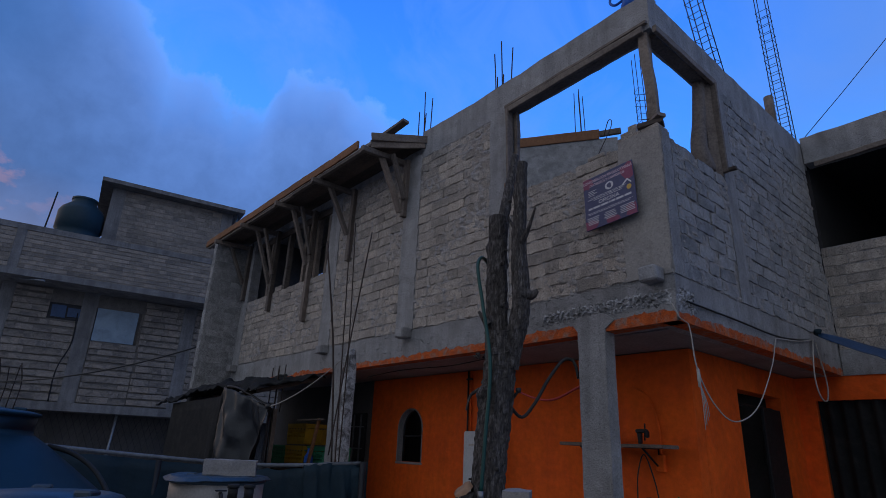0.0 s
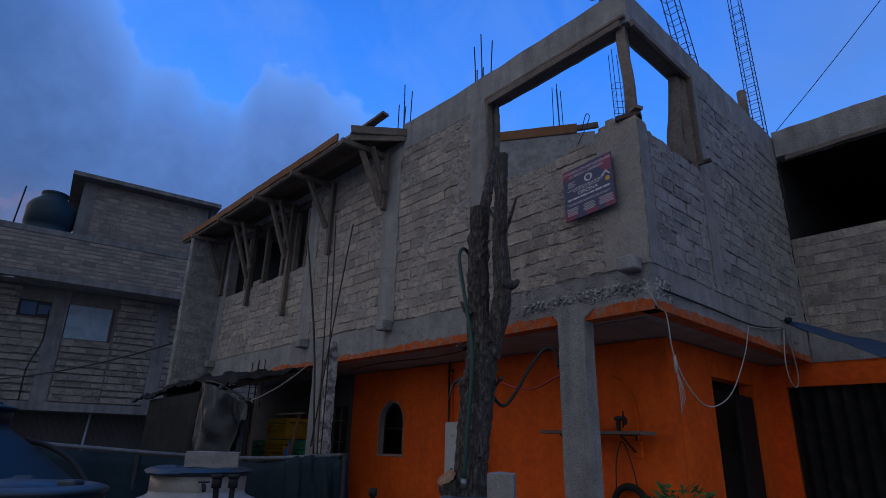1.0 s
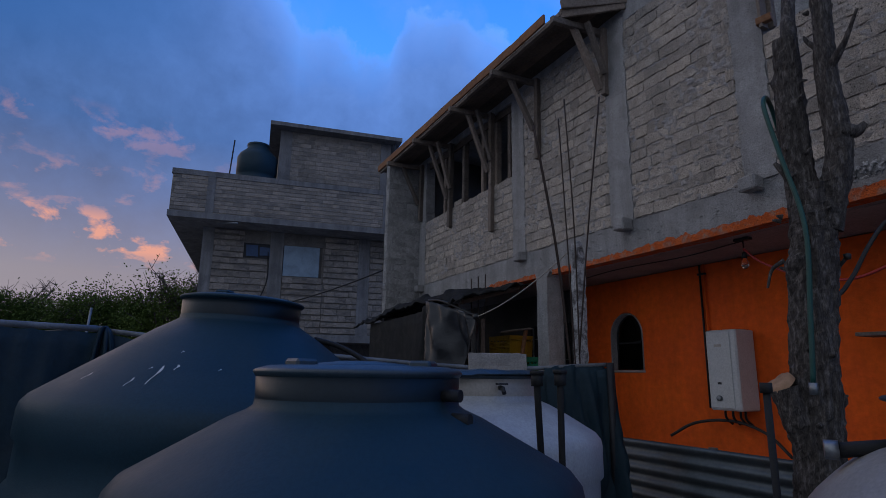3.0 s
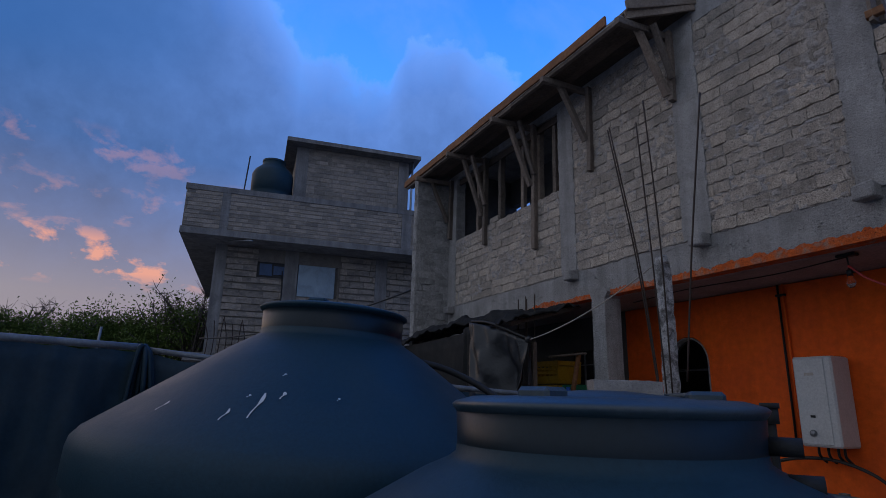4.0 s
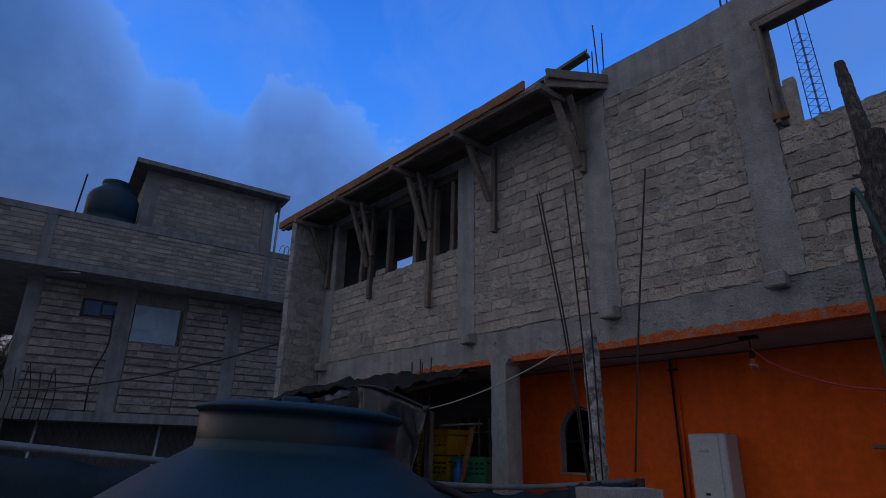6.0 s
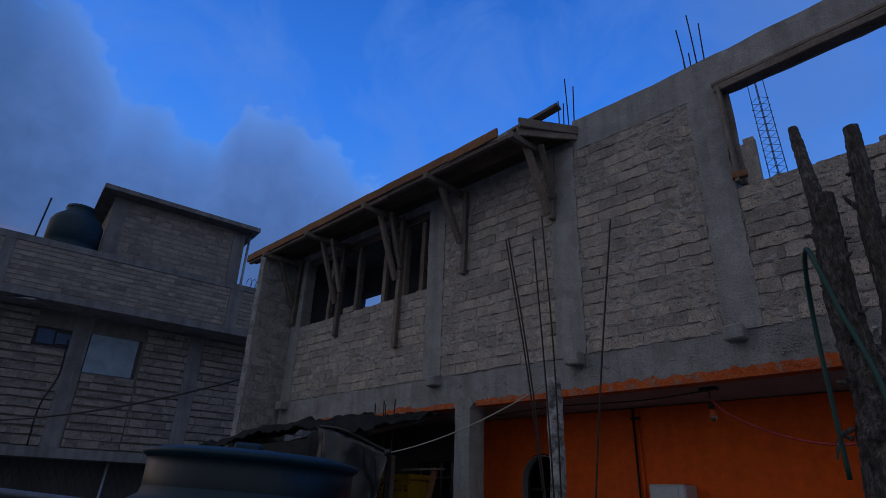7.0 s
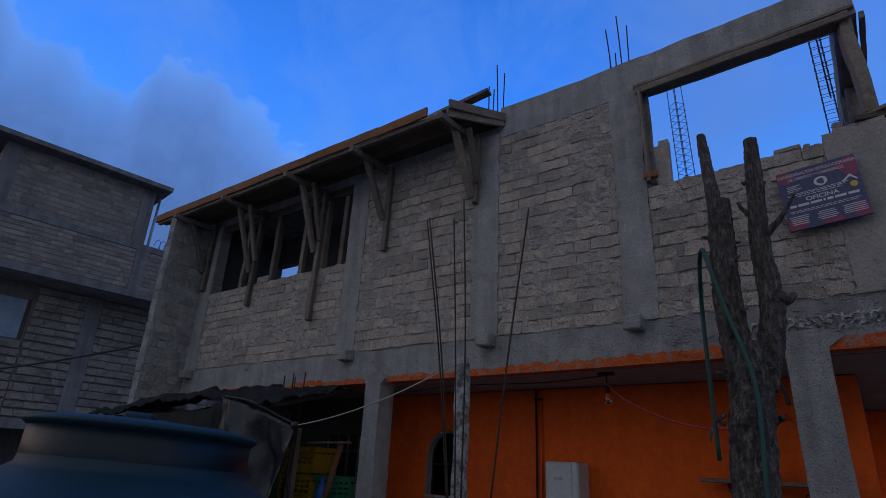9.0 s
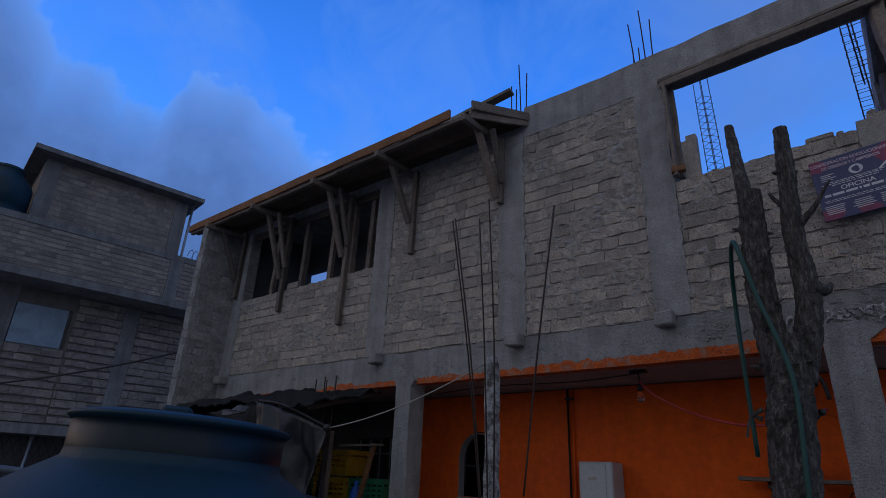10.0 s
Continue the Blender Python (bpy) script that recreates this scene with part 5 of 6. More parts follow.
weight_block((3.38, -1.93, 1.268), 128, (0.24, 0.11, 0.105), NEAR_BLOCK, "tan concrete block lying on the beige tank's lid")

# a stiff plastic sheet under the block on the pale tank
bm = bmesh.new()
rows = []
for j in range(9):
    row = []
    for k in range(40):
        a = 2 * math.pi * k / 40
        r = (0.06 + 0.0315 * j) * (1 + 0.12 * noise.noise(Vector((math.cos(a) * 2, math.sin(a) * 2, 3))))
        z = 1.314 + 0.018 * (j / 8) * noise.noise(Vector((math.cos(a) * 3, math.sin(a) * 3, j * 0.3))) - (0.02 if j == 8 else 0)
        row.append(bm.verts.new((1.34 + r * math.cos(a), -2.42 + r * math.sin(a), z)))
    rows.append(row)
for a, b in zip(rows, rows[1:]):
    for k in range(40):
        bm.faces.new((a[k], a[(k + 1) % 40], b[(k + 1) % 40], b[k]))
bm.faces.new(rows[0])
cs = thing("cover_sheet", "stiff dark plastic sheet lying on the pale tank's lid", "plastic sheet", (1.34, -2.42, 1.31))
ob = hung(obj("sheet", bm, LID), cs)
ob.modifiers.new("thickness", "SOLIDIFY").thickness = 0.006

# pipes and hoses among the tanks
for x, y, z, r, lx in ((2.12, -2.64, 1.305, 0.014, -0.22), (2.22, -2.60, 1.31, 0.013, 0.0)):
    p = thing("stand_pipe", "dark plastic stand pipe beside the pale tank", "pipe", (x, y, 0), "stand pipes")
    hung(obj("pipe", tube([(x + lx, y - lx, 0), (x, y, z - 0.05), (x, y, z)], r, sides=12), RUBBER), p)
    hung(obj("collar", tube([(x, y, z - 0.05), (x, y, z)], r + 0.01, sides=12), RUBBER), p)
    hung(obj("flange", tube([(x, y, z - 0.004), (x, y, z + 0.012)], r + 0.015, sides=12), RUBBER), p)
p = thing("stand_pipe", "black capped stand pipe in front of the orange wall", "pipe", (2.80, -2.18, 0), "stand pipes")
hung(obj("pipe", tube([(2.80, -2.18, 0), (2.80, -2.18, 1.26)], 0.012, sides=10), RUBBER), p)
hung(obj("cap", tube([(2.80, -2.18, 1.25), (2.80, -2.18, 1.285)], 0.02, sides=12), RUBBER), p)
h = thing("tank_hose", "thick black hose curving down from the large tank", "hose", (1.4, -3.3, 1.3))
hung(obj("hose", tube(curve([(1.20, -3.34, 1.46), (1.28, -3.22, 1.42), (1.44, -3.12, 1.33), (1.66, -3.06, 1.17), (1.86, -3.06, 0.98), (1.92, -3.08, 0.6)], 6), 0.013), RUBBER), h)
h = thing("valve_fitting", "dark hose fitting screwed into the beige tank", "valve", (3.15, -2.2, 1.1))
hung(obj("fitting", tube([(3.18, -2.18, 1.12), (3.06, -2.26, 1.10)], 0.022, sides=10), RUBBER), h)
hung(obj("clamp_ring", tube([(3.06, -2.26, 1.10), (3.03, -2.28, 1.10)], 0.028, sides=10), GALV), h)

# ---- dead tree ----
def limb(path, radii, seed, sides=34, n=30):
    """A limb with ridged, flaking bark."""
    pts = curve(path, n)
    f = np.interp(np.linspace(0, 1, len(pts)), np.linspace(0, 1, len(radii)), radii)
    bm = bmesh.new()
    tube(pts, 0.1, bm, sides=sides, taper=list(f), smooth=False)
    for i, v in enumerate(bm.verts):
        k = min(i // sides, len(pts) - 1)
        out = (v.co - pts[k]).normalized()
        r = f[k]
        swell = noise.noise(Vector((v.co.x * 7, v.co.y * 7, v.co.z * 2.2 + seed)))
        ridge = 1 - 2 * abs(noise.noise(Vector((v.co.x * 24, v.co.y * 24, v.co.z * 5.0 + seed))))
        chip = noise.noise(Vector((v.co.x * 46, v.co.y * 46, v.co.z * 22.0 + seed)))
        flake = 0.05 if chip > 0.2 else (-0.04 if chip < -0.25 else 0.0)
        knot = max(0.0, noise.noise(Vector((v.co.x * 9 + seed, v.co.y * 9, v.co.z * 6.0))) - 0.34)
        v.co += out * r * (0.12 * swell + 0.07 * ridge + 0.045 * chip + flake + 0.7 * knot)
    return bm


tree = thing("dead_tree", "bare dead tree trunk with sawn limbs and flaking bark", "tree", (2.2, -0.9, 0))
hung(obj("trunk", limb([(2.17, -0.93, -0.05), (2.17, -0.92, 0.6), (2.19, -0.90, 1.3), (2.25, -0.87, 2.0), (2.27, -0.86, 2.35)], [0.15, 0.120, 0.108, 0.110, 0.108], 1), BARK), tree)
hung(obj("limb", limb([(2.23, -0.86, 2.1), (2.20, -0.84, 2.6), (2.22, -0.86, 3.0), (2.235, -0.87, 3.28)], [0.082, 0.076, 0.07, 0.062], 5), BARK), tree)
hung(obj("limb", limb([(2.215, -0.84, 2.8), (2.19, -0.76, 3.3), (2.15, -0.62, 3.75), (2.13, -0.55, 3.98)], [0.055, 0.042, 0.034, 0.03], 9), BARK), tree)
hung(obj("limb", limb([(2.31, -0.85, 2.1), (2.42, -0.82, 2.5), (2.42, -0.84, 2.95), (2.45, -0.85, 3.35), (2.465, -0.84, 3.68)], [0.078, 0.068, 0.055, 0.046, 0.04], 13), BARK), tree)
hung(obj("snag", limb([(2.45, -0.84, 2.62), (2.51, -0.80, 2.61), (2.55, -0.78, 2.64)], [0.05, 0.034, 0.014], 15), BARK), tree)
hung(obj("snag", limb([(2.45, -0.85, 3.0), (2.55, -0.88, 3.08), (2.66, -0.92, 3.22)], [0.026, 0.015, 0.006], 17), BARK), tree)
hung(obj("snag", limb([(2.46, -0.85, 3.3), (2.51, -0.85, 3.36)], [0.02, 0.006], 19), BARK), tree)
hung(obj("snag", limb([(2.43, -0.85, 3.1), (2.36, -0.86, 3.2), (2.34, -0.86, 3.25)], [0.02, 0.012, 0.005], 21), BARK), tree)
hung(obj("snag", limb([(2.12, -0.93, 1.95), (2.06, -0.96, 1.90), (2.03, -0.97, 1.80)], [0.014, 0.009, 0.006], 23), BARK), tree)
hung(obj("snag", limb([(2.22, -0.95, 2.4), (2.17, -1.0, 2.5)], [0.03, 0.01], 25), BARK), tree)
hung(obj("stub_limb", limb([(2.17, -0.93, 0.9), (2.135, -0.985, 1.1), (2.10, -1.02, 1.25)], [0.085, 0.078, 0.07], 27), BARK), tree)
cut = lathe([(0, 0.006), (0.04, 0.004), (0.068, 0.0), (0.074, -0.03)], 18)
worn(cut, 0.010, 20)
cut.transform(Matrix.Translation((2.085, -1.04, 1.285)) @ Vector((-0.25, -0.62, 0.74)).to_track_quat("Z", "Y").to_matrix().to_4x4())
hung(obj("cut_face", cut, CUTWOOD, None, "pale reddish sawn wood"), tree)
rnd = random.Random(12)
for k in range(24):
    z = rnd.uniform(1.0, 3.5)
    x, y = (2.2 + 0.03 * (z - 1), -0.9 + 0.02 * (z - 1)) if z < 2.3 else rnd.choice(((2.21, -0.86), (2.43, -0.84)))
    a = rnd.uniform(0, 6.28)
    r = 0.135 if z < 2.3 else 0.075
    p = Vector((x + r * math.cos(a), y + r * math.sin(a), z))
    o = Vector((math.cos(a), math.sin(a), rnd.uniform(-0.3, 0.6))) * rnd.uniform(0.015, 0.04)
    hung(obj("bark_flake", limb([p - o * 0.5, p + o], [0.016, 0.005], k, 7, 3), BARK), tree)
g = thing("garden_hose", "green garden hose draped over the dead tree", "hose", (2.15, -1.0, 2.9))
hung(obj("hose", tube(curve([(2.0, -0.62, 1.72), (2.0, -0.62, 2.2), (2.01, -0.64, 2.65), (2.05, -0.76, 2.90), (2.10, -0.90, 2.96), (2.14, -0.99, 2.85), (2.20, -0.99, 2.55), (2.30, -1.005, 2.1), (2.285, -1.03, 1.6), (2.265, -1.04, 1.27)], 7), 0.0135, sides=9), GREENHOSE), g)
hung(obj("nozzle", tube([(2.265, -1.04, 1.28), (2.265, -1.04, 1.22)], 0.022, sides=9), GALV), g)
h = thing("tree_socket", "small dark hook and fitting tied to the dead tree", "fitting", (2.35, -0.8, 1.75))
hung(obj("hook", tube(curve([(2.29, -0.80, 1.76), (2.31, -0.80, 1.86), (2.37, -0.80, 1.93)], 4), 0.010, sides=7), CABLE), h)
hung(obj("fitting", worn(lathe([(0, -0.02), (0.018, -0.016), (0.020, 0.012), (0, 0.02)], 10, at=(2.38, -0.80, 1.94)), 0.006, 30), CABLE), h)

# ---- concrete post with long bars ----
po = thing("concrete_post", "slim weathered concrete post with long starter bars", "post", (0.33, -0.92, 0))
bm = slabs([(0.295, 0.375, -0.965, -0.88, 0, 2.36)], 0.015, 0.035)
hung(obj("shaft", bm, PITTED), po)
hung(obj("shaft_head", worn(boxes((0.295, 0.375, -0.965, -0.88, 2.34, 2.42), bevel=0.02), 0.015, 20), PITTED), po)
for a, b, c in (((0.30, -1.0, 1.3), (0.20, -1.05, 2.4), (0.12, -1.2, 3.50)), ((0.31, -1.0, 1.3), (0.23, -1.06, 2.4), (0.16, -1.22, 3.50)), ((0.36, -1.0, 1.3), (0.33, -1.02, 2.4), (0.26, -1.02, 3.55)), ((0.40, -0.99, 1.3), (0.40, -1.0, 2.5), (0.36, -1.03, 3.70)), ((0.87, -1.38, 1.45), (0.96, -1.34, 2.3), (1.09, -1.29, 3.33))):
    hung(obj("bar", tube(curve([a, b, c], 6), 0.006, sides=6), STEEL), po)
r = thing("guy_rope", "pale rope stretched from the post to the shack", "rope", (-0.6, -0.85, 2.1))
hung(obj("strand", tube(sag((0.30, -0.94, 2.37), (-1.62, -0.79, 1.94), 0.07), 0.0055, sides=6), ROPE), r)

# ---- tarpaulin fence ----
def cloth(name, top, low, n, mat, seed, depth=0.05, rows=10, parent=None, flare=0.0, out=(1, 0, 0), droop=0.02):
    """A hanging sheet under a polyline, with folds."""
    pts = curve(top, max(2, n // (len(top) - 1)))
    out = Vector(out)
    bm = bmesh.new()
    cols = []
    for i, p in enumerate(pts):
        col = []
        lo = low if not callable(low) else low(i / (len(pts) - 1))
        for k in range(rows + 1):
            f = k / rows
            z = p.z + (lo - p.z) * f
            w = noise.noise(Vector((i * 0.30 + f * 1.2, f * 1.3, seed))) + 0.45 * noise.noise(Vector((i * 0.7 - f * 2.0, f * 2.4, seed + 5))) + 0.18 * noise.noise(Vector((i * 1.7, f * 7.0, seed + 9)))
            q = Vector((p.x, p.y, z - droop * abs(noise.noise(Vector((i * 0.2, 0, seed)))) * (1 - f))) + out * (depth * w * (0.25 + f) + flare * f)
            col.append(bm.verts.new(q))
        cols.append(col)
    for a, b in zip(cols, cols[1:]):
        for k in range(rows):
            f = bm.faces.new((a[k], b[k], b[k + 1], a[k + 1]))
            f.smooth = True
    ob = obj(name, bm, mat)
    sol = ob.modifiers.new("thickness", "SOLIDIFY")
    sol.thickness = 0.004
    return hung(ob, parent) if parent else ob


fence = thing("tarpaulin_fence", "black tarpaulin sheets tied over a galvanised pipe fence", "fence", (0, -3, 0))
RAIL = [(0.55, -0.85, 1.385), (0.16, -1.67, 1.345), (-0.12, -3.0, 1.425), (-0.39, -4.36, 1.55)]
RAIL2 = [(-0.39, -4.36, 1.56), (-0.15, -5.4, 1.57), (0.3, -7.2, 1.58), (0.8, -9.5, 1.6)]
hung(obj("rail", tube(curve(RAIL, 6), 0.017, sides=10), RAILPIPE), fence)
hung(obj("rail", tube(curve(RAIL2, 6), 0.021, sides=10), RAILPIPE), fence)
for x, y, z in ((0.60, -0.86, 1.40), (-0.41, -4.38, 1.55), (0.3, -7.2, 1.56), (0.0, -2.4, 1.36)):
    hung(obj("fence_post", tube([(x, y, 0), (x, y, z)], 0.028, sides=10), IRON), fence)
cloth("sheet", [(x + 0.02, y, z - 0.022) for x, y, z in RAIL], 0.05, 66, TARP, 3.0, 0.13, 16, fence, 0.05, droop=0.05)
cloth("sheet", [(x + 0.02, y, z - 0.02) for x, y, z in RAIL2], 0.05, 72, TARP, 8.0, 0.14, 16, fence, 0.12, droop=0.05)
cloth("sheet", [(0.58, -0.80, 1.40), (0.46, -1.05, 1.385), (0.34, -1.3, 1.365)], 0.35, 24, TARP, 12.0, 0.16, 14, fence, 0.12, droop=0.09)
for k in range(9):
    a = 0.25 + 0.6 * k
    bm = tube(curve([(-0.37, -4.36, 1.57), (-0.33 + 0.03 * math.cos(a), -4.36 + 0.04 * math.sin(a), 1.5), (-0.31 + 0.05 * math.cos(a), -4.36 + 0.09 * math.sin(a), 1.3 - 0.05 * k)], 4), 0.014, sides=6)
    hung(obj("tie_strip", bm, TARP), fence)

# corrugated sheets on edge
cs = thing("corrugated_fence", "low fence of horizontal galvanised corrugated sheets", "fence", (1.0, -0.55, 0))
bm = bmesh.new()
cols = []
for i in range(13):
    x = 0.2 + 1.95 * i / 12
    cols.append([bm.verts.new((x, -0.55 + 0.018 * math.sin(k * math.pi / 3), 0.05 + 0.76 * k / 48 + 0.012 * i / 12)) for k in range(49)])
for a, b in zip(cols, cols[1:]):
    for k in range(48):
        f = bm.faces.new((a[k], b[k], b[k + 1], a[k + 1]))
        f.smooth = True
ob = hung(obj("sheet", bm, SHEET), cs)
ob.modifiers.new("thickness", "SOLIDIFY").thickness = 0.002
for x in (0.25, 1.2, 2.1):
    hung(obj("stake", beam((x, -0.51, 0), (x, -0.51, 0.82), 0.05, 0.04), WOOD), cs)

# ---- shack under tarpaulins ----
shack = thing("tarpaulin_shack", "lean-to shack roofed and hung with black tarpaulin", "shack", (-3.4, -0.6, 0))
bm = bmesh.new()
nx, ny = 110, 26
g = []
for i in range(nx + 1):
    row = []
    for j in range(ny + 1):
        f, s = i / nx, j / ny
        x = -5.55 + 3.85 * f + 0.55 * s * (1 - f)
        y = -1.0 + 0.98 * s + 0.10 * math.sin(f * 3)
        z = 2.12 + 0.15 * math.sin(math.pi * 0.85 * f) + 0.20 * s + 0.07 * noise.noise(Vector((x * 2.2, y * 3, 1))) + 0.05 * noise.noise(Vector((x * 6, y * 7, 2))) + 0.03 * noise.noise(Vector((x * 14, y * 13, 2))) + 0.012 * noise.noise(Vector((x * 34, y * 30, 5))) - (0.05 if s < 0.05 else 0)
        row.append(bm.verts.new((x, y, z)))
    g.append(row)
for a, b in zip(g, g[1:]):
    for k in range(ny):
        f = bm.faces.new((a[k], b[k], b[k + 1], a[k + 1]))
        f.smooth = True
ob = hung(obj("roof_sheet", bm, NET), shack)
ob.modifiers.new("thickness", "SOLIDIFY").thickness = 0.014
cloth("side_sheet", [(-5.0, -0.88, 2.08), (-3.6, -0.86, 2.1), (-2.35, -0.90, 2.13)], 0.05, 50, NET, 21.0, 0.035, 12, shack, 0.06, (0, -1, 0))


def crumpled(top, low, seed, depth, name):
    """A gathered sheet whose folds run out from a knot."""
    pts = curve(top, 18)
    n, rows = len(pts), 30
    bm = bmesh.new()
    cols = []
    for i, p in enumerate(pts):
        u = 1 - i / (n - 1)
        col = []
        for k in range(rows + 1):
            f = k / rows
            fold = 0.5 * noise.noise(Vector((u * 3.0, f * 1.5, seed))) + 0.55 * math.sin(9.5 * u + 1.6 * f + 1.0) * min(1.0, 0.25 + 1.3 * f) + 0.45 * (1 - 2 * abs(noise.noise(Vector((u * 5.0 + 1.2 * f, f * 1.6, seed + 4))))) + 0.16 * noise.noise(Vector((u * 9, f * 7, seed + 8)))
            near = min(1.0, math.hypot(f, u) * 2.2)
            col.append(bm.verts.new((p.x + (0.10 - 0.30 * (1 - u)) * f * 0.5, p.y - depth * fold * near, p.z + (low - p.z) * f)))
        cols.append(col)
    for a, b in zip(cols, cols[1:]):
        for k in range(rows):
            bm.faces.new((a[k], b[k], b[k + 1], a[k + 1])).smooth = True
    ob = hung(obj(name, bm, PLASTIC), shack)
    ob.modifiers.new("thickness", "SOLIDIFY").thickness = 0.004
    return ob


crumpled([(-2.52, -0.95, 2.20), (-2.2, -0.93, 2.14), (-1.85, -0.86, 2.02), (-1.62, -0.79, 1.94)], 0.8, 27.0, 0.2, "plastic_sheet")
cloth("side_sheet", [(-1.63, -0.79, 1.94), (-1.72, -0.70, 1.93), (-1.85, -0.62, 1.95)], 0.8, 24, PLASTIC, 31.0, 0.10, 14, shack, 0.0, (1, 0, 0))
cloth("side_sheet", [(-2.75, -0.96, 2.14), (-2.62, -0.98, 2.16), (-2.48, -0.97, 2.17)], 0.6, 14, NET, 33.0, 0.10, 14, shack, 0.05, (0, -1, 0))
hung(obj("hem_rope", tube(curve([(-2.50, -0.99, 2.21), (-2.1, -0.97, 2.15), (-1.62, -0.82, 1.955)], 8), 0.014, sides=7), CABLE), shack)
hung(obj("knot", worn(lathe([(0, -0.04), (0.03, -0.03), (0.035, 0.02), (0, 0.04)], 12, at=(-1.62, -0.80, 1.945)), 0.012, 25), PLASTIC), shack)
for x, y, z in ((-4.9, -0.70, 2.05), (-1.72, -0.66, 1.93), (-3.4, -0.66, 2.06)):
    hung(obj("pole", beam((x, y, 0), (x, y, z), 0.05, 0.05), DARKWOOD), shack)
hung(obj("rafter", beam((-1.90, -0.85, 2.13), (-1.85, -0.05, 2.36), 0.05, 0.05), DARKWOOD), shack)
hung(obj("rafter", beam((-3.5, -0.85, 2.06), (-3.5, -0.05, 2.3), 0.05, 0.05), DARKWOOD), shack)
bars("column_bars", -2.05, -0.55, 1.9, [(-0.12, 0, 2.47, 0, 0), (-0.04, 0.05, 2.50, 0, 0), (0.05, 0, 2.45, 0, 0), (0.12, 0.05, 2.50, 0.02, 0)], "four short starter bars poking up through the shack roof", group="")

# crates on a trestle in the porch
tr = thing("trestle_table", "rough timber trestle table in the dim porch", "table", (-2.3, 0.3, 0))
hung(obj("tabletop", beam((-3.1, 0.3, 1.19), (-1.6, 0.3, 1.19), 0.04, 0.6), DARKWOOD), tr)
for x in (-3.0, -1.7):
    for y in (0.08, 0.52):
        hung(obj("leg", beam((x, y, 0), (x, y, 1.17), 0.06, 0.06), DARKWOOD), tr)


def crate(x, y, z, mat, label):
    c = thing("plastic_crate", label, "crate", (x, y, z), "crates on the trestle")
    w, d, hgt = 0.5, 0.34, 0.27
    hung(obj("base", boxes((x - w / 2, x + w / 2, y - d / 2, y + d / 2, z, z + 0.02)), mat), c)
    for s in (-1, 1):
        side = hung(obj("long_side", boxes((x - w / 2, x + w / 2, y + s * d / 2 - 0.008, y + s * d / 2 + 0.008, z + 0.02, z + 0.09)), mat), c)
        for a, b in ((0.115, 0.14), (0.165, 0.19), (0.215, hgt)):
            hung(obj("slat", boxes((x - w / 2, x + w / 2, y + s * d / 2 - 0.008, y + s * d / 2 + 0.008, z + a, z + b)), mat), side)
        for k in range(7):
            hung(obj("stud", boxes((x - w / 2 + k * w / 6 - 0.012, x - w / 2 + k * w / 6 + 0.012, y + s * d / 2 - 0.006, y + s * d / 2 + 0.006, z + 0.088, z + hgt - 0.002)), mat), side)
        hung(obj("short_side", boxes((x + s * w / 2 - 0.008, x + s * w / 2 + 0.008, y - d / 2, y + d / 2, z + 0.02, z + 0.2)), mat), c)
        hung(obj("handle_bar", boxes((x + s * w / 2 - 0.008, x + s * w / 2 + 0.008, y - d / 2, y + d / 2, z + 0.22, z + hgt)), mat), c)
    for s in (-1, 1):
        hung(obj("rim", boxes((x - w / 2 - 0.012, x + w / 2 + 0.012, y + s * (d / 2 + 0.006) - 0.006, y + s * (d / 2 + 0.006) + 0.006, z + hgt - 0.03, z + hgt)), mat), c)


crate(-2.52, 0.25, 1.24, YELLOW, "yellow plastic crate on the trestle table")
crate(-2.52, 0.25, 1.53, YELLOW, "yellow plastic crate stacked on another crate")
crate(-3.06, 0.28, 1.24, GREENPL, "green plastic crate on the trestle table")
crate(-1.98, 0.30, 1.24, GREENPL, "green plastic crate on the trestle table")
b = thing("blue_jug", "blue plastic jug standing beside the crates", "jug", (-2.05, 0.02, 1.21))
hung(obj("jug", lathe([(0, 0), (0.05, 0), (0.06, 0.05), (0.06, 0.16), (0.025, 0.22), (0.025, 0.27), (0, 0.27)], 20, at=(-2.05, 0.05, 1.215)), BLUEPL), b)
s = thing("leaning_plank", "loose plank leaning across the crates", "plank", (-1.9, -0.05, 1.2))
hung(obj("plank", beam((-2.2, -0.08, 1.83), (-1.62, -0.05, 1.84), 0.02, 0.06), WOOD), s)
hung(obj("plank", beam((-1.95, -0.02, 1.22), (-1.75, -0.02, 1.85), 0.03, 0.05), PLANK), s)
win = tagged(new("window_2"), "dark barred window at the back of the porch", "window", "", "structure")
hung(obj("window_frame", boxes((-3.05, -2.15, 0.965, 0.996, 0.95, 2.0), bevel=0.004), IRON), win)
for k in range(5):
    hung(obj("window_bar", boxes((-2.98 + 0.18 * k, -2.965 + 0.18 * k, 0.94, 0.962, 0.98, 1.98)), GALV), win)
for k in range(3):
    hung(obj("window_bar", boxes((-3.03, -2.17, 0.945, 0.958, 1.2 + 0.3 * k, 1.215 + 0.3 * k)), GALV), win)

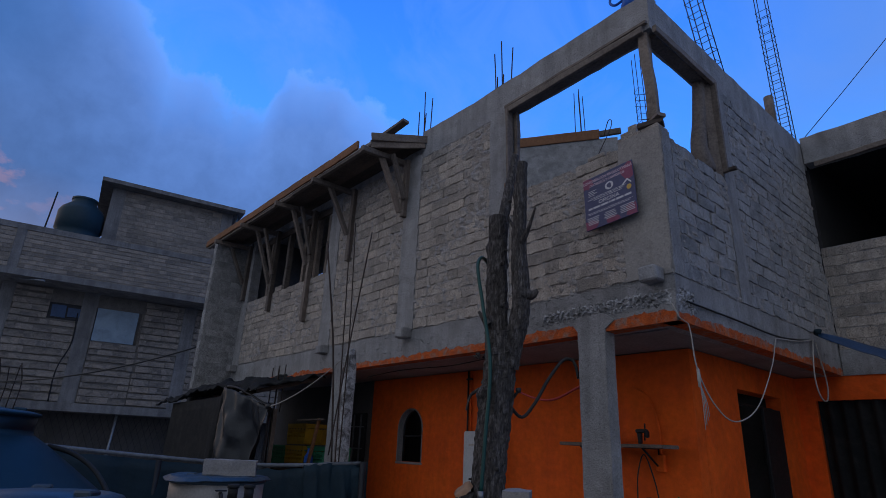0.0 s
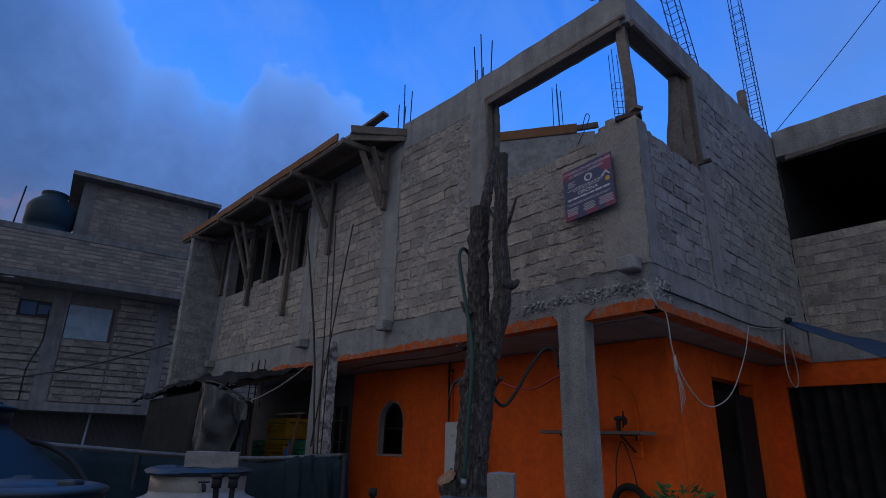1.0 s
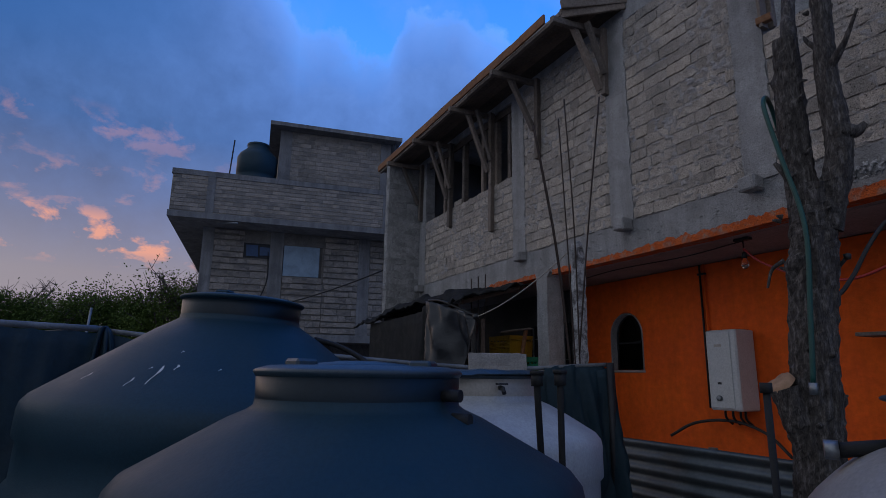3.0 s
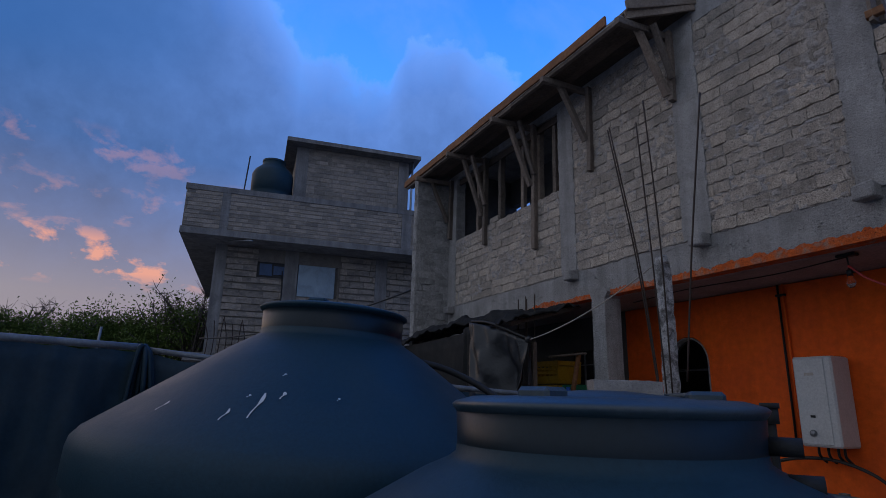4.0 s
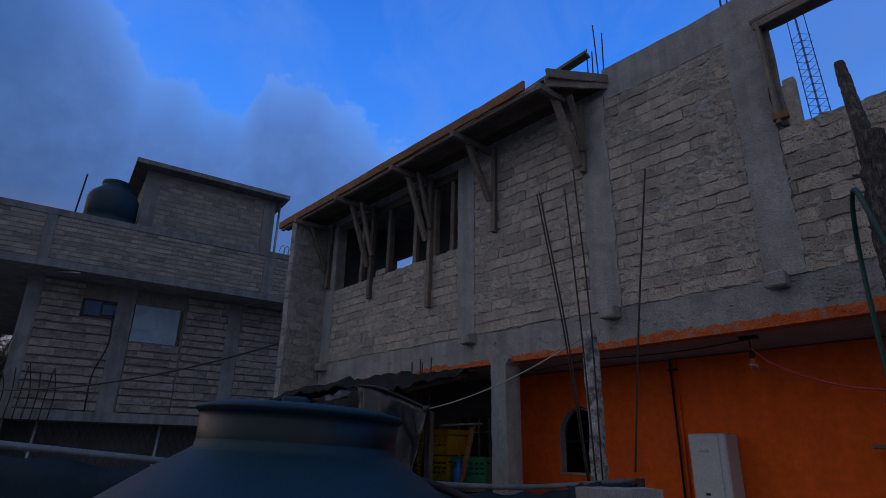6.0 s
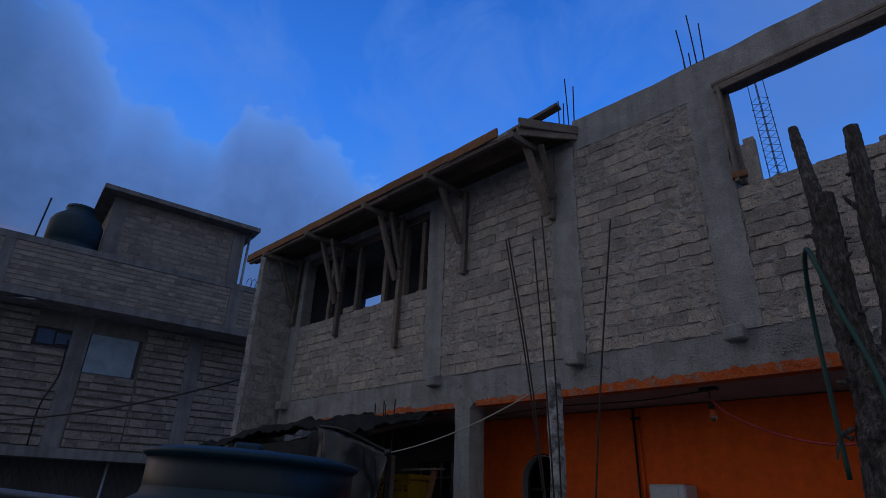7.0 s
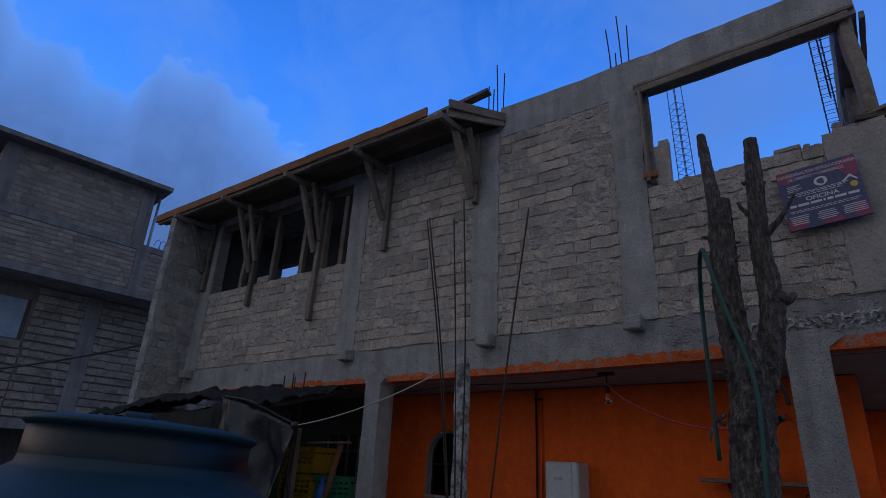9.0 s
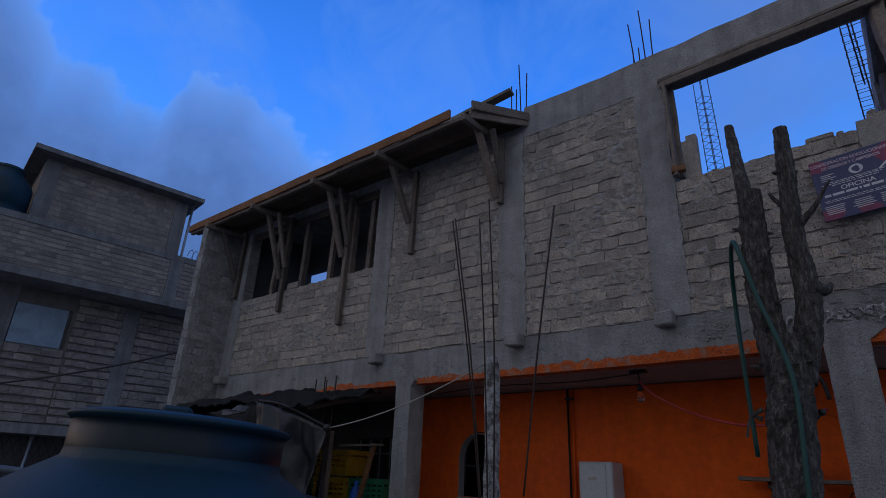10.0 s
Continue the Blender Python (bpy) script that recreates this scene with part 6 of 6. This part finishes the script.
# plants by the porch
def bush(c, r, h, n, seed, mat, label, size=0.07):
    rnd = random.Random(seed)
    b = thing("potted_bush", label, "bush", (c[0], c[1], 0))
    hung(obj("pot", lathe([(0, 0), (0.13, 0), (0.18, 0.28), (0.19, 0.3), (0.17, 0.3), (0.15, 0.26), (0, 0.26)], 24, at=(c[0], c[1], 0)), CUTWOOD), b)
    bm = bmesh.new()
    for k in range(9):
        a = rnd.uniform(0, 6.28)
        tube(curve([(c[0], c[1], 0.25), (c[0] + 0.3 * r * math.cos(a), c[1] + 0.3 * r * math.sin(a), h * 0.6), (c[0] + 0.7 * r * math.cos(a), c[1] + 0.7 * r * math.sin(a), h * 0.95)], 4), 0.008, bm, sides=5)
    hung(obj("stems", bm, BARK), b)
    bm = bmesh.new()
    for k in range(n):
        a, f = rnd.uniform(0, 6.28), rnd.random() ** 0.5
        z = h * (0.45 + 0.58 * rnd.random())
        p = (c[0] + r * f * math.cos(a), c[1] + r * f * math.sin(a), z - 0.15 * f * f)
        leaf(bm, p, (math.cos(a) + rnd.uniform(-0.5, 0.5), math.sin(a) + rnd.uniform(-0.5, 0.5), rnd.uniform(-0.2, 0.9)), size * rnd.uniform(0.6, 1.3), 0.35)
    hung(obj("leaves", bm, mat, None, "small green leaves"), b)


bush((3.05, 0.42), 0.30, 1.22, 1300, 3, LEAF_POT, "leafy green bush in a clay pot by the porch")
bush((2.75, -0.75), 0.22, 1.08, 160, 5, LEAF_POT, "sparse broad-leaved plant behind the beige tank", 0.14)


# ---- house across the yard ----
def at_left(ob, parent):
    ob.matrix_basis = LB @ ob.matrix_basis
    return hung(ob, parent) if parent else ob


def joined_blocks(name, spans, depth_at, mat, seed, label, course=0.118, run=0.3, proud=0.009, gap=1.0):
    """Blocks of a far wall in one mesh: spans of u0, u1, low, high on the plane at that depth."""
    rnd = random.Random(seed)
    verts, faces = [], []
    for u0, u1, low, high in spans:
        rows = max(1, round((high - low) / course))
        st = (high - low) / rows
        for r in range(rows):
            u = u0 - rnd.random() * run
            while u < u1:
                w = run * rnd.choice((1, 1, 1, 0.9, 0.55))
                a, b = max(u0, u) + 0.002, min(u1, u + w) - 0.002
                u += w
                if b - a < 0.04:
                    continue
                lo, hi = low + r * st + rnd.uniform(0.004, 0.010) * gap, low + (r + 1) * st - rnd.uniform(0.004, 0.010) * gap
                p = proud * rnd.uniform(0.7, 1.1)
                i = len(verts)
                verts += [tuple(LB @ Vector(q)) for q in ((a, depth_at - p, lo), (b, depth_at - p, lo), (b, depth_at - p, hi), (a, depth_at - p, hi), (a, depth_at + 0.02, lo), (b, depth_at + 0.02, lo), (b, depth_at + 0.02, hi), (a, depth_at + 0.02, hi))]
                faces += [(i, i + 1, i + 2, i + 3), (i + 3, i + 2, i + 6, i + 7), (i, i + 4, i + 5, i + 1), (i + 1, i + 5, i + 6, i + 2), (i + 4, i, i + 3, i + 7)]
    me = bpy.data.meshes.new(name)
    me.from_pydata(verts, [], faces)
    me.materials.append(mat)
    return tagged(new(name, me), label, "blockwork", "", "stuff")


joined_blocks("parapet_blocks", [(0.02, 0.76, 4.88, 5.74), (0.94, 4.94, 4.88, 5.74), (5.18, 9, 4.88, 5.74)], 0.0, FAR_BLOCK, 41, "weathered tan blocks of the far parapet", 0.1, 0.26, 0.012, 1.3)
far_course = bpy.data.meshes.new("block")
bm = boxes((-0.5, 0.5, -0.5, 0.5, -0.5, 0.5))
bm.to_mesh(far_course)
bm.free()
far_course.materials.append(FAR_BLOCK)
rnd = random.Random(43)
for u0, u1, low, high in ((0.96, 2.28, 2.22, 4.0), (0.96, 1.66, 4.0, 4.7), (3.62, 4.5, 2.22, 4.7), (4.8, 7.4, 2.22, 4.7), (2.62, 3.6, 2.22, 3.6)):
    rows = round((high - low) / 0.155)
    st = (high - low) / rows
    for r in range(rows):
        u = u0 - rnd.random() * 0.4
        deep = rnd.choice((0.12, 0.16, 0.3, 0.38))
        while u < u1:
            w = 0.36 * rnd.choice((1, 1, 1, 0.9, 0.55))
            a, b = max(u0, u), min(u1, u + w)
            u += w
            if b - a < 0.05:
                continue
            ob = new("block", far_course)
            ob.parent = WALL_FAR
            ob.matrix_basis = LB @ Matrix.LocRotScale(((a + b) / 2, LSET - 0.004 + rnd.uniform(-0.005, 0.005), low + (r + 0.5) * st + rnd.uniform(-0.006, 0.006)), None, (b - a - 0.006, 0.05, st * (1 - deep * rnd.uniform(0.6, 1.1))))
joined_blocks("penthouse_blocks", [(2.62, 4.98, 5.9, 7.4)], LSET, FAR_BLOCK, 45, "grey blocks of the rooftop room")
for u0, u1, z0, z1, dp in ((0.76, 0.94, 4.86, 5.84, 0.0), (4.94, 5.18, 4.86, 5.84, 0.0), (0.70, 0.96, 2.2, 4.72, LSET), (2.28, 2.60, 2.2, 4.72, LSET), (4.5, 4.8, 2.2, 4.72, LSET), (2.32, 2.62, 4.86, 7.46, LSET), (4.98, 5.26, 4.86, 7.46, LSET)):
    structure("tie_column", lbox((u0, u1, dp - 0.022, dp + 0.05, z0, z1)), FAR_CONCRETE, "worn concrete tie column of the far house")
structure("parapet_coping", lbox((-0.02, 9, -0.025, 0.17, 5.74, 5.87)), FAR_CONCRETE, "dark concrete coping on the far parapet")
win = tagged(new("window_3"), "window opening closed by a pale sheet with a dark gap", "window", "", "structure")
hung(obj("window_panel", lbox((2.62, 3.50, LSET + 0.01, LSET + 0.03, 3.63, 4.40)), SHEETWHITE, None, "pale corrugated sheet"), win)
bm = lbox(*[(2.62 + 0.06 * k, 2.635 + 0.06 * k, LSET + 0.004, LSET + 0.011, 3.64, 4.39) for k in range(15)])
hung(obj("sheet_rib", bm, SHEETWHITE), win)
# dark strip painted in where the gap is only in shade
hung(obj("window_gap", lbox((3.50, 3.58, LSET + 0.05, LSET + 0.06, 3.62, 4.42)), DIM_INNER), win)
win = tagged(new("window_4"), "small dark vent window hung with blue plastic", "window", "", "structure")
hung(obj("window_frame", lbox((1.66, 2.32, LSET - 0.012, LSET + 0.02, 4.02, 4.39)), IRON), win)
hung(obj("window_film", worn(lbox((1.72, 2.0, LSET - 0.03, LSET - 0.014, 4.06, 4.34), (2.04, 2.28, LSET - 0.03, LSET - 0.014, 4.1, 4.3)), 0.02, 8), BLUETARP), win)
t = thing("roof_tank", "black plastic water tank on the far roof", "water tank", LB @ Vector((1.80, 0.95, 4.86)))
q = LB @ Vector((1.80, 0.95, 0))
hung(obj("body", lathe([(0, 4.86), (0.5, 4.86), (0.5, 5.9), (0.48, 5.92), (0.48, 6.1), (0.5, 6.12), (0.5, 6.55), (0.45, 6.66), (0.28, 6.82), (0.27, 6.92)], 40, at=(q.x, q.y, 0.08)), BLACKTANK), t)
hung(obj("lid", lathe([(0.285, 6.9), (0.285, 6.95), (0.2, 6.97), (0, 6.98)], 32, at=(q.x, q.y, 0.08)), BLACKTANK), t)
a = thing("antenna_mast", "thin metal mast beside the roof tank", "mast", LB @ Vector((1.15, 0.7, 4.86)))
hung(obj("mast", tube([LB @ Vector((1.10, 0.7, 5.0)), LB @ Vector((1.22, 0.7, 7.0))], 0.018, sides=6), IRON), a)
p = thing("downpipe", "pale rainwater pipe down the rooftop room", "pipe", LB @ Vector((5.3, 0.7, 5)))
hung(obj("pipe", tube([LB @ Vector((5.32, 0.7, 5.2)), LB @ Vector((5.34, 0.66, 7.46))], 0.03, sides=8), GALV), p)
p = thing("razor_wire", "coil of thin wire on the far parapet", "wire", LB @ Vector((5.8, 0.05, 5.87)))
bm = tube([LB @ Vector((5.3 + 0.1 * k / 6, 0.05 + 0.12 * math.cos(k), 5.98 + 0.12 * math.sin(k))) for k in range(90)], 0.006, sides=4)
hung(obj("coil", bm, STEEL), p)
p = thing("wall_pipe", "dark pipe fixed down the far wall", "pipe", LB @ Vector((2.2, 0.7, 3)))
hung(obj("pipe", tube(curve([LB @ Vector((2.24, LSET - 0.03, 4.2)), LB @ Vector((2.26, LSET - 0.03, 3.5)), LB @ Vector((2.1, LSET - 0.03, 2.9)), LB @ Vector((2.1, LSET - 0.03, 2.2))], 5), 0.015, sides=7), IRON), p)
p = thing("spout", "short pipe spout under the far slab", "pipe", LB @ Vector((1.0, 0.4, 4.6)))
hung(obj("pipe", tube([LB @ Vector((1.0, 0.3, 4.72)), LB @ Vector((1.5, -0.1, 4.66))], 0.02, sides=6), GALV), p)
fb = thing("far_bars", "bent starter bars at the foot of the far wall", "rebar", LB @ Vector((1.2, 0.4, 2.2)))
for k in range(7):
    u = 0.75 + 0.13 * k
    hung(obj("bar", tube(curve([LB @ Vector((u, 0.5, 2.0)), LB @ Vector((u + 0.03, 0.5, 2.5)), LB @ Vector((u + 0.06 * (k % 3 - 1), 0.5, 2.85 + 0.05 * (k % 4)))], 4), 0.012, sides=5), STEEL), fb)
mesh = thing("wire_fence", "dark chain-link fence under the far slab", "fence", LB @ Vector((4, 0.75, 0)))
bm = bmesh.new()
for k in range(60):
    u = 0.9 + 0.14 * k
    tube([LB @ Vector((u, LSET + 0.1, 0)), LB @ Vector((u + 0.9, LSET + 0.1, 2.0))], 0.005, bm, sides=3)
    tube([LB @ Vector((u + 0.9, LSET + 0.1, 0)), LB @ Vector((u, LSET + 0.1, 2.0))], 0.005, bm, sides=3)
hung(obj("netting", bm, IRON), mesh)
for u in (1.3, 3.4, 5.5):
    hung(obj("fence_post", tube([LB @ Vector((u, LSET + 0.06, 0)), LB @ Vector((u + 0.1, LSET + 0.06, 2.02))], 0.03, sides=7), GALV), mesh)
w = thing("service_cable", "slack black cable strung between the two houses", "wire", (-7.5, -2, 3))
hung(obj("wire", tube(sag((-10.5, -3.4, 2.5), (-5.2, -0.62, 3.05), 0.2, 24), 0.014, sides=6), CABLE), w)
w = thing("overhead_wire", "thin overhead wire leaving the neighbour's beam", "wire", (3.4, 3.5, 5.4))
hung(obj("wire", tube(sag((3.3, 3.5, 5.38), (8.0, 2.6, 9.6), 0.2, 10), 0.005, sides=5), CABLE), w)
for x, y, z in ((-7.2, -5.2, 2.3), (-9.2, -7.0, 2.3)):
    p = thing("fence_pole", "thin leaning metal pole at the yard edge", "pole", (x, y, 0), "poles at the yard edge")
    hung(obj("pole", tube([(x, y, 0), (x + 0.03, y + 0.12, z)], 0.022, sides=7), GALV), p)
w = thing("yard_wire", "thin wire strung along the yard poles", "wire", (-8, -6, 2))
hung(obj("wire", tube(sag((-7.2, -5.1, 1.95), (-14, -11, 2.1), 0.1), 0.012, sides=5), CABLE), w)

# blue awning tied at the slab corner
aw = thing("blue_awning", "dark blue tarpaulin awning tied to the slab edge", "awning", (3.3, 2.67, 2.77))
bm = bmesh.new()
A, B, C, D = Vector((3.30, 2.62, 2.79)), Vector((5.0, 3.2, 2.25)), Vector((5.0, 1.9, 1.92)), Vector((3.34, 2.52, 2.72))
g = []
for i in range(15):
    row = []
    for j in range(9):
        f, s = i / 14, j / 8
        p = A.lerp(B, f).lerp(D.lerp(C, f), s)
        p.z += -0.10 * math.sin(math.pi * f) * 0.6 + 0.025 * noise.noise(p * 5) - 0.05 * math.sin(math.pi * s) * f
        row.append(bm.verts.new(p))
    g.append(row)
for a, b in zip(g, g[1:]):
    for k in range(8):
        f = bm.faces.new((a[k], b[k], b[k + 1], a[k + 1]))
        f.smooth = True
ob = hung(obj("sheet", bm, BLUETARP), aw)
ob.modifiers.new("thickness", "SOLIDIFY").thickness = 0.004
hung(obj("knot", worn(lathe([(0, -0.035), (0.03, -0.02), (0.035, 0.015), (0.02, 0.035), (0, 0.035)], 14, at=(3.31, 2.60, 2.775)), 0.02, 20), TARP), aw)
aw_pole = thing("awning_pole", "thin metal pole holding the awning's outer edge", "pole", (5.0, 1.9, 0))
hung(obj("pole", tube([(5.0, 1.9, 0), (5.0, 1.9, 1.93)], 0.025, sides=8), GALV), aw_pole)
hung(obj("rail", tube([(5.0, 1.86, 1.91), (5.0, 3.25, 2.26)], 0.02, sides=8), GALV), aw_pole)

# ---- trees beyond the yard ----
def far_tree(c, h, r, seed, leaves, bare=False):
    rnd = random.Random(seed)
    t = thing("tree", "bare twiggy tree beyond the yard" if bare else "dense dark green bushy tree beyond the yard", "tree", (c[0], c[1], 0), "trees beyond the yard")
    bm = bmesh.new()
    tube(curve([(c[0], c[1], 0), (c[0] + 0.1, c[1], h * 0.25), (c[0], c[1] + 0.1, h * 0.55)], 4), 0.1, bm, sides=8, taper=[0.2, 0.19, 0.18, 0.17, 0.16, 0.14, 0.12, 0.11, 0.09])
    tips = []
    for k in range(26 if bare else 16):
        a, f = rnd.uniform(0, 6.28), rnd.uniform(0.25, 0.6)
        p0 = Vector((c[0], c[1], h * f))
        p2 = Vector((c[0] + r * rnd.uniform(0.4, 1.0) * math.cos(a), c[1] + r * rnd.uniform(0.4, 1.0) * math.sin(a), h * rnd.uniform(0.7, 1.0)))
        p1 = p0.lerp(p2, 0.5) + Vector((0, 0, 0.2))
        pts = curve([p0, p1, p2], 4)
        tube(pts, 0.05, bm, sides=5, taper=list(np.linspace(0.055, 0.012, len(pts))))
        tips += pts[3:]
        if bare or k % 2 == 0:
            for q in pts[2:]:
                for _ in range(4 if bare else 1):
                    d = Vector((rnd.uniform(-1, 1), rnd.uniform(-1, 1), rnd.uniform(-0.1, 1.2))) * rnd.uniform(0.25, 0.7)
                    tube([q, q + d * 0.6, q + d], 0.01, bm, sides=3, taper=[0.014, 0.009, 0.004])
    hung(obj("trunk", bm, BARK), t)
    bm = bmesh.new()
    lob = [Vector((c[0] + rnd.uniform(-r, r) * 0.75, c[1] + rnd.uniform(-r, r) * 0.75, h * rnd.uniform(0.35, 0.86))) for _ in range(16)]
    for k in range(int(leaves * 2.2)):
        o = rnd.choice(lob) if rnd.random() < 0.8 else rnd.choice(tips)
        d = Vector((rnd.gauss(0, 1), rnd.gauss(0, 1), rnd.gauss(0, 0.8))).normalized()
        p = o + d * r * 0.36 * rnd.uniform(0.5, 1.1)
        leaf(bm, p, d + Vector((rnd.uniform(-1, 1), rnd.uniform(-1, 1), rnd.uniform(-1, 0.6))), rnd.uniform(0.06, 0.13), 0.55)
    hung(obj("crown", bm, LEAF), t)


for az, dist, h, r, seed, n, bare in ((-172, 25, 3.9, 1.9, 1, 9000, False), (-176.5, 26, 4.5, 2.0, 2, 9000, False), (179, 24, 4.8, 1.8, 3, 5000, False), (177.2, 23, 5.3, 1.7, 4, 700, True), (-168, 24, 3.6, 2.0, 5, 6000, False), (-163, 25, 3.6, 2.0, 6, 5000, False), (-157, 26, 3.8, 2.2, 7, 4500, False), (-151, 27, 3.8, 2.2, 8, 4500, False), (-174, 29, 4.6, 2.4, 9, 4500, False), (-169.5, 29, 4.7, 1.8, 10, 600, True), (175, 27, 5.0, 2.0, 11, 4500, False)):
    far_tree((3.5 + dist * math.cos(radians(az)), -4.2 + dist * math.sin(radians(az))), h, r, seed, n, bare)
hb = bmesh.new()
rnd = random.Random(77)
for k in range(24000):
    a, d = radians(rnd.uniform(172, 212)), rnd.uniform(24, 31)
    p = Vector((3.5 + d * math.cos(a), -4.2 + d * math.sin(a), rnd.uniform(0.2, 2.7) * (0.75 + 0.35 * noise.noise(Vector((a * 14, 0, 0))))))
    leaf(hb, p, (rnd.uniform(-1, 1), rnd.uniform(-1, 1), rnd.uniform(-0.4, 1)), rnd.uniform(0.08, 0.17), 0.6)
tagged(obj("undergrowth", hb, LEAF), "thick undergrowth below the trees beyond the yard", "bushes", "", "stuff")

# ---- blocks of the walls, last ----
for name, x0, x1, z0, z1, seed in WALLS:
    bay(name, x0, x1, z0, z1, seed)


def side_bed(y0, y1, z0, z1, seed):
    bm = mortar_face(y0, y1, z0, z1, seed)
    bm.transform(SIDE)
    return bm


w = structure("wall_side_a", side_bed(0.14, 1.02, SLAB1, 3.93, 21), MORTAR, "grey concrete block wall below the side opening")
lay(w, SIDE @ pose(0.14, 0, 0), GREY, 0.88, SLAB1, 3.95, 21)
w = structure("wall_side_b", side_bed(1.22, 3.45, SLAB1, RING0, 23), MORTAR, "grey concrete block side wall with open joints")
lay(w, SIDE @ pose(1.22, 0, 0), GREY, 2.23, SLAB1, RING0, 23)
lay(NWALL, pose(SIDE_X + 0.01, NY, 0), TAN, 2.6, 2.72, 3.9, 25)
lay(FIN, pose(-5.066, -0.62, 0, 0, 0, 90), GREY, 0.62, 2.0, 4.96, 27)
lay(FIN, pose(-5.2, -0.616, 0), GREY, 0.14, 2.0, 4.96, 29)

# the corner bay leans out of line with the rest of the front
bpy.context.view_layer.update()


def out_of_line(p):
    """How far the front is pushed out at a place, growing towards the corner and dying away down the side wall."""
    if not (1.0 < p.x < 3.7 and -0.3 < p.y < 1.0 and 2.44 < p.z < 6.4):
        return 0.0
    return -0.045 * (min(p.x, 3.3) - 1.0) * min(1.0, (1.0 - p.y) / 0.8)


bent = set()
for ob in list(scene.objects):
    if ob.type != "MESH" or ob.name.startswith(("porch_column", "hose", "limb", "wire", "floor_slab")):
        continue
    m = ob.matrix_world
    if ob.data.users > 1:
        move = out_of_line(m.translation)
        if move:
            ob.matrix_world = Matrix.Translation((0, move, 0)) @ m
    elif ob.data.name not in bent:
        bent.add(ob.data.name)
        back = m.to_3x3().inverted()
        for v in ob.data.vertices:
            move = out_of_line(m @ v.co)
            if move:
                v.co += back @ Vector((0, move, 0))
